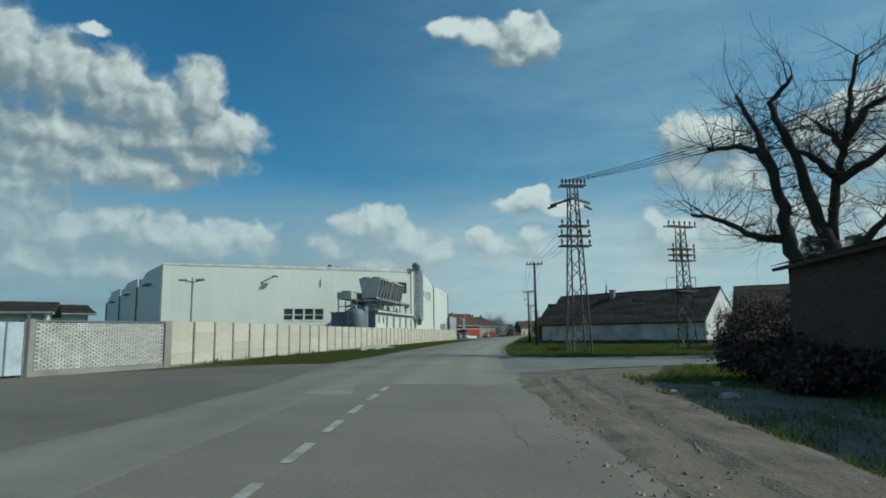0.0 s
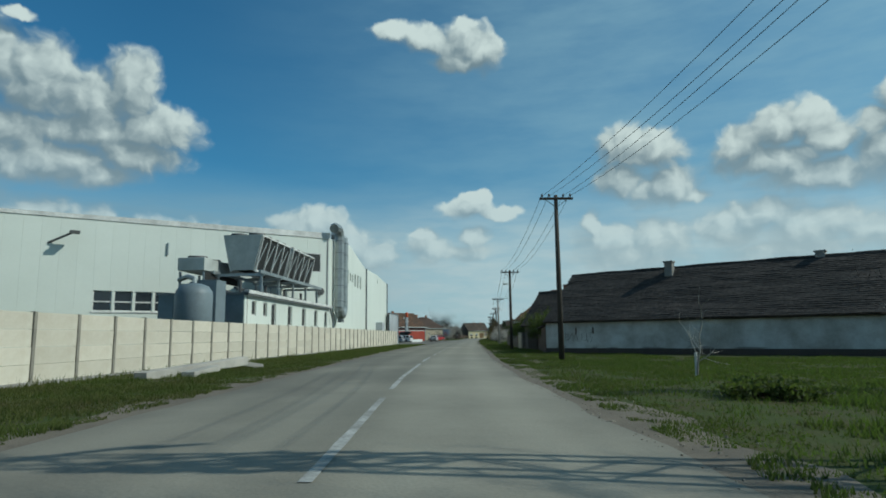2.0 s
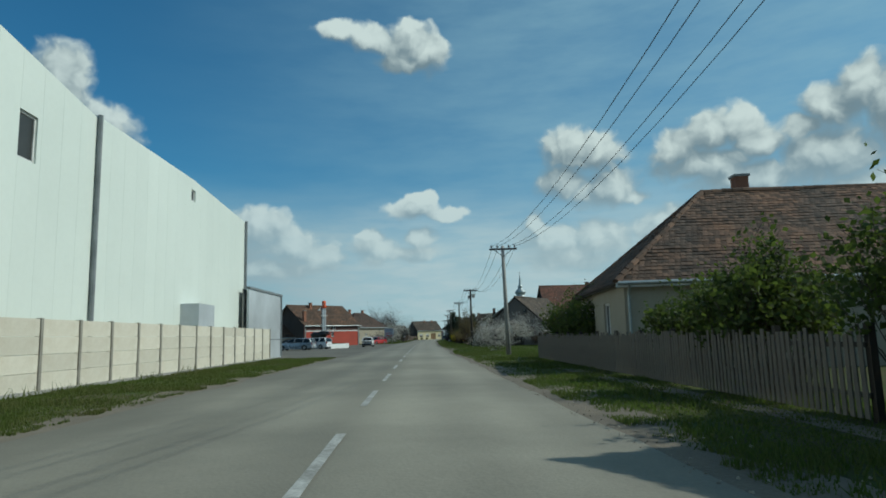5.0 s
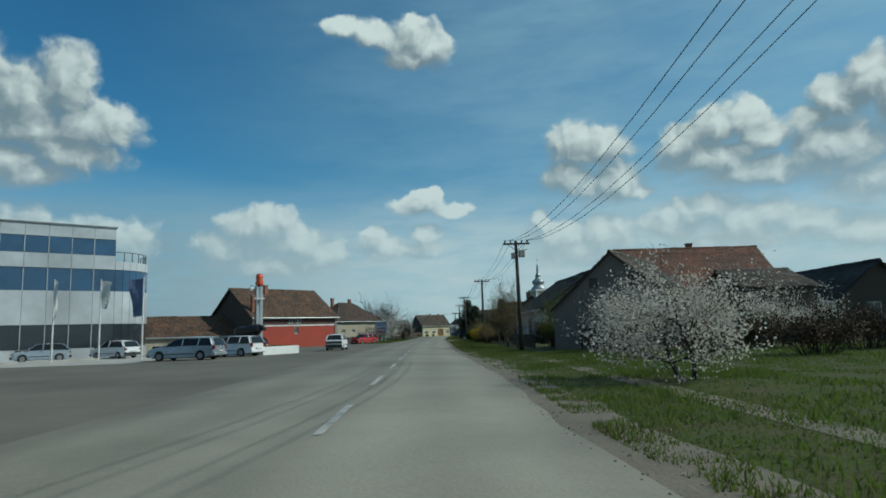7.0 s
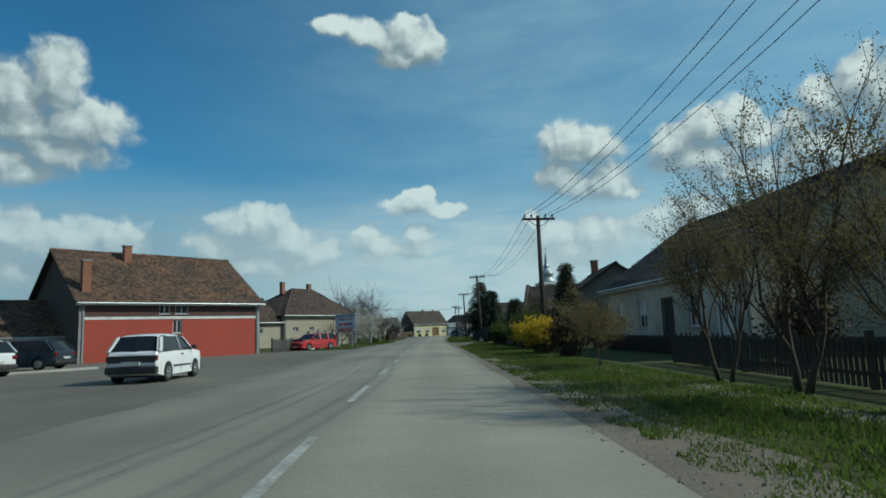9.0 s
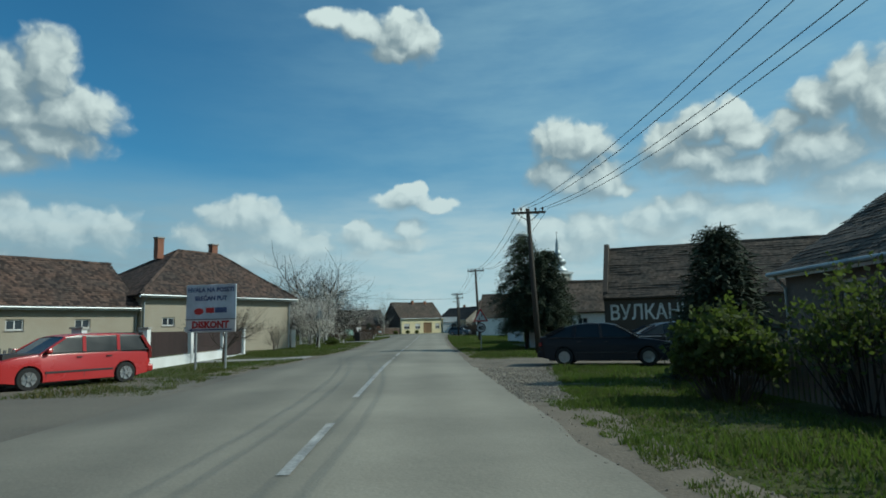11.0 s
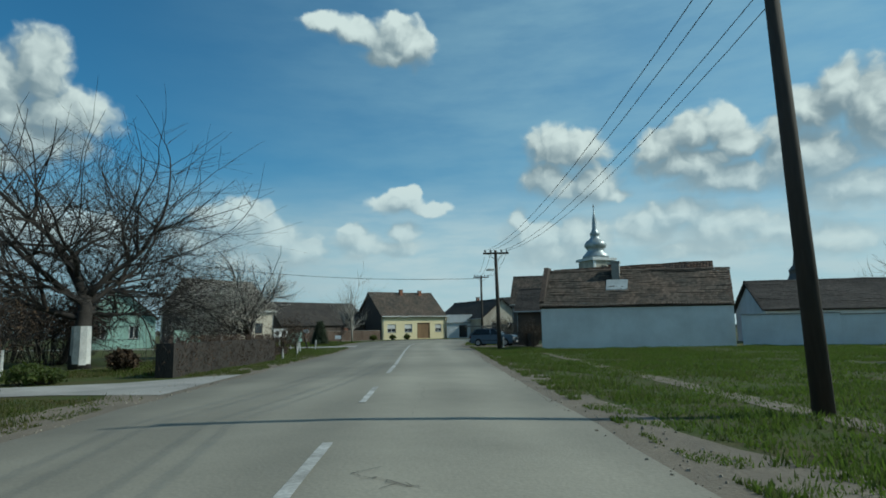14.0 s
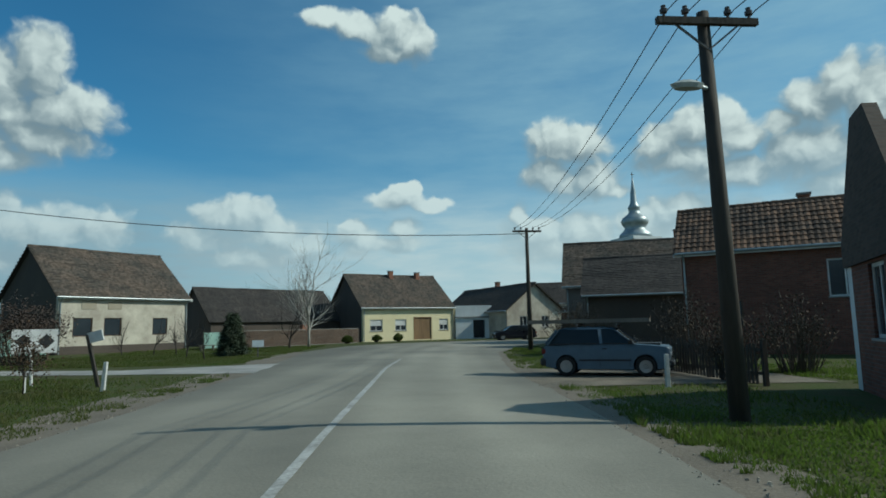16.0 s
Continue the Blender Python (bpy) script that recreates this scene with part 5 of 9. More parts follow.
    gable_house("pale green wooden-fronted cottage", (-39.2, 325.3), (-34.0, 316.0), 7, 3.2, 6.2, "plaster_green", "tile_old", {"E": [("window", 2.0, 1.0, 0.9, 1.3), ("window", 5.0, 1.0, 0.9, 1.3)]}, seed=57, over=0.35)
    gable_house("brown roofed farmhouse behind the orchard", (-33, 268), (-30, 281), 8, 3, 6.2, "plaster_dark", "tile_old", {}, seed=59)


build_right_houses()
skew(WB[0], 0.36)
build_left_houses()

# ---- factory ----
HC, H2, H3E = (-36.2, 67.4), (-11.8, 89.1), (-12.55, 110.2)


def clad_wall(parent, a, b, z_of, step=1.1, thick=0.14, holes=(), name="panel", mat="hall"):
    """Vertical sandwich panels from a to b, their tops following z_of(distance); holes as (u0, u1, z0, z1)."""
    a, b = Vector((*a, 0)), Vector((*b, 0))
    d = (b - a).normalized()
    length = (b - a).length
    m = Matrix.Translation(a) @ Matrix.Rotation(math.atan2(d.y, d.x), 4, "Z")
    n = max(1, round(length / step))
    for k in range(n):
        u0, u1 = length * k / n + 0.002, length * (k + 1) / n - 0.002
        cuts = []
        for h in holes:
            if h[1] > u0 and h[0] < u1:
                lo, hi = max(h[0], u0), min(h[1], u1)
                if lo <= u0 and hi >= u1:
                    lo += 0.006
                cuts.append((lo, hi, h[2], h[3]))
        top = 50.0
        g = wall_mesh(Matrix(), u1, top, thick, cuts, start=u0)
        g.v = [tuple(m @ Vector((x, y, z_of(x) if z == top else z))) for x, y, z in g.v]
        part(name, g, M[mat], parent)
    ks = [length * k / 12 for k in range(13)]
    back = Geo().add([m @ Vector((u, thick + dy, z)) for u in ks for dy, z in ((0.22, 0), (0.30, 0), (0.30, z_of(u) - 0.06), (0.22, z_of(u) - 0.06))],
                     [(4 * i + j, 4 * i + (j + 1) % 4, 4 * i + 4 + (j + 1) % 4, 4 * i + 4 + j) for i in range(12) for j in range(4)] + [(0, 1, 2, 3), (51, 50, 49, 48)])
    part("backing", back, M["concrete_grey"], parent)
    return m


def build_hall():
    hall = thing("factory_hall", "large pale grey-green clad factory hall with stepped gables", "factory")
    # front wall, side wall in two gabled bays, far block
    front_len = (Vector(H2) - Vector(HC)).length
    z_front = lambda u: 9.6 + 0.4 * u / front_len
    win = [(14.2 + 1.35 * k, 14.2 + 1.35 * k + 1.2, 3.3, 4.75) for k in range(4)]
    upper = [(front_len - 2.4, front_len - 0.85, 6.95, 8.6)]
    mf = clad_wall(hall, HC, H2, z_front, holes=win + upper)
    for a, b, c, d in win:
        add_window(hall, mf @ pose((a + b) / 2, 0, c), b - a, d - c, pane="pane", bars=0, sill=False)
        part("transom", Geo().box((a, 0.02, c + 0.62), (b, 0.1, c + 0.72), mf), M["frame_white"], hall)
    part("window_band", Geo().box((14.1, -0.05, 3.18), (19.6, 0.0, 3.28), mf), M["frame_white"], hall)
    for a, b, c, d in upper:
        add_window(hall, mf @ pose((a + b) / 2, -0.06, c), b - a, d - c, pane="blind", bars=0, sill=False)
    part("coping", Geo().add([mf @ Vector(v) for v in [(0, -0.06, 9.6), (front_len, -0.06, 10.0), (front_len, 0.3, 10.0), (0, 0.3, 9.6), (0, -0.06, 9.78), (front_len, -0.06, 10.53), (front_len, 0.3, 10.53), (0, 0.3, 9.78)]],
                             [(3, 2, 1, 0), (4, 5, 6, 7), (0, 1, 5, 4), (1, 2, 6, 5), (2, 3, 7, 6), (3, 0, 4, 7)]), M["frame_white"], hall)
    part("corner_trim", Geo().box((-0.06, -0.03, 0), (0.14, 0.02, 9.6), mf), M["hall_trim"], hall)
    part("corner_trim", Geo().box((front_len - 0.3, -0.03, 0), (front_len - 0.16, 0.0, 9.95), mf), M["hall_trim"], hall)
    z_a = lambda u: 10.0 + (0.85 * u / 10.1 if u < 10.1 else 0.85 - 1.35 * (u - 10.1) / 11.0)
    len_a = (Vector(H3E) - Vector(H2)).length
    holes = [(y - H2[1] - 0.45, y - H2[1] + 0.45, 6.75, 8.2) for y in (96.2, 98.0, 102.6, 104.4, 106.2)] + [(y - H2[1] - 0.35, y - H2[1] + 0.35, 7.1, 8.0) for y in (99.6, 101.0)] + [(8.7, 9.2, 9.1, 9.7)]
    ms = clad_wall(hall, H2, H3E, z_a, holes=holes)
    for i, (a, b, c, d) in enumerate(holes):
        add_window(hall, ms @ pose((a + b) / 2, 0, c), b - a, d - c, pane="blind" if i != 2 else "pane", bars=0, sill=False, frame="frame_white")
    z_b = lambda u: 9.6 + (0.15 * u / 10 if u < 10 else 0.15 - 0.4 * (u - 10) / 10)
    mb = clad_wall(hall, H3E, (-13.1, 130.2), z_b, holes=[(9.7, 10.3, 8.6, 9.2)])
    add_window(hall, mb @ pose(10.0, 0, 8.6), 0.6, 0.6, pane="blind", bars=0, sill=False)
    part("downpipe", Geo().tube([(-12.45, 110.2, 9.6), (-12.45, 110.2, 0.1)], 0.09), M["hall_trim"], hall)
    part("downpipe", Geo().tube([(-13.0, 130.2, 9.4), (-13.0, 130.2, 0.1)], 0.09), M["hall_trim"], hall)
    # three rear bays with clipped gables behind the front corner, and the roofs
    d = Vector((-34.8, 36.4)).normalized()
    into = (Vector(H2) - Vector(HC)).normalized()
    back = Vector(HC) + d * 48.0
    for k in range(3):
        a, b = Vector(HC) + d * 16.0 * k, Vector(HC) + d * 16.0 * (k + 1)
        zt = 9.6 - 0.25 * k
        mb2 = clad_wall(hall, tuple(b), tuple(a), (lambda s, zt=zt: zt - 1.5 * max(0.0, 1 - s / 6.5)), step=2.0)
        part("downpipe", Geo().tube([mb2 @ Vector((0.1, -0.1, zt - 1.5)), mb2 @ Vector((0.1, -0.1, 0.1))], 0.1), M["hall_trim"], hall)
        for u in (7.5, 9.5):
            part("wall_lamp", Geo().box((u, -0.7, zt - 1.9), (u + 0.5, 0.0, zt - 1.7), mb2), M["hall_trim"], hall)
    roof = Geo()
    c0, c1 = Vector(HC) + into * 3.0, back + into * 3.0
    roof.add([(*(Vector(HC) + into * 0.2), 8.0), (*(back + into * 0.2), 7.5), (*c1, 9.0), (*c0, 9.4)], [(0, 1, 2, 3)])
    roof.add([(c0.x, c0.y + 0.25, 9.4), (H2[0] - 0.2, H2[1] + 0.15, 9.85), (H2[0] - 0.4, 99.2, 10.7), (c1.x, 99.2, 9.2), (c1.x, c1.y, 9.0)], [(0, 1, 2, 3, 4)])
    roof.add([(H2[0] - 0.4, 99.2, 10.7), (-12.8, 110.2, 9.35), (c1.x, 110.2, 9.1), (c1.x, 99.2, 9.2)], [(0, 1, 2, 3)])
    roof.add([(-12.8, 110.2, 9.45), (-13.1, 120.2, 9.6), (-13.3, 130.2, 9.2), (c1.x, 130.2, 9.2), (c1.x, 120.2, 9.3), (c1.x, 110.2, 9.1)], [(0, 1, 4, 5), (1, 2, 3, 4)])
    part("roof", roof, M["hall_trim"], hall)
    far = clad_wall(hall, (-12.4, 129), (-12.3, 137.4), lambda u: 4.75, step=1.4, mat="alu")
    clad_wall(hall, (-12.3, 137.4), (-20.0, 137.6), lambda u: 4.75 + 0.03 * u, step=1.4, mat="alu")
    part("coping", Geo().box((0, -0.08, 4.7), (8.5, 0.2, 4.85), far), M["hall_trim"], hall)
    part("base_rail", Geo().box((0, -0.03, 1.35), (8.4, 0.0, 1.41), far), M["hall_trim"], hall)
    part("downpipe", Geo().tube([far @ Vector((8.1, -0.1, 4.7)), far @ Vector((8.1, -0.1, 0.1))], 0.06), M["hall_trim"], hall)
    part("loading_box", Geo().box((8.6, -0.9, 0), (11.0, 0.0, 3.2), mb), M["alu"], hall)
    # small wall lamps on brackets, roof vents
    for u, z in ((11.3, 8.2),):
        br = Geo().beam(mf @ Vector((u, 0, z - 0.3)), mf @ Vector((u + 1.3, -0.9, z + 0.4)), 0.12).box((u + 1.1, -1.3, z + 0.33), (u + 1.7, -0.75, z + 0.5), mf)
        part("lamp_bracket", br, M["steel_dark"], hall, "flood light on a slanted arm")
    part("wall_tube", Geo().tube([mf @ Vector((19.0, -0.08, 7.6)), mf @ Vector((19.0, -0.08, 8.5))], 0.07), M["steel"], hall)
    for x, y, r, h in ((-25.0, 92, 0.28, 1.6), (-24.0, 92.5, 0.22, 1.4), (-27.4, 90, 0.12, 0.9), (-26.6, 90.3, 0.12, 1.0), (-28.4, 89, 0.1, 0.7)):
        part("roof_vent", Geo().tube([(x, y, 9.5), (x, y, 10.2 + h)], r, 10), M["steel_dark"], hall)
    # ventilation pipes on the street side
    for y, ztop, hook in ((90.7, 10.9, True), (92.4, 10.6, False)):
        x = -11.3
        g = Geo()
        pts = [(x, y, 4.0)] + [(x, y, 4.0 + (ztop - 4.6) * k / 6) for k in range(1, 7)]
        arc = [(x, y - 0.75 + 0.75 * math.cos(a), ztop - 0.6 + 0.75 * math.sin(a)) for a in (0.3, 0.7, 1.1, 1.57, 2.0)]
        g.tube(pts + arc + [(x, y - 1.75, ztop + 0.12), (x, y - 2.1, ztop - 0.05)] if hook else pts + [(x, y, ztop - 0.2), (x - 0.5, y - 0.15, ztop + 0.25), (x - 1.1, y - 0.2, ztop + 0.3)], 0.43, 8)
        pipe = part("vent_pipe", g, M["steel"], hall, "folded galvanised ventilation duct")
        for z in (4.5, 5.9, 7.4, 8.9, 10.0):
            part("flange", Geo().tube([(x, y, z), (x, y, z + 0.05)], 0.46, 8), M["hall_trim"], pipe)
    part("elbow", Geo().tube([(-11.3, 90.7 + 0.85 - 0.85 * math.cos(a), 4.02 - 0.75 * math.sin(a)) for a in (math.pi * k / 8 for k in range(9))], 0.44, 8), M["steel"], hall, "folded duct bend joining both risers")
    for dy in (0.55, 1.15):
        part("duct_outlet", Geo().box((-11.5, 90.7 + dy - 0.16, 2.62), (-11.1, 90.7 + dy + 0.16, 2.9)), M["hall_trim"], hall)
    fan = mf @ pose(front_len - 0.9, -0.02, 5.25)
    fo = part("extractor_fan", Geo().add([fan @ Vector((0.32 * math.cos(2 * math.pi * k / 16), yy, 0.32 * math.sin(2 * math.pi * k / 16))) for yy in (-0.16, 0.0) for k in range(16)],
                                         [(k, (k + 1) % 16, 16 + (k + 1) % 16, 16 + k) for k in range(16)] + [tuple(range(15, -1, -1))]), M["steel_dark"], hall)
    for k in range(4):
        part("fan_blade", Geo().beam(fan @ Vector((0, -0.18, 0)), fan @ Vector((0.26 * math.cos(k * 1.57 + 0.4), -0.18, 0.26 * math.sin(k * 1.57 + 0.4))), 0.1, 0.02), M["steel"], fo)


AX0, AX1 = (-11.75, 69.4), (-11.75, 88.9)


def build_annex():
    an = thing("plant_annex", "low white clad plant building with narrow dark windows", "building")
    wins = [(y - AX0[1] - w / 2, y - AX0[1] + w / 2, z0, z1) for y, w, z0, z1 in ((70.9, 0.75, 2.6, 3.45), (72.8, 0.7, 2.6, 3.45), (74.4, 0.9, 2.0, 3.45), (77.8, 1.0, 2.1, 3.45), (81.2, 1.0, 2.1, 3.45), (84.6, 1.0, 2.1, 3.45), (87.8, 0.95, 2.1, 3.45))]
    m = clad_wall(an, AX0, AX1, lambda u: 3.86, holes=wins, step=1.05)
    for a, b, c, d in wins:
        add_window(an, m @ pose((a + b) / 2, 0, c), b - a, d - c, pane="blind", bars=0, sill=False)
    clad_wall(an, (-16.8, 69.5), AX0, lambda u: 3.86)
    part("end_wall", Geo().box((-16.8, 69.36, 0), (-11.8, 69.39, 3.76)), M["tank"], an)
    part("roof", Geo().box((-16.9, 69.3, 3.76), (-11.5, 89.0, 3.88)), M["hall_trim"], an)
    part("gutter", Geo().box((-11.75, 69.3, 3.81), (-11.45, 88.9, 4.0)), M["frame_white"], an)
    part("gutter_line", Geo().box((-11.72, 69.3, 3.7), (-11.5, 88.9, 3.81)), M["hall_trim"], an)
    part("downpipe", Geo().tube([(-11.6, 88.7, 3.75), (-11.55, 89.6, 2.7), (-11.55, 89.8, 0.1)], 0.09), M["hall_trim"], an)
    # steel deck with the coolers
    deck = thing("cooler_deck", "galvanised steel platform over the annex roof", "platform")
    for y in (73.2, 76.5, 79.8, 83.1, 86.4):
        for x in (-12.2, -15.0):
            part("post", Geo().beam((x, y, 3.5), (x, y, 5.33), 0.14), M["steel"], deck)
        part("cross_beam", Geo().beam((-12.0, y, 5.26), (-15.2, y, 5.26), 0.12, 0.18), M["steel"], deck)
    for x in (-12.1, -15.1):
        part("main_beam", Geo().beam((x, 72.6, 5.40), (x, 87.4, 5.40), 0.14, 0.2), M["steel"], deck)
    for x, z in ((-12.6, 4.1), (-13.2, 4.3), (-13.8, 4.05), (-14.4, 4.2)):
        part("pipe_run", Geo().tube([(x, 71.5, z), (x, 86.5, z)], 0.09, 8), M["steel_dark"], deck)
    for y in (71.6, 76.0, 80.0, 84.2):
        part("pipe_riser", Geo().tube([(-12.9, y, 3.5), (-12.9, y, 4.8)], 0.1, 8), M["steel_dark"], deck)
    first = None
    for k, y in enumerate((73.6, 80.1)):
        if first is None:
            first = cooler((-13.6, y, 5.50))
        else:
            copy_thing(first, pose(-13.6, y, 5.50))
    # older square cooling unit at the near end
    box = thing("condenser_unit", "grey box condenser on a steel frame", "cooling unit", (-16.05, 74.4, 4.48))
    part("casing", Geo().box((-0.85, -2.8, 0.95), (0.85, 2.8, 1.75)), M["cooler"], box, bevel=0.03)
    part("grille", Geo().box((0.8, -2.6, 0.35), (0.84, 2.6, 0.9)), M["coil"], box)
    for x, y in ((-0.75, -2.6), (0.75, -2.6), (-0.75, 0.0), (0.75, 0.0), (-0.75, 2.6), (0.75, 2.6)):
        part("leg", Geo().beam((x, y, -0.6), (x, y, 0.9), 0.12), M["steel"], box)
    for y in (-1.9, 0.0, 1.9):
        part("fan_ring", Geo().tube([(0, y, 1.75), (0, y, 1.9)], 0.6, 18), M["steel_dark"], box)
    part("frame_rail", Geo().beam((-0.75, -2.6, 0.1), (0.75, -2.6, 0.1), 0.1), M["steel"], box)
    tank = thing("storage_tank", "round blue-grey insulated tank with a domed top", "tank", (-12.65, 65.05, 0))
    part("shell", Geo().lathe([(0.9, 0.0), (0.9, 3.45), (0.85, 3.65), (0.68, 3.88), (0.35, 4.0), (0.0, 4.05)], n=28), M["tank"], tank, smooth=True)
    part("pipe", Geo().tube([(0, 0, 3.95), (0, 0, 4.25), (-0.5, 0.3, 4.4), (-1.2, 0.8, 4.3)], 0.12), M["steel"], tank)
    part("band", Geo().tube([(0, 0, 1.9), (0, 0, 1.96)], 0.92, 28), M["tank"], tank)
    block = thing("plant_block", "blue-grey box plant room beside the tank", "building", (-17.6, 63.8, 0))
    part("body", Geo().prism([(3.3, 0), (5.6, 0), (5.6, 4.3), (4.4, 4.3), (3.6, 3.9), (3.3, 3.4)], pose(0, 2.35, 0), 1.2), M["tank"], block)


def cooler(at):
    """A V-shaped dry cooler: two slanted coil banks between ribs, fans on top."""
    c = thing("dry_cooler", "grey V-shaped dry cooler with black coil banks and roof fans", "cooling unit", at, group="coolers on the annex roof")
    L, H, wb, wt = 5.9, 2.35, 0.75, 1.25
    for s in (-1, 1):
        g = Geo().add([(s * wb, 0.1, 0.15), (s * wb, L - 0.1, 0.15), (s * wt, L - 0.1, H - 0.15), (s * wt, 0.1, H - 0.15), (s * (wb - 0.2), 0.1, 0.15), (s * (wb - 0.2), L - 0.1, 0.15), (s * (wt - 0.2), L - 0.1, H - 0.15), (s * (wt - 0.2), 0.1, H - 0.15)],
                      [(0, 1, 2, 3), (7, 6, 5, 4), (0, 4, 5, 1), (1, 5, 6, 2), (2, 6, 7, 3), (3, 7, 4, 0)])
        part("coil_bank", g, M["coil"], c)
        for k in range(5):
            y = 0.1 + (L - 0.2) * k / 4
            part("rib", Geo().beam((s * (wb + 0.05), y, 0.0), (s * (wt + 0.05), y, H), 0.09), M["frame_white"], c)
            if k < 4:
                part("brace", Geo().beam((s * (wb + 0.04), y + 0.1, 0.25), (s * (wt + 0.04), y + 0.75, H - 0.4), 0.05), M["steel"], c)
        part("rail", Geo().beam((s * wb, 0, 0.1), (s * wb, L, 0.1), 0.12), M["frame_white"], c)
        part("top_rail", Geo().beam((s * wt, 0, H), (s * wt, L, H), 0.1), M["frame_white"], c)
    for y in (0.0, L):
        g = Geo().prism([(-wb, 0.1), (wb, 0.1), (wt, H), (-wt, H)], pose(0, y - 0.03, 0), 0.06)
        part("end_plate", g, M["cooler"], c)
    part("top", Geo().box((-wt, 0, H), (wt, L, H + 0.06)), M["cooler"], c)
    for k in range(4):
        for x in (-0.6, 0.6):
            part("fan_cowl", Geo().lathe([(0.52, 0), (0.5, 0.16), (0.44, 0.16), (0.4, 0.06)], (x, 0.75 + k * (L - 1.5) / 3, H + 0.06), 16), M["steel_dark"], c)
    return c


def build_fence():
    wall = thing("factory_fence", "pale precast concrete slab fence along the factory", "fence")
    line = [(-10.5, 29.4), (-11.2, 58.0), (-11.35, 80.0), (-11.5, 100.0), (-11.7, 131.5)]
    pts, y = [], 0.0
    for a, b in zip(line, line[1:]):
        a, b = Vector((*a, 0)), Vector((*b, 0))
        n = round((b - a).length / 2.02)
        pts += [a.lerp(b, k / n) for k in range(n)]
    pts.append(Vector((*line[-1], 0)))
    post_mesh = Geo().box((-0.055, -0.08, 0), (0.055, 0.08, 2.1)).mesh("post", M["fence_post"])
    slabs = [Geo().box((-0.955, -0.03 - 0.004 * k, 0.004), (0.955, 0.03 + 0.003 * k, 0.488)).mesh("slab", M["fence_slab"]) for k in range(3)]
    rnd = random.Random(8)
    for i, p in enumerate(pts):
        ob = new("post", post_mesh)
        ob.parent = wall
        ob.matrix_basis = pose(p.x, p.y, -0.02 + rnd.uniform(-0.01, 0.02), 0, rnd.uniform(-0.5, 0.5), 88)
        if i + 1 < len(pts):
            q = (p + pts[i + 1]) / 2
            ang = math.degrees(math.atan2(pts[i + 1].y - p.y, pts[i + 1].x - p.x))
            for k in range(4):
                ob = new("slab", rnd.choice(slabs))
                ob.parent = wall
                ob.matrix_basis = pose(q.x + rnd.uniform(-0.008, 0.008), q.y, 0.1 + 0.494 * k, rnd.uniform(-0.6, 0.6), 0, ang)
            base = part("plinth", Geo().box((-1.0, -0.1, -0.05), (1.0, 0.1, 0.10), pose(q.x, q.y, 0, 0, 0, ang)), M["concrete_grey"], wall)
    # white brick stretch with concrete pillars and the gate
    bw = thing("brick_fence", "white sand-lime brick fence panel between concrete pillars", "fence")
    a, b = Vector((-11.85, 23.0, 0)), Vector((-10.45, 29.2, 0))
    ang = math.atan2(b.y - a.y, b.x - a.x)
    m = Matrix.Translation(a) @ Matrix.Rotation(ang, 4, "Z")
    L = (b - a).length
    part("core", Geo().box((0.1, 0.02, 0.22), (L - 0.1, 0.2, 1.96), m), M["mortar"], bw)
    part("plinth", Geo().box((0, -0.03, 0), (L, 0.23, 0.22), m), M["concrete_grey"], bw)
    for x in (-0.14, L - 0.14):
        part("pillar", Geo().box((x - 0.05, -0.06, 0), (x + 0.33, 0.28, 2.06), m), M["concrete_grey"], bw)
    part("coping", Geo().box((0, -0.05, 1.96), (L, 0.26, 2.03), m), M["hall_trim"], bw)
    brick = Geo().box((0, 0, 0), (0.24, 0.06, 0.062)).mesh("brick", M["brick_white"])
    rest, count, rows = Geo(), 0, 23
    for r in range(rows):
        n = int((L - 0.5) / 0.255)
        for k in range(n):
            x = 0.25 + (L - 0.5) * (k + (0.5 if r % 2 else 0)) / n
            if x > L - 0.45:
                continue
            z = 0.23 + r * 0.075
            if k >= n - 13:
                ob = new("brick", brick)
                ob.parent = bw
                ob.matrix_basis = m @ pose(x, -0.012 + rnd.uniform(-0.003, 0.003), z)
            else:
                rest.box((x, -0.012, z), (x + 0.24, 0.04, z + 0.062), m)
    part("bricks", rest, M["brick_white"], bw, kind="stuff")
    gate = thing("factory_gate", "pale blue-grey sheet steel factory gate", "gate")
    m2 = Matrix.Translation((-13.2, 17.0, 0)) @ Matrix.Rotation(math.radians(77), 4, "Z")
    for k in range(2):
        part("leaf", Geo().box((0.05 + 3.0 * k, 0, 0.1), (2.95 + 3.0 * k, 0.06, 1.95), m2), M["sign_pale"], gate)
    for k in range(6):
        part("rib", Geo().box((0.3 + k, -0.03, 0.1), (0.36 + k, 0.0, 1.95), m2), M["tank"], gate)
    part("gate_post", Geo().box((6.0, -0.05, 0), (6.12, 0.1, 2.2), m2), M["steel_dark"], gate)
    # low sheds behind the gate
    gable_house("low grey factory shed with a shallow roof behind the fence", (-62, 48), (-44, 66), 16, 4.2, 5.4, "alu", "tile_dark", {}, over=0.8, name="shed", category="shed", seed=71, gutter=True, wavy=False)
    gable_house("low white storage shed by the gate", (-48, 30), (-30, 44), 9, 3.4, 4.2, "plaster_white", "tile_dark", {"S": [("slit", 4, 1.6, 2, 1), ("slit", 9, 1.6, 2, 1)]}, over=0.7, name="shed", category="shed", seed=73)
    lamp = thing("yard_lamp", "pale steel yard lamp with two arms", "lamp", (-14.4, 37.6, 0))
    part("pole", Geo().tube([(0, 0, 0), (0, 0, 4.9)], [0.07, 0.05]), M["steel"], lamp)
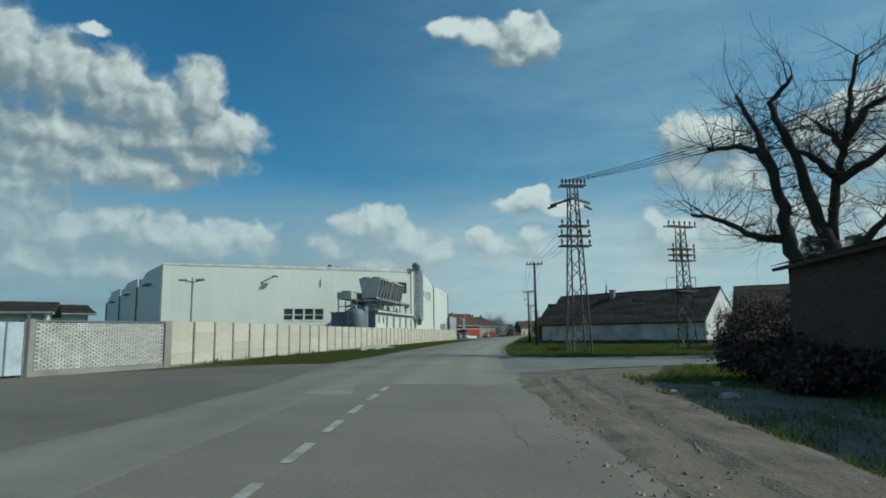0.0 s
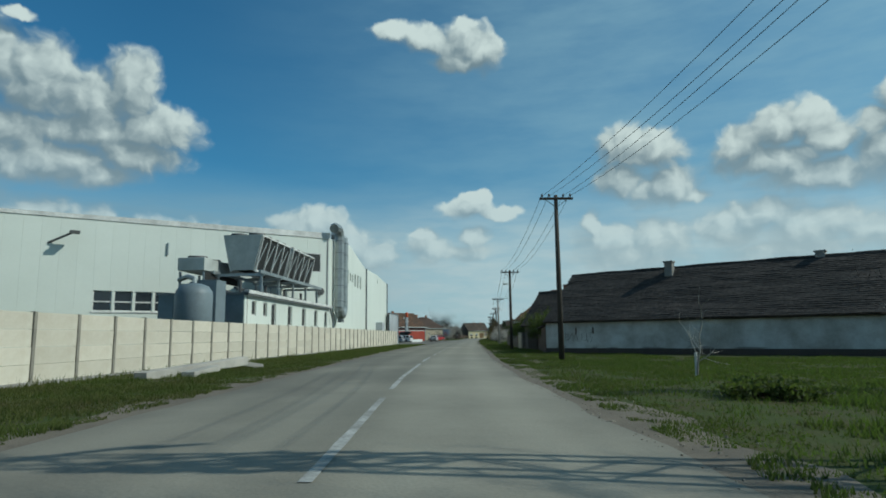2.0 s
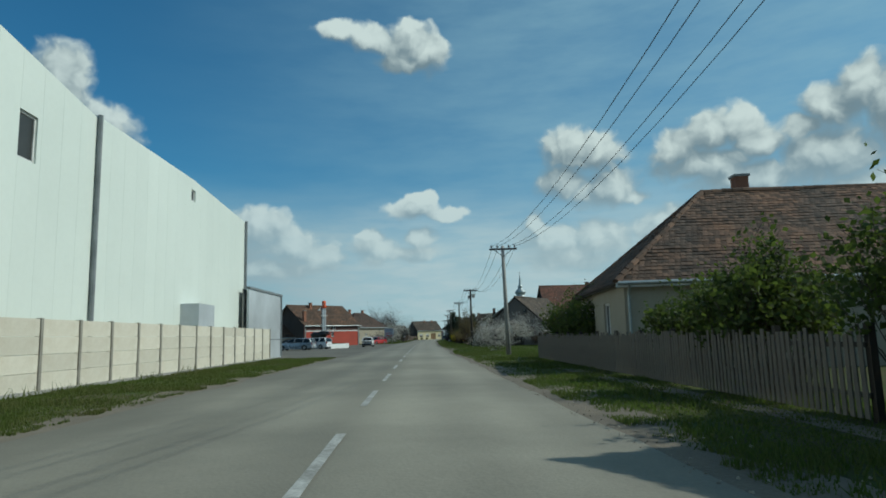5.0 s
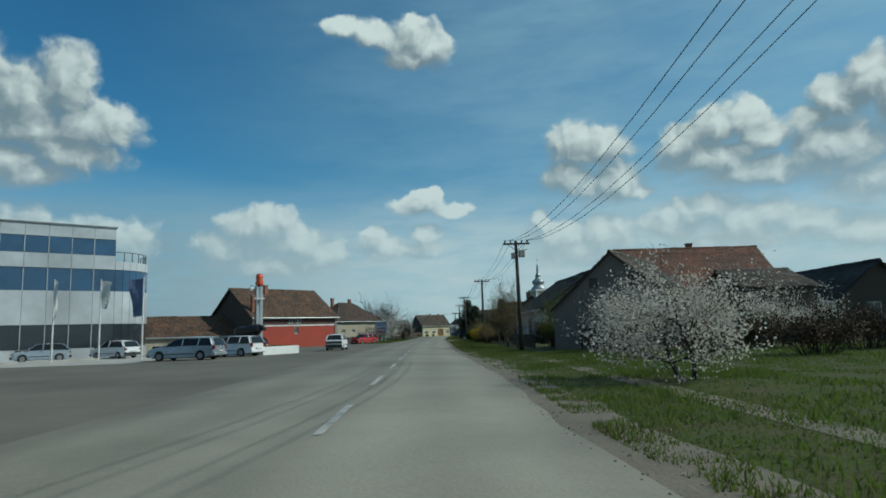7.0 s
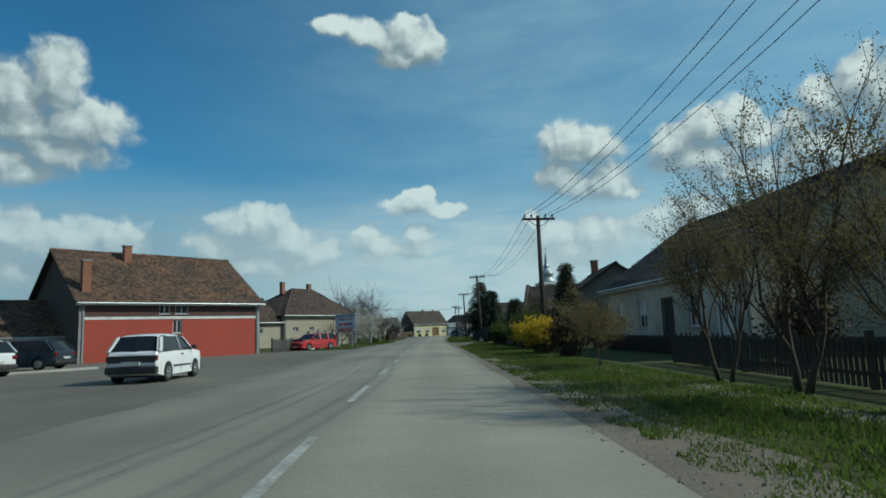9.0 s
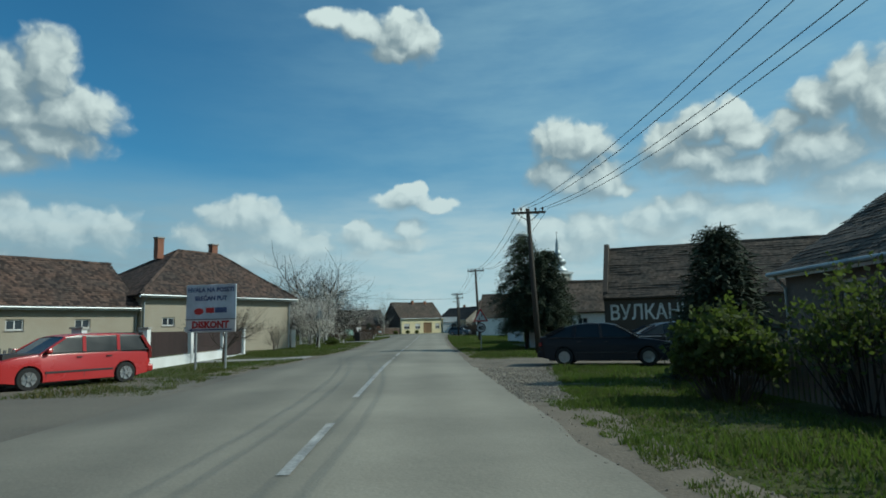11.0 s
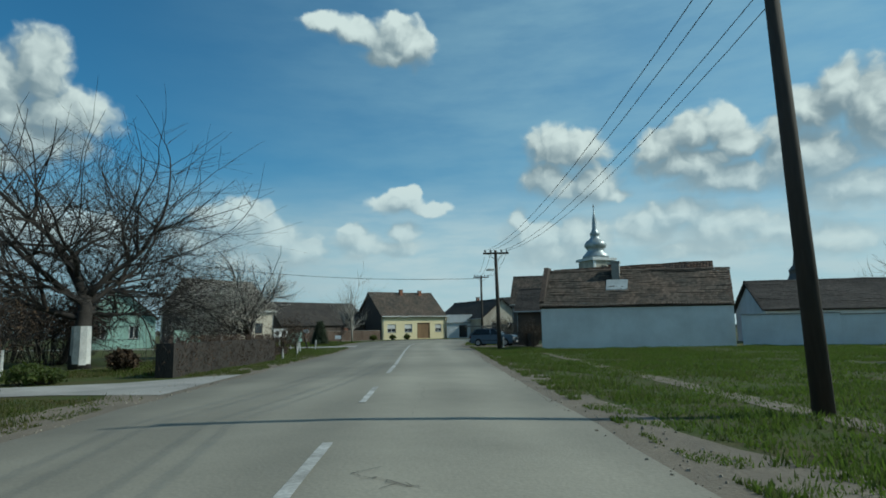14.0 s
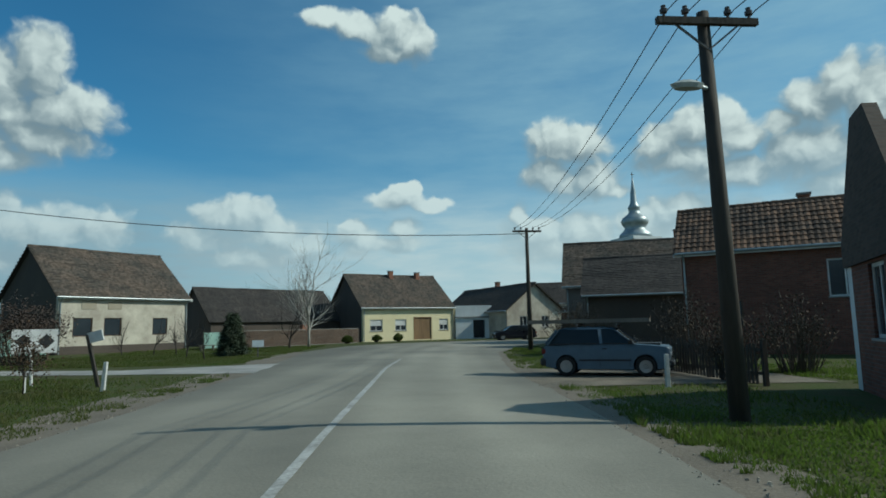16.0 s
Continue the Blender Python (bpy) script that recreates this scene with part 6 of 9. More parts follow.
    for s in (-1, 1):
        part("arm", Geo().beam((0, 0, 4.6), (0.75 * s, 0.1 * s, 4.75), 0.06), M["steel"], lamp)
        part("lamp_head", Geo().box((0.55 * s - 0.3, -0.12, 4.7), (0.55 * s + 0.3, 0.12, 4.8)), M["frame_white"], lamp)


build_hall()
build_annex()
build_fence()

# ---- utility poles, pylons, wires ----
POLES = [(5.6, 66.2, 8.2), (4.3, 92.3, 7.1), (4.05, 126.0, 6.55), (4.45, 164.6, 6.8), (4.35, 193.9, 6.8), (4.2, 229.3, 6.95), (4.5, 261.4, 7.0), (4.42, 293.0, 6.3), (6.3, 319.5, 7.0)]
ARM_X = (-0.72, -0.36, 0.36, 0.72)


def make_pole(x, y, h, mat="wood_dark", lamp=False, box=False, lean=0.0, label="dark tarred wooden utility pole with a crossarm"):
    p = thing("utility_pole", label, "utility pole", (x, y, 0), 4, group="poles along the road")
    p.matrix_basis = pose(x, y, 0, 0, lean, 4)
    part("shaft", Geo().tube([(0, 0, -0.1), (0, 0, h * 0.5), (0, 0, h + 0.12)], [0.15, 0.125, 0.095], 12), M[mat], p, smooth=True)
    part("crossarm", Geo().box((-0.85, -0.16, h - 0.14), (0.85, -0.07, h - 0.03)), M["wood_dark"] if mat != "concrete_grey" else M["steel_dark"], p)
    for s in (-1, 1):
        part("brace", Geo().beam((0.55 * s, -0.1, h - 0.12), (0, -0.1, h - 0.55), 0.03), M["steel_dark"], p)
    for ax in ARM_X:
        ins = part("insulator", Geo().lathe([(0.025, 0), (0.025, 0.06), (0.055, 0.07), (0.06, 0.13), (0.035, 0.15), (0.04, 0.19), (0.0, 0.2)], (ax, -0.115, h - 0.03), 10), M["porcelain"], p)
    if lamp:
        arm = part("lamp_arm", Geo().tube([(-0.08, -0.06, h - 1.18), (-0.25, -0.12, h - 1.16)], 0.03, 8), M["steel"], p)
        part("lamp_head", Geo().add([(-0.45 + 0.28 * c, -0.15 + 0.12 * s, h - 1.15 + z) for z, k in ((-0.07, 0.8), (0.0, 1.0), (0.06, 0.5)) for c, s in [(k * math.cos(a), k * math.sin(a)) for a in (2 * math.pi * i / 12 for i in range(12))]],
                                    [(j * 12 + i, j * 12 + (i + 1) % 12, (j + 1) * 12 + (i + 1) % 12, (j + 1) * 12 + i) for j in range(2) for i in range(12)] + [tuple(range(11, -1, -1)), tuple(range(24, 36))]), M["cooler"], p)
    if box:
        part("meter_box", Geo().box((0.14, -0.28, h - 0.95), (0.5, 0.06, h - 0.5)), M["concrete"], p, "pale grey transformer box", bevel=0.02)
        part("meter_box", Geo().box((-0.34, -0.25, h - 1.05), (-0.12, 0.0, h - 0.7)), M["concrete_grey"], p, "small grey switch box", bevel=0.02)
        part("bracket", Geo().beam((-0.4, -0.1, h - 0.72), (0.7, -0.1, h - 0.45), 0.04), M["steel_dark"], p)
    return p


def build_poles():
    opts = [dict(), dict(lamp=True), dict(mat="concrete_grey", label="pale weathered concrete utility pole with a crossarm", lean=-1.0), dict(box=True, lean=-0.3), dict(), dict(lamp=True, lean=-2.2), dict(lean=-2.0), dict(lamp=True, lean=-1.0), dict(lean=0)]
    for (x, y, h), o in zip(POLES, opts):
        make_pole(x, y, h, **o)
    ends = POLES
    for ax in ARM_X:
        for (x0, y0, h0), (x1, y1, h1) in zip(ends, ends[1:]):
            pts = []
            for k in range(11):
                t = k / 10
                sag = 0.9 * 4 * t * (1 - t) * ((y1 - y0) / 32) ** 2
                pts.append((x0 + (x1 - x0) * t + ax, y0 + (y1 - y0) * t - 0.1, h0 + 0.12 + (h1 - h0) * t - sag))
            ob = new("overhead_wire", Geo().tube(pts, 0.011, 4, cap=False).mesh("wire", M["wire"]))
            tagged(ob, "thin black overhead wire strung between the poles", "wire", "overhead wires")
    for a, b, sag in (((6.3, 319.5, 6.8), (-36, 318, 10.5), 1.2),):
        a, b = Vector(a), Vector(b)
        pts = [a.lerp(b, k / 24) - Vector((0, 0, sag * 4 * (k / 24) * (1 - k / 24))) for k in range(25)]
        tagged(new("overhead_wire", Geo().tube(pts, 0.022, 5, cap=False).mesh("wire", M["wire"])), "black service cable crossing over the road", "wire", "overhead wires")


def pylon(at, h, turn, half=0.72, arms=(), head=True):
    p = thing("lattice_pylon", "dark steel lattice power pylon with crossarms and insulators", "pylon", at, turn, group="pylons at the junction")
    top = 0.22
    corner = lambda s, t, z: Vector((s * (half + (top - half) * z / h), t * (half + (top - half) * z / h), z))
    for s, t in ((-1, -1), (1, -1), (1, 1), (-1, 1)):
        part("leg", Geo().beam(corner(s, t, 0), corner(s, t, h), 0.085, w2=0.06), M["pylon"], p)
    zs = [0.0]
    while zs[-1] < h - 0.5:
        zs.append(min(h, zs[-1] + max(0.5, 0.9 * (1 - zs[-1] / h) + 0.3)))
    for i, (z0, z1) in enumerate(zip(zs, zs[1:])):
        for (s0, t0), (s1, t1) in (((-1, -1), (1, -1)), ((1, -1), (1, 1)), ((1, 1), (-1, 1)), ((-1, 1), (-1, -1))):
            a, b = (corner(s0, t0, z0), corner(s1, t1, z1)) if i % 2 else (corner(s1, t1, z0), corner(s0, t0, z1))
            part("lattice_bar", Geo().beam(a, b, 0.04), M["pylon"], p)
    for z, w, n in arms:
        arm = part("crossarm", Geo().box((-w, -0.26, z - 0.05), (w, -0.17, z + 0.05)).box((-w, 0.17, z - 0.05), (w, 0.26, z + 0.05)), M["pylon"], p)
        for k in range(n):
            x = -w + 0.1 + (2 * w - 0.2) * k / max(1, n - 1)
            if abs(x) > 0.15 or n > 4:
                part("insulator", Geo().lathe([(0.03, 0), (0.03, 0.1), (0.07, 0.12), (0.075, 0.22), (0.04, 0.26), (0.05, 0.32), (0.0, 0.34)], (x, -0.215, z + 0.05), 9), M["porcelain"], arm)
    if head:
        z = h - 0.75
        for s in (-1, 1):
            arm = part("strain_arm", Geo().beam((0, 0, z), (1.25 * s, 0.5, z - 0.28 + 0.1 * s), 0.12), M["pylon"], p)
            part("strain_insulator", Geo().tube([(0.9 * s, 0.42, z - 0.35), (1.4 * s, 0.55, z - 0.55)], [0.09, 0.07], 9), M["porcelain"], arm)
    return p


def build_pylons():
    a = pylon((8.3, 40.6, 0), 10.0, 18, half=0.56, arms=((10.0, 0.8, 7), (7.55, 0.9, 4), (6.95, 0.95, 4), (6.35, 0.95, 4)))
    b = pylon((16.0, 48.4, 0), 8.6, 30, half=0.42, arms=((8.5, 1.25, 6), (6.9, 1.0, 4), (6.5, 1.0, 4), (6.1, 1.0, 4)), head=False)
    dk = part("work_platform", Geo().box((-1.0, -0.6, 3.9), (0.5, 0.6, 3.98)), M["pylon"], b)
    for x in (-1.0, 0.5):
        part("railing", Geo().tube([(x, -0.58, 3.98), (x, -0.58, 4.9), (x, 0.58, 4.9), (x, 0.58, 3.98)], 0.022, 5), M["pylon"], dk)
    for k in range(4):
        pts = []
        p0, p1 = Vector((8.2 - 0.5 + 0.3 * k, 41.0, 10.4)), Vector((40, 0 - 4 + 2.5 * k, 12.5))
        for i in range(17):
            t = i / 16
            pts.append(p0.lerp(p1, t) - Vector((0, 0, 1.6 * 4 * t * (1 - t))))
        tagged(new("overhead_wire", Geo().tube(pts, 0.016, 4, cap=False).mesh("wire", M["wire"])), "high power line wire leaving the pylon", "wire", "overhead wires")
    for k in range(4):
        p0, p1 = Vector((8.2 - 0.6 + 0.4 * k, 41.0, 7.6 - 0.2 * (k % 2))), Vector((5.6 + ARM_X[k], 66.1, 8.25))
        pts = [p0.lerp(p1, i / 10) - Vector((0, 0, 0.35 * 4 * (i / 10) * (1 - i / 10))) for i in range(11)]
        tagged(new("overhead_wire", Geo().tube(pts, 0.011, 4, cap=False).mesh("wire", M["wire"])), "thin wire from pylon to pole", "wire", "overhead wires")


build_poles()
build_pylons()

# ---- cars ----
def wheel(car, x, y, r, side, w=0.19):
    m = pose(x, y, r, 90, 0, 0)
    prof = [(r * 0.66, -w / 2), (r * 0.94, -w / 2), (r, -w / 2 + 0.03), (r, w / 2 - 0.03), (r * 0.94, w / 2), (r * 0.66, w / 2)]
    g = Geo().lathe(prof, n=22)
    g.v = [tuple(m @ Vector(v)) for v in g.v]
    wh = part("wheel", g, M["rubber"], car, smooth=False)
    rim = Geo().lathe([(r * 0.68, -0.035), (r * 0.62, 0.03), (r * 0.25, 0.02), (r * 0.18, 0.045), (0.0, 0.045)], n=20)
    rim.v = [tuple(m @ pose(0, 0, (w / 2 - 0.02) * -side, 0 if side < 0 else 180) @ Vector(v)) for v in rim.v]
    part("rim", rim, M["rim"], wh)
    for k in range(6):
        a = k * math.pi / 3
        p = [m @ Vector((rr * r * math.cos(a), rr * r * math.sin(a), -side * (w / 2 + 0.012))) for rr in (0.2, 0.6)]
        part("spoke", Geo().beam(p[0], p[1], 0.05, 0.03), M["rim"], wh)


def make_car(label, at, turn, L, W, H, paint, style="wagon", rack=False, name="car"):
    """x runs from tail (0) to nose (L); the car stands with its tail's middle at the given point. Body, glasshouse and roof are
    swept across the width from one side outline, drawn in towards the sides."""
    c = thing(name, label, "car", at, turn)
    r = 0.30 if L > 4 else 0.275
    fx, rx = L * 0.805, L * 0.195
    low = 0.20
    if style == "wagon":
        top = [(0.985, 0.40), (0.99, 0.48), (0.955, 0.545), (0.87, 0.60), (0.74, 0.640), (0.50, 0.650), (0.25, 0.655), (0.02, 0.655), (0.0, 0.60), (-0.004, 0.42), (0.0, 0.30)]
        cab = [(0.75, 0.63), (0.585, 0.945), (0.50, 0.985), (0.30, 1.0), (0.10, 0.975), (0.055, 0.945), (0.005, 0.64)]
    elif style == "sedan":
        top = [(0.985, 0.38), (0.992, 0.46), (0.96, 0.535), (0.87, 0.595), (0.73, 0.650), (0.50, 0.665), (0.25, 0.685), (0.05, 0.705), (0.0, 0.68), (-0.006, 0.45), (0.004, 0.30)]
        cab = [(0.745, 0.64), (0.585, 0.935), (0.50, 0.985), (0.38, 1.0), (0.27, 0.965), (0.19, 0.90), (0.055, 0.70)]
    elif style == "square":
        top = [(0.992, 0.42), (0.996, 0.55), (0.97, 0.60), (0.87, 0.625), (0.72, 0.655), (0.50, 0.655), (0.25, 0.655), (0.03, 0.65), (0.008, 0.60), (-0.004, 0.42), (0.0, 0.30)]
        cab = [(0.73, 0.645), (0.585, 0.95), (0.52, 0.985), (0.34, 1.0), (0.17, 0.98), (0.125, 0.95), (0.03, 0.64)]
    else:
        top = [(0.985, 0.40), (0.99, 0.48), (0.955, 0.545), (0.87, 0.60), (0.74, 0.640), (0.50, 0.650), (0.25, 0.655), (0.03, 0.66), (0.0, 0.58), (-0.004, 0.42), (0.0, 0.30)]
        cab = [(0.76, 0.63), (0.60, 0.94), (0.52, 0.985), (0.34, 1.0), (0.18, 0.965), (0.12, 0.93), (0.02, 0.64)]
    belt = 0.645 * H

    def arch(cx):
        a0 = math.asin((low - r) / (r + 0.055))
        return [(cx + (r + 0.055) * math.cos(a), r + (r + 0.055) * math.sin(a)) for a in (a0 + (math.pi - 2 * a0) * k / 10 for k in range(11))]

    out = [(0.02 * L, 0.26)] + arch(rx)[::-1] + arch(fx)[::-1] + [(0.965 * L, 0.24)] + [(x * L, z * H) for x, z in top]
    rows = ((-1.0, 0.90, 0.035), (-0.985, 0.955, 0.012), (-0.93, 0.985, 0.0), (-0.6, 0.997, -0.006), (0.0, 1.004, -0.012), (0.6, 0.997, -0.006), (0.93, 0.985, 0.0), (0.985, 0.955, 0.012), (1.0, 0.90, 0.035))
    g, n = Geo(), len(out)
    for s, k, drop in rows:
        for x, z in out:
            ends = max(0.0, abs(x / L - 0.5) * 2 - 0.62) / 0.38
            xx = L / 2 + (x - L / 2) * (1 - (1 - k) * ends ** 2 * 0.9)
            side = W / 2 * s * (1.0 - 0.05 * ends ** 2 - 0.035 * max(0.0, z - 0.5) / 0.4)
            g.v.append((xx, side, z - (drop if z > 0.5 * H else 0.0)))
    for j in range(len(rows) - 1):
        g.f += [(j * n + i, j * n + (i + 1) % n, (j + 1) * n + (i + 1) % n, (j + 1) * n + i) for i in range(n)]
    g.f += [tuple(reversed(range(n))), tuple((len(rows) - 1) * n + i for i in range(n))]
    body = part("body", g, M[paint], c, smooth=True)
    body.data.set_sharp_from_angle(angle=radians(38))
    # glasshouse, leaning in towards the roof
    half = lambda z: W / 2 * (0.955 - 0.21 * max(0.0, (z - belt) / (H - belt)) ** 1.1)
    pts = [(x * L, z * H) for x, z in cab]
    vs = [(x, -half(z), z - 0.012) for x, z in pts] + [(x + 0.03 * (1 if i < 3 else -1), 0, z) for i, (x, z) in enumerate(pts)] + [(x, half(z), z - 0.012) for x, z in pts]
    m = len(pts)
    fs = [(i, i + 1, m + i + 1, m + i) for i in range(m - 1)] + [(m + i, m + i + 1, 2 * m + i + 1, 2 * m + i) for i in range(m - 1)] + [tuple(reversed(range(m))), tuple(range(2 * m, 3 * m))]
    part("glass", Geo().add(vs, fs), M["car_glass"], c)
    # roof skin between the tops of the screens
    crown = pts[1:6]
    vs = []
    for s, k, dz in ((-1, 1.0, -0.07), (-1, 0.985, -0.02), (-1, 0.80, 0.012), (0, 0, 0.026), (1, 0.80, 0.012), (1, 0.985, -0.02), (1, 1.0, -0.07)):
        vs += [(x, s * k * (half(H) + 0.02), z + dz) for x, z in crown]
    fs = [(j * 5 + i, j * 5 + i + 1, (j + 1) * 5 + i + 1, (j + 1) * 5 + i) for j in range(6) for i in range(4)]
    roof = part("roof", Geo().add(vs, fs), M[paint], c, smooth=True)
    b_x = L * 0.475
    for s in (-1, 1):
        q = lambda x, z, o=0.008: (x, s * (half(z) + o), z)
        pil = [(pts[0], (pts[1][0], pts[1][1] - 0.02), 0.065), ((b_x, belt), (b_x - 0.05, H - 0.06), 0.085), ((pts[6][0] + 0.05, pts[6][1]), (pts[5][0] + 0.04, pts[5][1] - 0.01), 0.13 if style != "sedan" else 0.10)]
        if style == "wagon":
            pil.append(((rx + 0.22, belt), (rx + 0.16, H - 0.05), 0.08))
        if style == "sedan":
            pil.append(((rx + 0.30, belt), (rx + 0.36, H - 0.07), 0.14))
        for a, b, w in pil:
            part("pillar", Geo().beam(q(*a), q(*b), w, 0.03), M[paint], body)
        part("rear_pillar", Geo().beam((pts[6][0], s * (half(pts[6][1]) - 0.05), pts[6][1] + 0.01), (pts[5][0] - 0.01, s * (half(pts[5][1]) - 0.04), pts[5][1]), 0.03, 0.10), M[paint], body)
        part("window_trim", Geo().beam((pts[0][0] - 0.05, s * (half(belt) + 0.012), belt + 0.02), (pts[6][0] + 0.1, s * (half(belt) + 0.012), belt + 0.02), 0.025, 0.025), M["plastic"], body)
        gaps = (fx - 0.42, b_x, rx + 0.36) if style in ("wagon", "sedan") else (fx - 0.42, b_x - 0.05)
        for x in gaps:
            part("door_gap", Geo().box((x - 0.005, s * W / 2 - 0.006, 0.27), (x + 0.005, s * W / 2 + 0.002, 0.5)), M["plastic"], body)
        for x in gaps[1:]:
            part("door_handle", Geo().box((x + 0.07, s * (W / 2 - 0.008) - 0.014, belt - 0.13), (x + 0.21, s * (W / 2 - 0.008) + 0.014, belt - 0.10)), M["plastic"], body)
        part("side_moulding", Geo().box((rx + r + 0.10, s * W / 2 - 0.014, 0.42), (fx - r - 0.10, s * W / 2 + 0.010, 0.47)), M["plastic"], body)
        part("mirror", Geo().box((L * 0.70 - 0.06, s * (W / 2 + 0.07) - 0.09, belt + 0.02), (L * 0.70 + 0.06, s * (W / 2 + 0.07) + 0.05, belt + 0.14)), M["plastic"] if style == "square" else M[paint], c, bevel=0.03)
        part("headlamp", Geo().box((L - 0.16, s * (W / 2 - 0.24) - 0.15, 0.40 * H), (L - 0.015, s * (W / 2 - 0.24) + 0.15, 0.485 * H)), M["lamp_clear"], c, bevel=0.03)
        tall = (0.46 * H, 0.64 * H) if style == "wagon" else (0.46 * H, 0.565 * H)
        part("tail_lamp", Geo().box((-0.012, s * (W / 2 - 0.15) - 0.10, tall[0]), (0.10, s * (W / 2 - 0.15) + 0.10, tall[1])), M["lamp_red"], c, bevel=0.02)
        for x in (fx, rx):
            wheel(c, x, s * (W / 2 - 0.085), r, s)
    dark_trim = style in ("square", "hatch")
    part("front_bumper", Geo().box((L - 0.14, -W / 2 + 0.04, 0.25), (L + 0.03, W / 2 - 0.04, 0.44)), M["plastic"] if dark_trim else M[paint], c, bevel=0.05)
    part("rear_bumper", Geo().box((-0.07, -W / 2 + 0.04, 0.28), (0.14, W / 2 - 0.04, 0.50)), M["plastic"] if dark_trim else M[paint], c, bevel=0.05)
    part("grille", Geo().box((L - 0.03, -0.35, 0.40 * H), (L - 0.004, 0.35, 0.47 * H)), M["plastic"], c)
    part("number_plate", Geo().box((-0.085, -0.26, 0.53), (-0.02, 0.26, 0.63)), M["plate"], c)
    part("number_plate", Geo().box((L + 0.028, -0.26, 0.30), (L + 0.045, 0.26, 0.40)), M["plate"], c)
    part("underbody", Geo().box((0.3, -W / 2 + 0.24, 0.16), (L - 0.3, W / 2 - 0.24, 0.66 * H)), M["plastic"], c)
    if style == "square":
        part("hatch_panel", Geo().box((-0.03, -W / 2 + 0.1, 0.60), (0.01, W / 2 - 0.1, 0.80)), M["plastic"], c, "black panel between the tail lamps")
    if rack:
        rk = part("roof_rack", Geo().beam((1.0, -W * 0.36, H + 0.08), (1.0, W * 0.36, H + 0.08), 0.05).beam((2.1, -W * 0.36, H + 0.08), (2.1, W * 0.36, H + 0.08), 0.05), M["steel_dark"], c)
        for x in (1.0, 2.1):
            for s in (-1, 1):
                part("rack_foot", Geo().beam((x, s * W * 0.36, H - 0.04), (x, s * W * 0.36, H + 0.1), 0.04), M["steel_dark"], rk)
    return c


def build_cars():
    # silver estate and white estate by the planter, more parked cars behind
    make_car("silver estate car parked on the forecourt", (-15.2, 167.0, 0.018), 171, 4.75, 1.78, 1.47, "car_silver", "wagon")
    make_car("white estate car parked beside a silver one", (-14.0, 171.6, 0.018), 160, 4.5, 1.74, 1.5, "car_white", "wagon")
    make_car("small white hatchback with black bumpers parked on the asphalt", (-9.95, 180.8, 0.018), 90, 3.5, 1.55, 1.40, "car_white", "square")
    make_car("white hatchback parked behind the planter", (-18.6, 188.0, 0.018), 155, 4.1, 1.72, 1.5, "car_white", "hatch")
    make_car("dark blue hatchback parked by the red house", (-19.6, 194.5, 0.018), 178, 4.1, 1.74, 1.5, "car_dark", "hatch")
    make_car("dark saloon parked by the red house", (-21.5, 190.6, 0.018), 175, 4.3, 1.72, 1.43, "car_black", "sedan")
    make_car("white van-like car before the office", (-26.4, 178.4, 0.024), 160, 3.9, 1.75, 1.5, "car_white", "hatch")
    make_car("silver hatchback parked along the office front", (-31.2, 177.6, 0.024), 214, 4.1, 1.75, 1.45, "car_silver", "hatch")
    make_car("red estate car parked at the garden fence", (-10.4, 219.6, 0.0), 236, 4.3, 1.74, 1.45, "car_red", "wagon")
    make_car("black saloon parked before the workshop", (2.91, 221.7, 0.014), -22, 4.45, 1.72, 1.42, "car_black", "sedan")
    make_car("dark saloon parked behind the black one", (7.0, 224.5, 0.0), -4, 4.5, 1.76, 1.42, "car_dark", "sedan")
    blue = make_car("old faded blue hatchback carrying boards on a roof rack", (3.6, 302.5, 0.014), -24, 3.55, 1.56, 1.36, "car_blue", "square", rack=True)
    boards = thing("board_stack", "pale boards laid on the car's roof rack", "boards", (3.2, 302.8, 1.50), -24)
    for k in range(3):
        part("board", Geo().box((0.0 + 0.1 * k, -0.55 + 0.37 * k, 0.0), (3.5 - 0.1 * k, -0.2 + 0.37 * k, 0.11 - 0.02 * k)), M["wood_grey"], boards)
    make_car("dark car parked at the far street corner", (11.5, 345.0, 0.02), 185, 4.2, 1.74, 1.45, "car_black", "hatch")


build_cars()

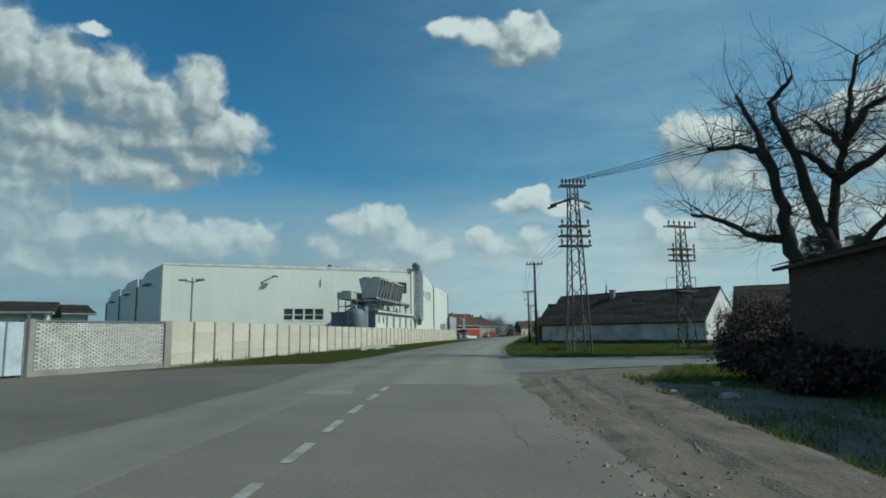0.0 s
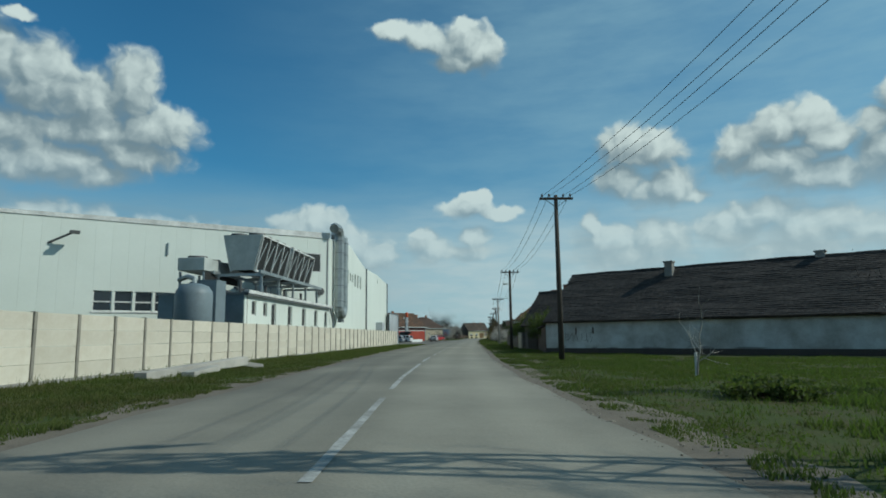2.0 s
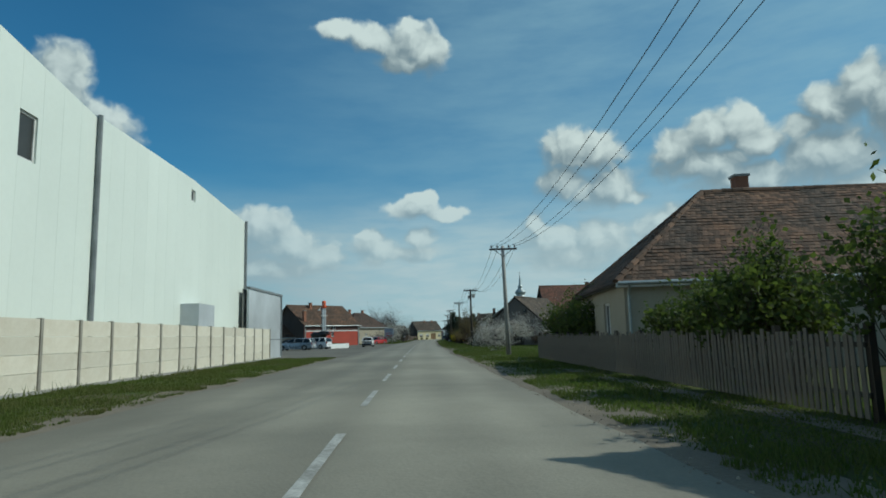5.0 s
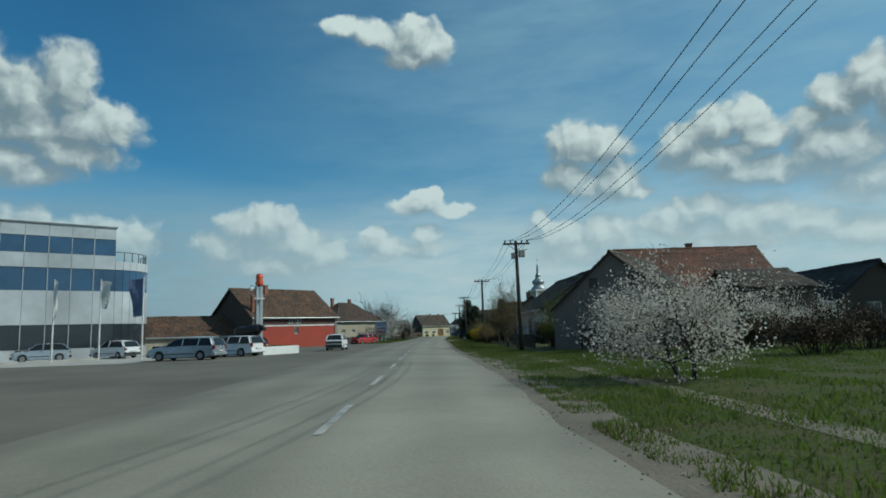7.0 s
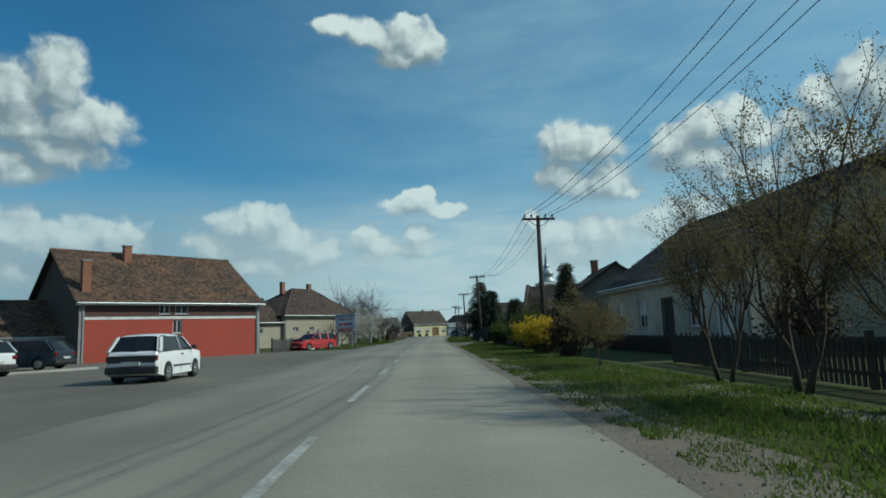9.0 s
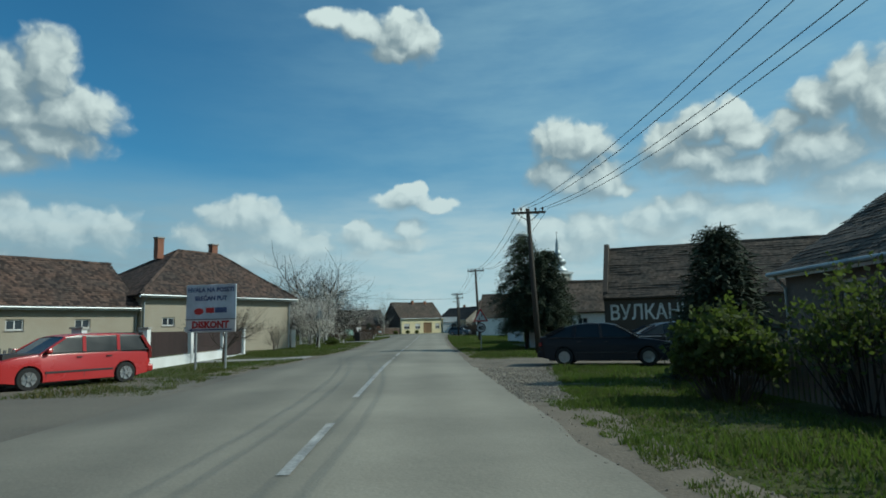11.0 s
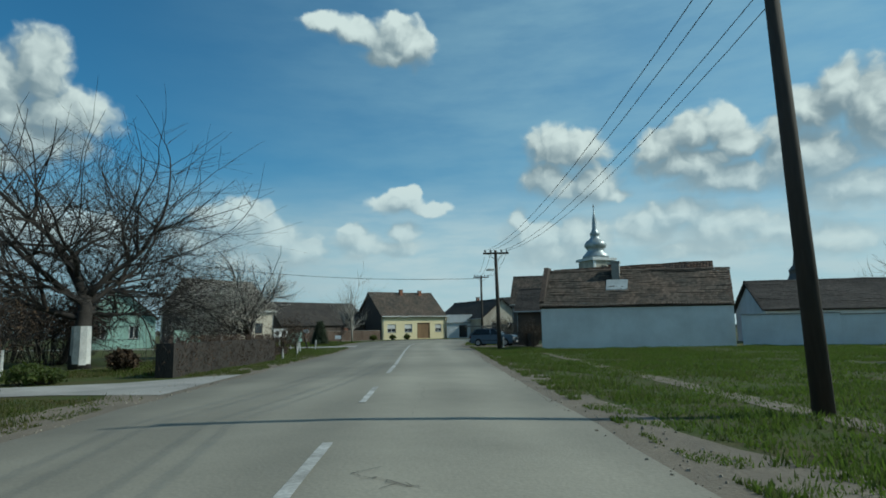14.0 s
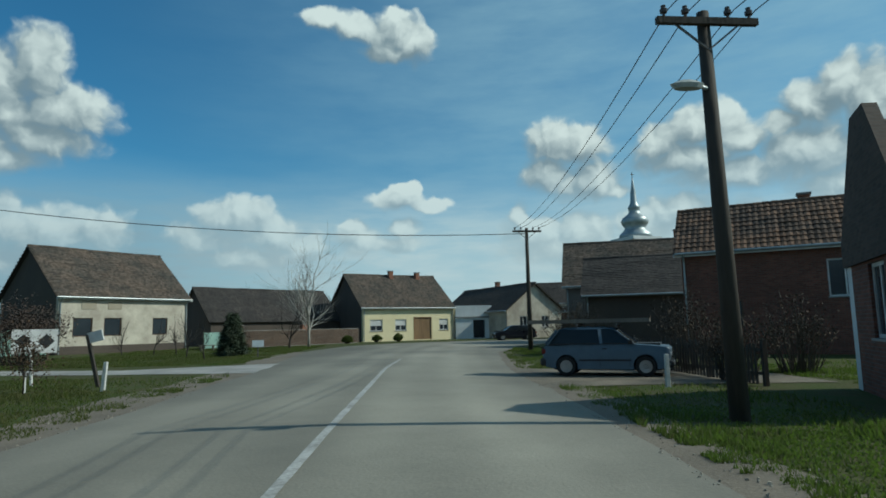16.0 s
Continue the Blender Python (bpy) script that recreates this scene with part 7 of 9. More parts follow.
# ---- trees and shrubs ----
def grow(wood, twigs, tips, p, d, length, r, level, rnd, opt):
    """One limb and, from it, its own limbs."""
    n = 5 if level < 2 else 3
    pts, rad, q, v = [p], [r], p, d
    end = r * opt["taper"]
    for k in range(n):
        wob = Vector((rnd.uniform(-1, 1), rnd.uniform(-1, 1), rnd.uniform(-1, 1))) * opt["wobble"]
        v = (v + wob + Vector((0, 0, opt["rise"] * (0.3 + level * 0.25)))).normalized()
        q = q + v * length / n
        pts.append(q)
        rad.append(r + (end - r) * (k + 1) / n)
    (wood if level < opt["split"] else twigs).tube(pts, rad, (9, 7, 5, 3, 3, 3)[min(level, 5)], cap=level < 2)
    if level >= opt["levels"]:
        tips += [(pts[-1], v), (pts[-2], v), (pts[1], v)]
        return
    for k in range(opt["kids"][min(level, len(opt["kids"]) - 1)]):
        t = rnd.uniform(opt["from"] if level == 0 else 0.25, 1.0)
        i = min(n - 1, int(t * n))
        at = pts[i].lerp(pts[i + 1], t * n - i)
        rr = rad[i] * rnd.uniform(0.45, 0.7)
        side = v.cross(Vector((rnd.uniform(-1, 1), rnd.uniform(-1, 1), rnd.uniform(-1, 1)))).normalized()
        a = radians(rnd.uniform(*opt["angle"]))
        dd = (v * math.cos(a) + side * math.sin(a)).normalized()
        grow(wood, twigs, tips, at, dd, length * rnd.uniform(*opt["shrink"]), rr, level + 1, rnd, opt)
    dd = (v + Vector((rnd.uniform(-0.3, 0.3), rnd.uniform(-0.3, 0.3), 0.1))).normalized()
    grow(wood, twigs, tips, pts[-1], dd, length * opt["shrink"][1], rad[-1], level + 1, rnd, opt)


def flakes(tips, rnd, per, size, spread, flat=False):
    """Many small leaf or petal faces round the twig tips."""
    g = Geo()
    for p, v in tips:
        for _ in range(per):
            c = p + Vector((rnd.gauss(0, spread), rnd.gauss(0, spread), rnd.gauss(0, spread * 0.8)))
            a = Vector((rnd.uniform(-1, 1), rnd.uniform(-1, 1), rnd.uniform(-1, 1))).normalized()
            b = a.cross(Vector((rnd.uniform(-1, 1), rnd.uniform(-1, 1), rnd.uniform(-1, 1)))).normalized()
            s = size * rnd.uniform(0.6, 1.4)
            g.add([c - a * s, c + b * s * 0.7, c + a * s, c - b * s * 0.7], [(0, 1, 2, 3)])
    return g


def tree(label, x, y, h, seed, bark="bark", crown=None, per=8, size=0.05, spread=0.18, levels=4, kids=(5, 4, 3, 3), trunk_r=None, trunk_len=None, angle=(28, 62),
         shrink=(0.55, 0.78), wobble=0.16, rise=0.05, frm=0.45, lime=0.0, stems=1, name="tree", category="tree", taper=0.55, split=3, lean=0.0, wide=1.0):
    rnd = random.Random(seed)
    t = thing(name, label, category, (x, y, -0.02))
    opt = {"levels": levels, "kids": kids, "angle": angle, "shrink": shrink, "wobble": wobble, "rise": rise, "from": frm, "taper": taper, "split": split}
    wood, twigs, tips = Geo(), Geo(), []
    first = trunk_len or h * 0.38
    for s in range(stems):
        a = 2 * math.pi * s / max(1, stems) + seed
        d = Vector((lean + (0.22 * math.cos(a) if stems > 1 else rnd.uniform(-0.06, 0.06)), 0.22 * math.sin(a) if stems > 1 else rnd.uniform(-0.06, 0.06), 1)).normalized()
        grow(wood, twigs, tips, Vector((0.12 * math.cos(a), 0.12 * math.sin(a), 0)) if stems > 1 else Vector(), d, first, (trunk_r or h * 0.022) / (1 if stems == 1 else 1.7), 0, rnd, opt)
    top = max(p.z for p, _ in tips)
    k = h / top
    for g in (wood, twigs):
        g.v = [(vx * (0.5 + 0.5 * k) * wide, vy * (0.5 + 0.5 * k) * wide, vz * k) for vx, vy, vz in g.v]
    tips = [(Vector((p.x * (0.5 + 0.5 * k) * wide, p.y * (0.5 + 0.5 * k) * wide, p.z * k)), v) for p, v in tips]
    part("trunk", wood, M[bark], t, smooth=True)
    if twigs.v:
        part("twigwork", twigs, M[bark], t, kind="stuff")
    if crown:
        part("crown", flakes(tips, rnd, per, size, spread), M[crown], t)
    if lime:
        r = (trunk_r or h * 0.022) * 1.12
        part("limewash", Geo().tube([(0, 0, 0), (opt["wobble"] * 0, 0, lime)], [r, r * 0.93], 9), M["limewash"], t, "white limewash on the lower trunk")
    return t


def conifer(label, x, y, h, width, seed, mat="needle", base=0.05, full=1.0, tuck=0.0):
    """A dense spruce: whorls of drooping boughs carrying needle sprays."""
    rnd = random.Random(seed)
    t = thing("conifer", label, "tree", (x, y, -0.02))
    part("trunk", Geo().tube([(0, 0, 0), (0.05, 0, h * 0.5), (0, 0.03, h * 0.98)], [h * 0.022, h * 0.014, 0.01], 9), M["bark_dark"], t, smooth=True)
    boughs, needles = Geo(), Geo()
    z = h * base
    while z < h * 0.97:
        k = min(1.0, (1 - z / h) / (1 - base)) ** full
        n = 9 if k > 0.3 else 6
        for i in range(n):
            a = 2 * math.pi * (i + rnd.random()) / n
            ln = width * (0.25 + 0.95 * k) * rnd.uniform(0.55, 1.18) * (0.8 if z < h * 0.12 else 1) * (1 - tuck * max(0.0, 1 - z / (h * 0.5)))
            d = Vector((math.cos(a), math.sin(a), 0))
            pts = [Vector((0, 0, z)) + d * ln * s + Vector((0, 0, ln * (0.18 * s - 0.42 * s * s))) for s in (0, 0.35, 0.7, 1.0)]
            boughs.tube(pts, [0.03 * k + 0.01, 0.02 * k + 0.008, 0.01, 0.004], 3, cap=False)
            for s in range(int((70 + 150 * k) * (1.25 if width > 1.8 else 0.8))):
                u = rnd.uniform(0.12, 1.05)
                j = min(2, int(u * 3))
                p = pts[j].lerp(pts[j + 1], min(1.2, u * 3 - j)) + Vector((rnd.gauss(0, 0.09), rnd.gauss(0, 0.09), rnd.gauss(-0.03, 0.09)))
                side = (d + Vector((rnd.uniform(-1, 1), rnd.uniform(-1, 1), rnd.uniform(-0.9, 0.3)))).normalized()
                w = side.cross(Vector((rnd.uniform(-1, 1), rnd.uniform(-1, 1), 1))).normalized() * 0.022
                ll = rnd.uniform(0.09, 0.19)
                needles.add([p - w, p + w, p + side * ll + w * 0.3, p + side * ll - w * 0.3], [(0, 1, 2, 3)])
        z += h * 0.026 * (0.8 + 0.5 * rnd.random())
    part("bough_frame", boughs, M["bark_dark"], t)
    part("crown", needles, M[mat], t)
    return t


def shrub(label, x, y, h, w, seed, mat="leaf", per=5, size=0.05, count=70, bark="bark", name="shrub"):
    """A bush of many thin stems, thinly leaved."""
    rnd = random.Random(seed)
    t = thing(name, label, "shrub", (x, y, -0.02))
    stems, tips = Geo(), []
    for _ in range(count):
        a, s = rnd.uniform(0, 6.28), rnd.random() ** 0.6
        foot = Vector((math.cos(a), math.sin(a), 0)) * w * 0.22 * s
        end = Vector((math.cos(a) * w * 0.5 * s, math.sin(a) * w * 0.5 * s, h * rnd.uniform(0.55, 1.05) * (1.05 - 0.35 * s)))
        mid = foot.lerp(end, 0.5) + Vector((rnd.gauss(0, 0.1), rnd.gauss(0, 0.1), 0.06 * h))
        stems.tube([foot, mid, end], [0.016, 0.010, 0.004], 3, cap=False)
        for _ in range(5):
            q = mid.lerp(end, rnd.random())
            e = q + Vector((rnd.gauss(0, 0.16) * w * 0.35, rnd.gauss(0, 0.16) * w * 0.35, rnd.uniform(-0.02, 0.16) * h))
            stems.tube([q, e], [0.007, 0.003], 3, cap=False)
            tips += [(e, None), (q.lerp(e, 0.5), None)]
        tips.append((end, None))
    part("brushwood", stems, M[bark], t)
    if per:
        part("foliage", flakes(tips, rnd, per, size, 0.09 * max(0.8, w * 0.5)), M[mat], t)
    return t


def old_trees():
    """Two lopped giants: thick crooked limbs, cut short, with thin regrowth. Limbs in metres across the view and up."""
    across, deep = Vector((0.873, -0.487, 0)), Vector((0.487, 0.873, 0))
    first = (((0.3, 0), (0, 4.8), (-0.3, 6.4), (-0.4, 8.5), (-0.9, 10.6), (-1.3, 11.9), (-2.1, 14.0)), ((-0.3, 5.9), (-1.3, 6.0), (-2.4, 6.6), (-3.6, 7.4), (-5.0, 7.8)),
             ((-0.6, 9.3), (-1.2, 10.7), (-2.4, 11.1), (-3.8, 11.3)))
    second = (((1.8, 0), (1.7, 5.3), (1.2, 6.6), (0.65, 9.3), (0, 11.4), (-0.5, 13.2), (0.65, 14.4)), ((1.7, 5.6), (2.1, 8.5), (2.6, 10.3), (3.0, 12.4), (3.5, 14.8)),
              ((2.1, 8.7), (1.3, 9.8), (0.0, 10.8)), ((2.6, 10.1), (2.0, 11.1), (1.4, 11.8)), ((2.75, 10.6), (3.7, 12.0), (5.1, 12.7)), ((2.2, 8.5), (3.9, 9.5), (5.0, 10.3), (6.0, 10.9)),
              ((1.9, 4.4), (2.9, 5.3), (4.2, 6.6), (5.3, 7.7), (6.2, 8.4)))
    opt = {"levels": 4, "kids": (3, 3, 3, 3), "angle": (25, 65), "shrink": (0.55, 0.8), "wobble": 0.2, "rise": 0.05, "from": 0.2, "taper": 0.5, "split": 0}
    for n, limbs in enumerate((first, second)):
        rnd = random.Random(400 + n)
        t = thing("tree", "huge old lopped bare tree with thick broken limbs", "tree", (19.0, 37.0, -0.02))
        wood, twigs, tips = Geo(), Geo(), []
        for i, limb in enumerate(limbs):
            y = 0.0 if i == 0 else rnd.uniform(-0.9, 0.9)
            pts = [across * x + Vector((0, 0, z)) + deep * y * (k / max(1, len(limb) - 1)) for k, (x, z) in enumerate(limb)]
            fine = []
            for a, b in zip(pts, pts[1:]):
                for s in range(4):
                    fine.append(a.lerp(b, s / 4) + Vector((rnd.gauss(0, 0.05), rnd.gauss(0, 0.05), rnd.gauss(0, 0.04))))
            fine.append(pts[-1])
            r0, r1 = (0.52, 0.10) if i == 0 else (0.27, 0.09)
            wood.tube(fine, [(r0 + (r1 - r0) * (k / (len(fine) - 1)) ** 0.7) * rnd.uniform(0.93, 1.08) for k in range(len(fine))], 9)
            for k in range(len(fine)):
                for _ in range(2 if fine[k].z > 5.5 else 0):
                    d = Vector((rnd.uniform(-1, 1), rnd.uniform(-1, 1), rnd.uniform(-0.15, 0.9))).normalized()
                    grow(wood, twigs, tips, fine[k], d, rnd.uniform(0.6, 1.9), rnd.uniform(0.02, 0.045), 2, rnd, opt)
        part("trunk", wood, M["bark_dark"], t, smooth=True)
        part("twigwork", twigs, M["bark_dark"], t)


def build_trees():
    # junction: two old lopped giants over dark scrub
    old_trees()
    for k, (x, y, h, w) in enumerate(((19.5, 46, 2.8, 4.5), (23, 47, 2.6, 4.0), (26.5, 55, 3.2, 4.0), (15.5, 34.5, 1.4, 3.0), (30, 60, 3.2, 4.5), (15.2, 23.4, 1.0, 2.8), (12.0, 20.2, 1.1, 2.6), (17.4, 25.2, 1.9, 3.4), (11.6, 16.5, 0.9, 2.4), (22.0, 52.0, 3.6, 5.0), (27.0, 48.0, 3.8, 5.0), (31.5, 52.0, 4.2, 5.5), (36.0, 57.0, 4.6, 6.0), (20.5, 40.0, 2.2, 4.0))):
        shrub("dark leafless scrub under the old trees", x, y, h, w, 200 + k, "hedge", per=4, size=0.06, count=100, bark="bark_dark")
    for k, (x, y, h) in enumerate(((24.2, 66.0, 5.4), (26.6, 65.0, 4.6), (29.2, 66.2, 5.2), (31.6, 64.6, 5.0), (34.5, 66.0, 5.6), (23.2, 70.5, 5.8))):
        tree("dense bare tree beside the farmhouse gable", x, y, h, 420 + k, "bark_dark", "leaf_brown", per=2, size=0.035, spread=0.16, levels=4, kids=(6, 4, 3, 3), frm=0.25, trunk_len=1.4, angle=(24, 58))
    conifer("tall dark spruce behind the farmyard", 25.2, 50.2, 8.0, 2.4, 430, base=0.12)
    conifer("tall dark spruce behind the farmyard", 29.4, 53.0, 8.6, 2.6, 431, base=0.12)
    tree("pale bare sapling in the grass", 8.0, 53.8, 2.6, 12, "bark_pale", levels=3, kids=(4, 3, 2), trunk_r=0.04, wobble=0.22, angle=(30, 75), lime=0.7)
    tree("bare young tree beside the farmhouse", 22.5, 60.5, 4.2, 13, "bark", levels=4, kids=(4, 3, 3, 2))
    shrub("low tuft of fresh weeds on the verge", 7.3, 47.4, 0.32, 1.9, 15, "leaf", per=6, count=50, size=0.04)
    for k, (x, y, h, w) in enumerate(((7.0, 88.6, 3.3, 3.4), (7.2, 84.2, 3.0, 3.0), (6.5, 96.0, 3.4, 3.6), (6.0, 100.5, 3.0, 3.0), (6.4, 104.5, 2.4, 2.6), (6.4, 115, 3.0, 3.4), (6.8, 121, 3.2, 3.0))):
        shrub("greening roadside bush before the farm roofs", x, y, h, w, 220 + k, "leaf", per=5, size=0.06, count=110)
    # blossom by the grey gable
    for k, (x, y, h, w) in enumerate(((4.9, 139.8, 3.2, 1.55), (8.6, 157.4, 4.2, 1.25), (12.2, 156.0, 4.0, 1.3), (15.8, 155.0, 3.7, 1.2))):
        tree("plum tree in white blossom", x, y, h, 21 + k, "bark_dark", "blossom", per=2, size=0.034, spread=0.10, levels=4, kids=(5, 4, 4, 3), frm=0.3, angle=(35, 70), trunk_len=0.34 * h, stems=2, trunk_r=0.07, wide=w)
    tree("bare fruit tree with first white buds", 7.6, 127.8, 4.2, 23, "bark_dark", "blossom", per=2, size=0.017, spread=0.12, levels=4, kids=(5, 3, 3, 2), frm=0.4)
    tree("bare fruit tree behind a wire fence", 10.4, 131, 4.0, 24, "bark_dark", "blossom", per=2, size=0.017, spread=0.12, levels=4, kids=(5, 3, 3, 2), frm=0.4)
    for k, (x, y, h) in enumerate(((4.5, 172.6, 5.6), (4.35, 174.9, 4.7), (5.0, 170.2, 4.6), (3.6, 181.2, 2.6))):
        tree("slender budding street tree with several stems", x, y, h, 30 + k, "bark", "bud", per=5, size=0.02, spread=0.07, levels=4, kids=(4, 3, 3, 3), stems=2, angle=(14, 38), frm=0.25, trunk_len=1.9)
    for k, (x, y, h, w) in enumerate(((7.6, 169.8, 2.0, 2.2), (8.3, 178.8, 2.2, 2.2), (5.0, 200.5, 2.6, 2.6), (6.0, 204, 3.4, 3.0), (5.2, 208.5, 2.2, 2.4), (4.2, 187.8, 1.9, 1.8))):
        shrub("dense brown garden shrub", x, y, h, w, 240 + k, "leaf_brown" if k % 2 else "leaf", per=3, count=95, bark="bark_dark")
    tree("gnarled garden tree just coming into leaf", 7.4, 167.8, 4.6, 38, "bark_dark", "leaf", per=3, size=0.03, spread=0.12, levels=4, kids=(5, 4, 3, 3), frm=0.35, angle=(35, 70), trunk_len=1.5, trunk_r=0.11)
    shrub("forsythia bush in yellow flower", 3.9, 191.5, 1.7, 2.2, 260, "blossom_yellow", per=7, count=80, size=0.05)
    shrub("forsythia bush in yellow flower", 4.4, 199.0, 1.8, 2.0, 261, "blossom_yellow", per=6, count=70, size=0.05)
    shrub("fresh green bush at the verge", 4.0, 210.5, 1.7, 1.9, 262, "leaf", per=7, count=80, size=0.06)
    conifer("small dark spruce in a front garden", 7.2, 201.0, 5.2, 1.2, 263)
    conifer("small dark spruce in a front garden", 5.8, 214.2, 3.8, 1.3, 264)
    conifer("broad dark spruce standing before the white gate wall", 4.9, 236.5, 7.0, 2.5, 266, base=0.2, full=1.25, tuck=0.85)
    conifer("dark spruce crowding the bigger one", 6.05, 235.7, 6.0, 1.95, 267, base=0.22, full=1.1, tuck=0.6)
    # left: orchard, blossom, walnut
    tree("fruit tree behind the billboard, nearly bare", -10.6, 229.2, 3.6, 41, "bark", levels=4, kids=(5, 3, 3, 2), frm=0.4, angle=(40, 75), trunk_len=1.3)
    tree("bare dark fruit tree behind the wine red fence", -12.9, 238.3, 4.1, 43, "bark_dark", "leaf_brown", per=1, size=0.02, levels=4, kids=(6, 4, 4, 3), frm=0.4, angle=(40, 75), trunk_len=1.7, trunk_r=0.09, wide=1.4)
    tree("bare shrubby tree against the beige wall", -11.6, 244.0, 2.6, 42, "bark", levels=4, kids=(5, 3, 3, 2), frm=0.1, stems=3, trunk_len=0.8, trunk_r=0.05)
    for k, (x, y, h, per) in enumerate(((-9.8, 251.0, 5.2, 6), (-12.6, 254.5, 6.8, 5), (-11.6, 257.6, 6.0, 5), (-13.6, 264.0, 6.4, 3), (-12.2, 262.9, 4.4, 1), (-10.5, 260.7, 3.6, 2))):
        tree("blossoming cherry tree with a limewashed trunk", x, y, h, 50 + k, "bark_dark", "blossom", per=per, size=0.036, spread=0.13, levels=4, kids=(5, 4, 3, 3), frm=0.35, angle=(34, 70), trunk_len=1.7, trunk_r=0.085, lime=1.2)
    tree("big spreading bare walnut tree with a limewashed trunk", -14.3, 278.4, 12.3, 60, "bark_dark", levels=5, kids=(6, 5, 4, 4, 3), trunk_r=0.34, trunk_len=3.4, frm=0.6, angle=(38, 66), shrink=(0.66, 0.88), lime=1.7, wobble=0.17, rise=0.03, split=4, wide=1.3)
    tree("round-headed cherry tree just coming into bud", -10.75, 289.8, 7.4, 67, "bark_dark", "blossom", per=3, size=0.026, levels=5, kids=(6, 5, 4, 3, 3), trunk_r=0.16, trunk_len=2.0, frm=0.5, angle=(32, 62), lime=1.0, wide=1.45)
    for k, (x, y, h, w) in enumerate(((-17.5, 262.0, 4.4, 5.0), (-19.0, 268.5, 4.6, 5.5), (-21.5, 276.0, 4.2, 5.0), (-18.0, 283.0, 3.6, 4.5), (-22.0, 285.5, 4.4, 5.0), (-23.5, 296.0, 4.2, 5.0), (-18.5, 307.5, 2.8, 4.0), (-20.0, 316.0, 3.4, 4.5), (-16.0, 255.5, 3.8, 4.5))):
        shrub("dense brown leafless garden thicket", x, y, h, w, 310 + k, "hedge", per=4, size=0.05, count=110, bark="bark_dark")
    for k, (x, y, h, w) in enumerate(((-10.8, 265.5, 0.6, 1.4), (-12.8, 268.0, 0.7, 1.6), (-9.6, 258.5, 0.5, 1.3), (-11.5, 270.5, 0.5, 1.5), (-15.5, 269.5, 0.9, 2.0))):
        shrub("low green garden plants in the orchard grass", x, y, h, w, 330 + k, "leaf", per=7, count=45, size=0.045)
    for k, (x, y, h, w) in enumerate(((13.0, 148.0, 1.5, 3.2), (17.0, 151.0, 1.7, 3.6), (21.5, 152.0, 1.8, 4.0), (14.0, 155.0, 1.8, 3.5), (26.0, 155.0, 2.0, 4.0), (11.0, 152.5, 1.3, 2.6))):
        shrub("low dark garden scrub behind the blossom", x, y, h, w, 350 + k, "leaf_brown", per=4, count=80, bark="bark_dark")
    for k, (x, y, h, w) in enumerate(((25.5, 74.0, 3.2, 4.5), (29.0, 71.0, 3.0, 4.5), (33.5, 76.0, 3.6, 5.0), (38.0, 70.0, 3.4, 5.0))):
        shrub("dark leafless scrub behind the farmyard wall", x, y, h, w, 340 + k, "leaf_brown", per=3, count=90, bark="bark_dark")
    tree("bare garden tree with fine twigs", -20.0, 273.0, 8.5, 61, "bark", levels=4, kids=(5, 4, 4, 3), frm=0.4)
    tree("bare garden tree with fine twigs", -19.0, 286.0, 7.0, 62, "bark_dark", levels=4, kids=(5, 4, 4, 3), frm=0.4)
    for k, (x, y, h) in enumerate(((-12.8, 294.6, 4.8), (-14.1, 273.3, 3.8), (-11.2, 263.9, 2.8), (-9.2, 263.9, 2.2), (-10.3, 300.3, 1.9), (-7.7, 284.8, 2.4), (-8.0, 290.4, 2.8), (-16.5, 304.0, 5.6), (-18.5, 300.0, 5.0))):
        tree("bare fruit tree with a limewashed trunk", x, y, h, 70 + k, "bark_dark", "leaf_brown", per=1, size=0.03, levels=4, kids=(5, 4, 3, 2), frm=0.35, angle=(30, 66), trunk_len=h * 0.3, lime=min(1.2, h * 0.24), trunk_r=h * 0.016)
    for k, (x, y, h) in enumerate(((-17.5, 326.0, 2.8), (-15.3, 324.0, 2.6), (-13.6, 321.0, 2.8), (-11.6, 318.0, 2.4), (-13.0, 331.5, 3.0), (-20.0, 327.0, 2.6))):
        tree("thin bare young tree before the cream house", x, y, h, 80 + k, "bark_dark", levels=3, kids=(5, 3, 3), frm=0.3, trunk_r=0.045, angle=(20, 50))
    tree("tall bare birch with a pale trunk", -9.2, 337.0, 11.0, 90, "bark_pale", levels=4, kids=(7, 4, 3, 3), frm=0.3, angle=(18, 42), trunk_len=6.0, trunk_r=0.15)
    tree("bare tree beside the birch", -10.6, 336.0, 4.6, 91, "bark_dark", levels=4, kids=(4, 3, 3, 2), frm=0.4)
    conifer("small dark garden conifer", -11.3, 322.0, 2.6, 0.8, 92)
    for k, (x, y) in enumerate(((-7.0, 346.8), (-4.2, 349.2), (-2.0, 350.2))):
        shrub("clipped evergreen bush at the yellow house", x, y, 0.8, 0.9, 95 + k, "leaf", per=9, count=60, size=0.04)
    for k, (x, y, h, w) in enumerate(((8.4, 303.0, 2.6, 2.6), (10.4, 301.0, 2.2, 2.4), (7.4, 313.5, 2.8, 3.2), (8.5, 317, 2.6, 3.0), (7.6, 299.0, 1.8, 1.8))):
        shrub("twiggy reddish-brown garden shrub", x, y, h, w, 270 + k, "leaf_brown", per=1, size=0.03, count=85, bark="bark")
    # orchard backdrop and far trees
    for k in range(9):
        tree("bare tree behind the gardens", -24 - 3.1 * (k % 4) - k, 258 + 6.0 * k, 6.5 + (k % 3), 100 + k, "bark", levels=4, kids=(5, 3, 3, 2), frm=0.35)
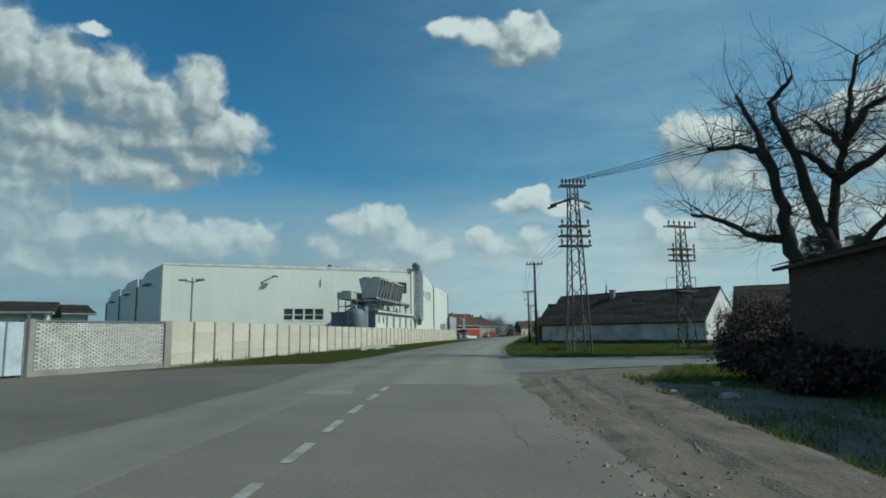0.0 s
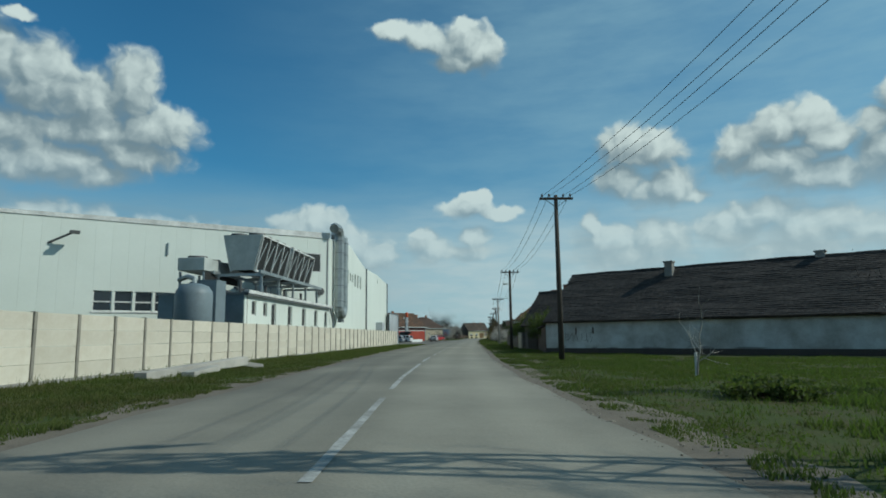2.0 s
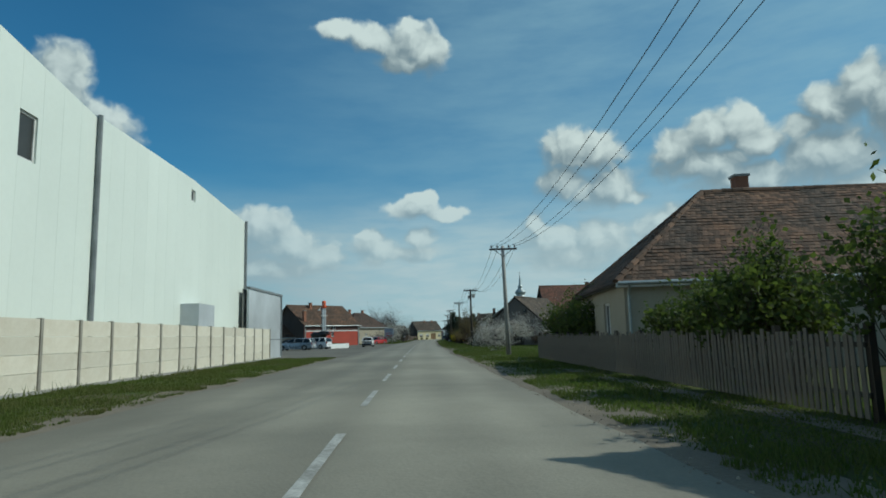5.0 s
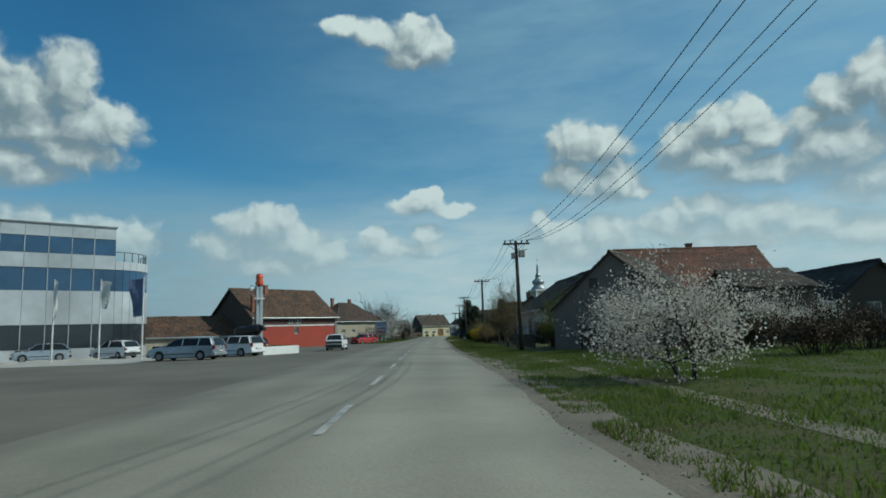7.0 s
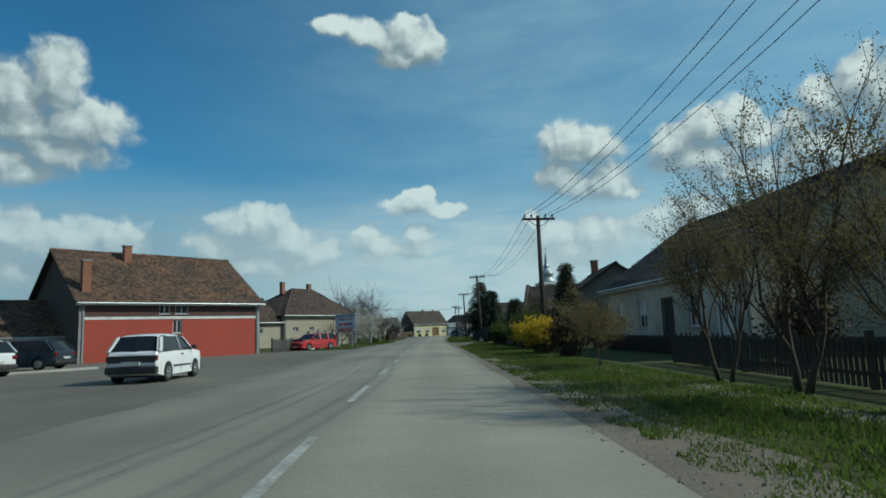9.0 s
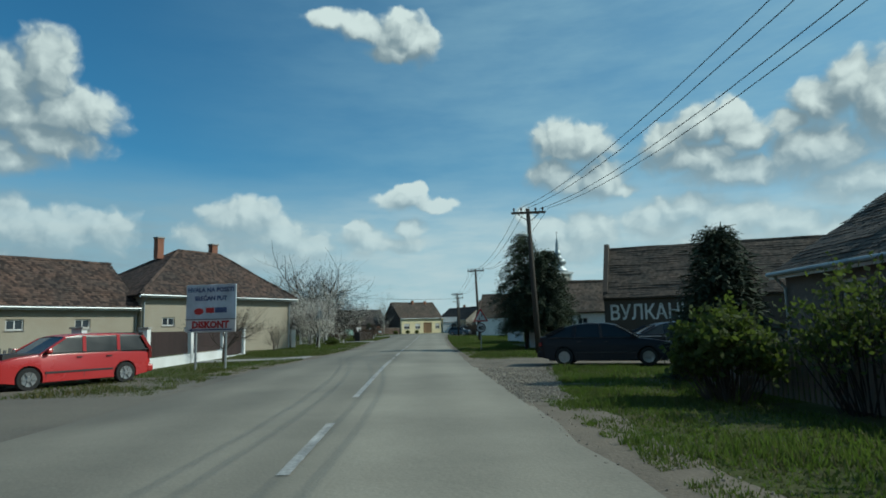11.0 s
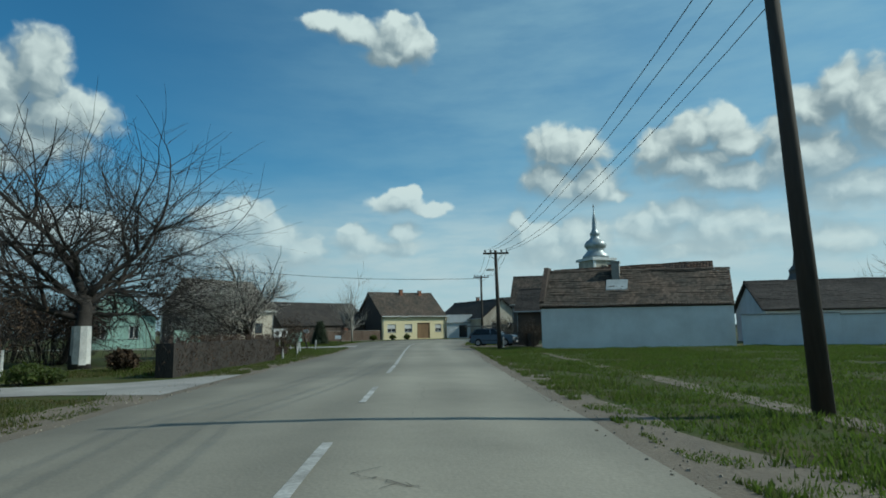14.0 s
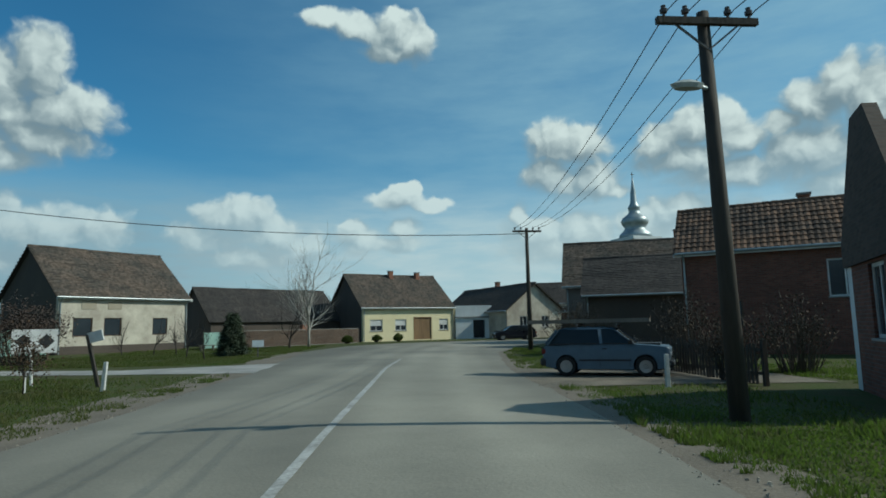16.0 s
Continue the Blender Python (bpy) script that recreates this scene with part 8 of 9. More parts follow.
    for k, (x, y, h) in enumerate(((-6, 300 + 72, 8), (-14, 385, 9), (-24, 372, 8.5), (24, 350, 7), (12, 262, 5), (20.5, 268, 5.6), (36, 300, 8), (-30, 300, 8))):
        tree("distant bare village tree", x, y, h, 120 + k, "bark", levels=4, kids=(5, 4, 3, 2), frm=0.35)
    for k, (x, y, h) in enumerate(((34, 150, 7), (30, 158, 6), (40, 175, 8), (25, 120, 6.5), (45, 90, 8))):
        tree("distant bare village tree", x, y, h, 140 + k, "bark_dark", levels=4, kids=(5, 4, 3, 2), frm=0.35)


def far_woods():
    """Low uneven tree line along the horizon."""
    rnd = random.Random(77)
    g = Geo()
    for k in range(2600):
        a = rnd.uniform(0, 2 * math.pi)
        d = rnd.uniform(480, 760)
        x, y = d * math.sin(a), 180 + d * math.cos(a)
        s = rnd.uniform(2.5, 5.0)
        z = rnd.uniform(0.5, 7.0) * (0.6 + 0.5 * fbm(a * 5, 3.0))
        ang = rnd.uniform(0, 3.14)
        for _ in range(3):
            c = Vector((x + rnd.gauss(0, 2), y + rnd.gauss(0, 2), max(0.5, z + rnd.gauss(0, 1.2))))
            u = Vector((math.cos(ang), math.sin(ang), 0)) * s * rnd.uniform(0.3, 0.7)
            w = Vector((rnd.uniform(-0.4, 0.4), rnd.uniform(-0.4, 0.4), 1)) * s * rnd.uniform(0.3, 0.6)
            g.add([c - u, c - w, c + u, c + w], [(0, 1, 2, 3)])
    tagged(new("far_woods", g.mesh("far_woods", M["far_wood"])), "distant leafless woods along the horizon", "woods", kind="stuff")


build_trees()
far_woods()

# ---- office, sign tower, church ----
def build_office():
    """Three glazed storeys with a rounded corner and a roof terrace."""
    o = thing("office_building", "three-storey office with blue ribbon windows and pale metal panels", "building")
    A, B = Vector((-46.0, 171.0, 0)), Vector((-30.6, 183.2, 0))
    d = (B - A).normalized()
    L = (B - A).length
    m = Matrix.Translation(A) @ Matrix.Rotation(math.atan2(d.y, d.x), 4, "Z")
    bands = [("alu", 0.0, 1.0), ("pane", 1.0, 3.1), ("alu", 3.1, 6.1), ("pane_blue", 6.1, 8.1), ("alu", 8.1, 9.4), ("pane_blue", 9.4, 10.9), ("alu", 10.9, 12.0)]
    n = 11
    for mat, z0, z1 in bands:
        glassy = mat != "alu"
        for k in range(n):
            x0, x1 = L * k / n, L * (k + 1) / n
            dy = 0.06 if glassy else 0.0
            part("pane" if glassy else "panel", Geo().box((x0 + 0.012, dy, z0 + 0.012), (x1 - 0.012, 0.3, z1 - 0.012), m), M[mat], o)
            if glassy:
                part("mullion", Geo().box((x0 - 0.03, 0.0, z0), (x0 + 0.03, 0.1, z1), m), M["alu"], o)
    part("core", Geo().box((0, 0.28, 0), (L, 12, 11.8), m), M["concrete_grey"], o)
    part("roof_edge", Geo().box((-0.1, -0.12, 12.0), (L + 0.1, 0.4, 12.12), m), M["hall_trim"], o)
    # rounded corner, two storeys high
    C, R = m @ Vector((L, 3.6, 0)), 3.6
    a0 = math.atan2(d.y, d.x) - math.pi / 2
    steps = 10
    for mat, z0, z1 in bands[:4] + [("alu", 8.1, 8.9)]:
        for k in range(steps):
            b0, b1 = a0 + (math.pi * 0.62) * k / steps, a0 + (math.pi * 0.62) * (k + 1) / steps
            r = R - (0.06 if mat != "alu" else 0.0)
            vs = [C + Vector((rr * math.cos(b), rr * math.sin(b), z)) for z in (z0 + 0.01, z1 - 0.01) for rr, b in ((r, b0 + 0.004), (r, b1 - 0.004), (r - 0.3, b1 - 0.004), (r - 0.3, b0 + 0.004))]
            part("pane" if mat != "alu" else "panel", Geo().add(vs, [(3, 2, 1, 0), (4, 5, 6, 7), (0, 1, 5, 4), (1, 2, 6, 5), (2, 3, 7, 6), (3, 0, 4, 7)]), M[mat if z0 != 1.0 or k < 5 else "blind"], o)
    part("terrace", Geo().lathe([(R - 0.3, 8.5), (R - 0.3, 8.7), (0.0, 8.7)], tuple(C), 32), M["concrete_grey"], o)
    for k in range(9):
        b = a0 + math.pi * 0.6 * k / 8
        part("railing_post", Geo().beam(C + Vector((3.4 * math.cos(b), 3.4 * math.sin(b), 8.9)), C + Vector((3.4 * math.cos(b), 3.4 * math.sin(b), 9.8)), 0.06), M["steel_dark"], o)
    part("railing", Geo().tube([C + Vector((3.4 * math.cos(a0 + math.pi * 0.6 * k / 16), 3.4 * math.sin(a0 + math.pi * 0.6 * k / 16), 9.8)) for k in range(17)], 0.04, 6), M["steel_dark"], o)
    # flags before the front
    for x, y, cloth, wide, rows in ((-30.0, 173.1, "frame_white", 0.25, 8), (-27.1, 174.3, "frame_white", 0.8, 6), (-23.4, 173.5, "flag", -1.15, 8)):
        f = thing("flag_pole", "tall pale flag pole with a hanging banner", "flag", (x, y, 0.02), group="flags before the office")
        part("pole", Geo().tube([(0, 0, 0), (0, 0, 6.3)], [0.07, 0.045], 10), M["frame_white"], f)
        g = Geo()
        for i in range(9):
            for j in range(5):
                w = wide * j / 4 * (1.0 - 0.055 * i)
                g.v.append((w + math.copysign(0.06, wide), 0.12 * math.sin(i * 0.9 + j * 0.8) * j / 4, 6.2 - 0.045 * rows * i - 0.03 * j))
        g.f = [(i * 5 + j, i * 5 + j + 1, (i + 1) * 5 + j + 1, (i + 1) * 5 + j) for i in range(8) for j in range(4)]
        part("banner", g, M[cloth], f)


def build_forecourt():
    pl = thing("planter", "long low white planter wall with turf on top", "planter", (-12.2, 176.2, 0.018), 148)
    part("rim", Geo().box((0, -0.12, 0), (6.6, 0.12, 0.62)).box((0, 3.4, 0), (6.6, 3.64, 0.62)).box((-0.12, -0.12, 0), (0.12, 3.64, 0.62)).box((6.48, -0.12, 0), (6.72, 3.64, 0.62)), M["plaster_white"], pl)
    part("turf", Geo().box((0.12, 0.12, 0), (6.48, 3.4, 0.58)), M["grass_soil"], pl)
    rnd = random.Random(3)
    tufts = flakes([(Vector((rnd.uniform(0.2, 6.4), rnd.uniform(0.2, 3.3), 0.62)), None) for _ in range(400)], rnd, 4, 0.06, 0.05)
    part("turf_blades", tufts, M["blade"], pl, kind="stuff")
    tw = thing("sign_tower", "slim white advertising tower with an orange emblem on top", "sign", (-15.9, 178.6, 0.0), 30)
    for s in (-1, 1):
        part("column", Geo().box((s * 0.15 - 0.11, -0.12, 0), (s * 0.15 + 0.11, 0.12, 5.7)), M["alu"], tw)
    part("web", Geo().box((-0.1, -0.05, 0), (0.1, 0.05, 5.6)), M["steel"], tw)
    part("emblem", Geo().lathe([(0.0, 5.7), (0.28, 5.75), (0.36, 6.0), (0.26, 6.25), (0.31, 6.5), (0.26, 6.75), (0.0, 6.85)], n=18), M["orange"], tw, "rounded orange emblem", smooth=True)
    part("camera_arm", Geo().tube([(-0.35, 0, 0), (-0.35, 0, 5.75), (-0.75, -0.1, 5.75)], 0.045, 8), M["steel_dark"], tw)
    part("dome_lamp", Geo().lathe([(0.0, -0.28), (0.12, -0.24), (0.17, -0.1), (0.15, 0.02), (0.0, 0.04)], (-0.75, -0.1, 5.6), 14), M["frame_white"], tw)
    part("flood_lamp", Geo().box((-0.5, -0.5, 4.6), (0.3, -0.25, 4.72)), M["frame_white"], tw)
    # black bull figure on the planter, one plain shape
    g = Geo()
    g.tube([(-1.25, 0, 1.28), (-0.9, 0, 1.32), (-0.2, 0, 1.25), (0.5, 0, 1.36), (0.95, 0, 1.42), (1.3, 0, 1.55)], [0.25, 0.42, 0.46, 0.52, 0.42, 0.26], 12)
    g.tube([(1.2, 0, 1.55), (1.5, 0, 1.52), (1.78, 0, 1.42)], [0.27, 0.21, 0.13], 10)
    for x, y in ((-1.0, 0.22), (-1.0, -0.22), (0.75, 0.22), (0.75, -0.22)):
        g.tube([(x, y, 1.15), (x + 0.05, y, 0.6), (x, y, 0.05)], [0.17, 0.09, 0.08], 8)
    g.tube([(-1.4, 0, 1.5), (-1.55, 0, 1.2), (-1.5, 0, 0.6)], [0.05, 0.035, 0.05], 6)
    for s in (-1, 1):
        g.tube([(1.32, 0.14 * s, 1.72), (1.36, 0.38 * s, 1.80), (1.42, 0.45 * s, 1.98)], [0.05, 0.04, 0.01], 6)
    b = thing("bull_statue", "black bull figure standing on the planter", "statue", (-16.2, 176.4, 0.60), -24, mesh=g.mesh("bull", M["statue"], True))
    kerb = thing("kerb", "pale concrete kerb along the forecourt", "kerb")
    part("stone", Geo().box((0, 0, 0), (7.0, 0.2, 0.13), pose(-21.5, 187.5, 0, 0, 0, 52)), M["concrete"], kerb)
    part("stone", Geo().box((0, 0, 0), (17, 0.2, 0.13), pose(-40.5, 168.5, 0, 0, 0, 40)), M["concrete"], kerb)


def build_church():
    c = thing("church", "white baroque church tower with an onion dome and spire", "church", (47.0, 412.0, 0), 20)
    part("tower", Geo().box((-3.2, -3.2, 0), (3.2, 3.2, 18.5)), M["plaster_cream"], c)
    for s in (-1, 1):
        part("pilaster", Geo().box((s * 2.9 - 0.4, -3.35, 0), (s * 2.9 + 0.4, -3.2, 18.5)), M["plaster_white"], c)
    part("cornice", Geo().box((-3.7, -3.7, 18.5), (3.7, 3.7, 19.2)), M["plaster_white"], c)
    for x in (0,):
        part("louvre", Geo().box((x - 0.8, -3.28, 13.5), (x + 0.8, -3.2, 17.2)), M["blind"], c)
    part("dome", Geo().lathe([(3.5, 19.2), (3.3, 20.0), (2.5, 20.8), (2.1, 21.4), (2.6, 22.1), (2.9, 22.8), (2.5, 23.6), (1.5, 24.3), (1.1, 24.9), (1.2, 25.5), (1.35, 25.8), (0.9, 26.4), (0.7, 27.0), (0.55, 29.2), (0.25, 31.0), (0.1, 32.3)], n=20), M["copper"], c, smooth=True)
    part("cross", Geo().box((-0.06, -0.06, 32.2), (0.06, 0.06, 33.6)).box((-0.4, -0.06, 33.0), (0.4, 0.06, 33.12)), M["steel_dark"], c)
    gable_house("long church nave with a steep dark roof", (50, 414), (72, 420), 11, 9, 14, "plaster_cream", "tile_dark", {}, seed=88, name="church_nave", category="church", tw=0.6, row=0.8)
    sp = thing("chapel_tower", "small distant chapel turret with a dark spire", "church", (75, 372, 0))
    part("tower", Geo().box((-1.5, -1.5, 0), (1.5, 1.5, 10)), M["plaster_white"], sp)
    part("spire", Geo().lathe([(1.7, 10), (1.2, 11.2), (1.35, 12), (0.5, 13), (0.1, 16)], n=14), M["steel_dark"], sp)


# ---- signs ----
def build_signs():
    bb = thing("billboard", "two-panel pale blue village billboard on steel posts", "billboard", (-10.55, 224.15, 0), -13)
    for x in (0.42, 1.68):
        part("post", Geo().tube([(x, 0.06, 0), (x, 0.06, 3.1)], 0.045, 10), M["steel"], bb)
    top = part("panel", Geo().box((0, 0, 1.92), (2.1, 0.05, 3.25)), M["sign_pale"], bb, bevel=0.01)
    low = part("panel", Geo().box((0, 0, 1.42), (2.1, 0.05, 1.90)), M["sign_white"], bb, bevel=0.01)
    part("panel_frame", Geo().box((-0.02, -0.012, 1.895), (2.12, 0.055, 1.925)), M["steel_dark"], bb)
    up = lambda x, z: pose(x, -0.012, z, 90, 0, 0)
    solid_text("HVALA NA POSETI", 0.235, M["sign_blue"], top, up(1.05, 2.97), align="CENTER", depth=0.004, bold=0.008)
    solid_text("SREĆAN PUT", 0.235, M["sign_blue"], top, up(1.05, 2.64), align="CENTER", depth=0.004, bold=0.008)
    part("logo", Geo().box((0.85, -0.01, 2.16), (1.2, 0.0, 2.36)).box((1.02, -0.0105, 2.14), (1.1, 0.0, 2.2)), M["sign_red"], top)
    part("logo", Geo().box((1.23, -0.01, 2.16), (1.72, 0.0, 2.36)), M["sign_blue"], top)
    part("logo", Geo().add([(0.55 + 0.2 * math.cos(a), -0.01, 2.22 + 0.13 * math.sin(a)) for a in (2 * math.pi * k / 16 for k in range(16))] + [(0.55 + 0.2 * math.cos(a), 0.0, 2.22 + 0.13 * math.sin(a)) for a in (2 * math.pi * k / 16 for k in range(16))],
         [tuple(range(16))[::-1]] + [(k, (k + 1) % 16, 16 + (k + 1) % 16, 16 + k) for k in range(16)]), M["sign_red"], top)
    solid_text("DISKONT", 0.36, M["sign_red"], low, up(1.05, 1.585), align="CENTER", depth=0.004, bold=0.018)
    part("arrow", Geo().box((0.2, -0.01, 1.485), (1.95, 0.0, 1.535)).add([(0.1, -0.01, 1.51), (0.28, -0.01, 1.45), (0.28, -0.01, 1.57)], [(0, 1, 2)]), M["sign_blue"], low)
    # a pair of road signs on one post
    sp = thing("road_sign", "double bend warning sign over a round 40 speed limit", "road sign", (2.24, 237.2, 0), 8)
    part("post", Geo().tube([(0, 0.03, 0), (0, 0.03, 2.5)], 0.03, 10), M["steel"], sp)
    tri = lambda k, y: [(0.54 * k * math.sin(a), y, 1.96 + 0.54 * k * math.cos(a)) for a in (0, 2 * math.pi / 3, 4 * math.pi / 3)]
    pl = part("warning_plate", Geo().add(tri(1, 0) + tri(1, 0.02), [(0, 1, 2), (5, 4, 3), (0, 3, 4, 1), (1, 4, 5, 2), (2, 5, 3, 0)]), M["sign_red"], sp)
    part("warning_face", Geo().add([Vector(p) for p in tri(0.72, -0.006)] + [Vector(p) for p in tri(0.72, 0.0)], [(0, 1, 2), (5, 4, 3), (0, 3, 4, 1), (1, 4, 5, 2), (2, 5, 3, 0)]), M["sign_white"], pl)
    part("bend_arrow", Geo().beam((-0.08, -0.012, 1.78), (-0.08, -0.012, 1.96), 0.06, 0.012).beam((-0.08, -0.0125, 1.94), (0.08, -0.0125, 2.02), 0.06, 0.012).beam((0.08, -0.013, 1.99), (0.08, -0.013, 2.18), 0.06, 0.012), M["sign_black"], pl)
    disc = lambda r, y0, y1, z: Geo().add([(r * math.cos(2 * math.pi * k / 28), y, z + r * math.sin(2 * math.pi * k / 28)) for y in (y0, y1) for k in range(28)], [tuple(range(27, -1, -1))[::-1], tuple(range(28, 56))[::-1]] + [(k, 28 + k, 28 + (k + 1) % 28, (k + 1) % 28) for k in range(28)])
    ds = part("limit_plate", disc(0.30, 0.0, 0.02, 1.32), M["gate_brown"], sp, "round plate with a dark faded red rim")
    part("limit_face", disc(0.24, -0.006, 0.0, 1.32), M["sign_white"], ds)
    solid_text("40", 0.35, M["sign_black"], ds, pose(0, -0.012, 1.195, 90, 0, 0), align="CENTER", depth=0.004, bold=0.01)
    bk = thing("road_sign", "back of a triangular road sign on a white post", "road sign", (-9.4, 249.6, 0), -6)
    part("post", Geo().tube([(0, 0, 0), (0, 0, 3.3)], 0.035, 10), M["limewash"], bk)
    part("plate", Geo().add([(-0.5, -0.02, 2.2), (0.5, -0.02, 2.2), (0, -0.02, 3.1), (-0.5, 0.0, 2.2), (0.5, 0.0, 2.2), (0, 0.0, 3.1)], [(0, 1, 2), (5, 4, 3), (0, 3, 4, 1), (1, 4, 5, 2), (2, 5, 3, 0)]), M["steel"], bk)
    lane = thing("marker_board", "chequered black and white bend marker board", "road sign", (-12.0, 302.4, 0), 35)
    part("post", Geo().tube([(0.55, 0.02, 0), (0.5, 0.02, 1.0)], 0.04, 8), M["limewash"], lane)
    brd = part("board", Geo().box((0.0, 0, 0.95), (1.15, 0.04, 1.65)), M["sign_white"], lane)
    for x in (0.29, 0.86):
        part("diamond", Geo().add([(x - 0.22, -0.005, 1.3), (x, -0.005, 1.08), (x + 0.22, -0.005, 1.3), (x, -0.005, 1.52), (x - 0.22, 0, 1.3), (x, 0, 1.08), (x + 0.22, 0, 1.3), (x, 0, 1.52)], [(0, 1, 2, 3), (0, 4, 5, 1), (1, 5, 6, 2), (2, 6, 7, 3), (3, 7, 4, 0)]), M["sign_black"], brd)
    for x, y, lean, mat in ((-9.3, 302.0, -14, "wood_dark"), (-8.5, 300.6, 4, "limewash"), (-8.3, 292.0, 8, "limewash"), (5.4, 298.0, 0, "limewash"), (-8.9, 296.5, -4, "limewash")):
        p = thing("marker_post", "leaning dark wooden garden post" if mat == "wood_dark" else "small white painted marker post", "post", (x, y, 0), 0)
        p.matrix_basis = pose(x, y, 0, 0, lean, 0)
        hh = 1.5 if mat == "wood_dark" else 0.75
        part("shaft", Geo().box((-0.05, -0.05, -0.05), (0.05, 0.05, hh), taper=0.85), M[mat], p, bevel=0.008)
        if mat == "wood_dark":
            part("cap", Geo().box((0.02, -0.03, hh - 0.25), (0.42, 0.02, hh + 0.05)), M["sign_white"], p)
    sg = thing("notice_sign", "small pale notice on a short post", "sign", (-8.9, 318.5, 0), 20)
    part("post", Geo().tube([(0, 0, 0), (0, 0, 0.7)], 0.03, 8), M["steel_dark"], sg)
    part("plate", Geo().box((-0.3, -0.03, 0.6), (0.3, 0.0, 0.95)), M["sign_pale"], sg)


# ---- walls, fences, hedges ----
def plain_wall(name, label, a, b, h, thick=0.25, mat="plaster_white", cap="concrete_grey", h2=None, category="wall"):
    a, b = Vector((*a, 0)), Vector((*b, 0))
    d = b - a
    L, ang = d.length, math.degrees(math.atan2(d.y, d.x))
    w = thing(name, label, category, tuple(a), ang)
    h2 = h2 or h
    g = Geo().add([(0, 0, 0), (L, 0, 0), (L, thick, 0), (0, thick, 0), (0, 0, h), (L, 0, h2), (L, thick, h2), (0, thick, h)], [(3, 2, 1, 0), (4, 5, 6, 7), (0, 1, 5, 4), (1, 2, 6, 5), (2, 3, 7, 6), (3, 0, 4, 7)])
    part("body", g, M[mat], w)
    if cap:
        part("coping", Geo().add([(-0.03, -0.05, h), (L + 0.03, -0.05, h2), (L + 0.03, thick + 0.05, h2), (-0.03, thick + 0.05, h), (-0.03, -0.05, h + 0.06), (L + 0.03, -0.05, h2 + 0.06), (L + 0.03, thick + 0.05, h2 + 0.06), (-0.03, thick + 0.05, h + 0.06)],
                                 [(3, 2, 1, 0), (4, 5, 6, 7), (0, 1, 5, 4), (1, 2, 6, 5), (2, 3, 7, 6), (3, 0, 4, 7)]), M[cap], w)
    return w


def brick_wall(label, a, b, h, h2=None, limit=280):
    """A low wall of single bricks before a mortar core."""
    w = plain_wall("brick_wall", label, a, b, h, 0.22, "mortar", None, h2)
    L = (Vector(b) - Vector(a)).length
    h2 = h2 or h
    br = Geo().box((0, 0, 0), (0.24, 0.05, 0.066)).mesh("brick", M["brick_brown"])
    rest, n, r = Geo(), 0, 0
    z = 0.05
    while z < max(h, h2) - 0.07:
        x = -0.12 if r % 2 else 0.0
        while x < L - 0.05:
            if x >= 0 and z + 0.07 < h + (h2 - h) * x / L:
                if n < limit:
                    ob = new("brick", br)
                    ob.parent = w
                    ob.matrix_basis = pose(x, -0.02 + 0.006 * math.sin(n * 1.7), z)
                else:
                    rest.box((x, -0.02, z), (x + 0.24, 0.03, z + 0.066))
                n += 1
            x += 0.255
        z += 0.079
        r += 1
    if rest.v:
        part("bricks", rest, M["brick_brown"], w, kind="stuff")
    return w


def picket_fence(label, a, b, h, gap=0.14, mat="wood_grey", posts=2.2, w=0.09):
    a, b = Vector((*a, 0)), Vector((*b, 0))
    d = b - a
    L = d.length
    f = thing("fence", label, "fence", tuple(a), math.degrees(math.atan2(d.y, d.x)))
    for z in (h * 0.25, h * 0.78):
        part("rail", Geo().box((0, 0.0, z), (L, 0.04, z + 0.07)), M["wood_dark"], f)
    n = int(L / posts)
    for k in range(n + 1):
        part("post", Geo().box((L * k / n - 0.05, 0.04, -0.02), (L * k / n + 0.05, 0.14, h + 0.05)), M["wood_dark"], f)
    rnd = random.Random(int(L * 10))
    boards = [Geo().box((-w / 2, -0.022, 0.04), (w / 2, 0.0, h - 0.05 * k), taper=0.98).mesh("picket", M[mat]) for k in range(3)]
    for k in range(min(280, int(L / gap))):
        ob = new("picket", rnd.choice(boards))
        ob.parent = f
        ob.matrix_basis = pose(gap * (k + 0.5), 0, 0, 0, rnd.uniform(-1.5, 1.5), 0)
    return f


def wire_fence(label, a, b, h, step=2.6):
    a, b = Vector((*a, 0)), Vector((*b, 0))
    d = b - a
    L = d.length
    f = thing("wire_fence", label, "fence", tuple(a), math.degrees(math.atan2(d.y, d.x)))
    n = max(1, int(L / step))
    for k in range(n + 1):
        part("post", Geo().tube([(L * k / n, 0, -0.02), (L * k / n, 0, h + 0.06)], 0.04, 8), M["steel_dark"], f)
    for z in (0.15, h * 0.5, h):
        part("wire", Geo().tube([(0, 0, z), (L, 0, z)], 0.008, 4), M["wire"], f)
    mesh = Geo()
    k = 0.0
    while k < L:
        mesh.tube([(k, 0, 0.1), (min(L, k + h), 0, h)], 0.004, 3, cap=False).tube([(k, 0, h), (min(L, k + h), 0, 0.1)], 0.004, 3, cap=False)
        k += 0.22
    part("netting", mesh, M["wire"], f, kind="stuff")
    return f


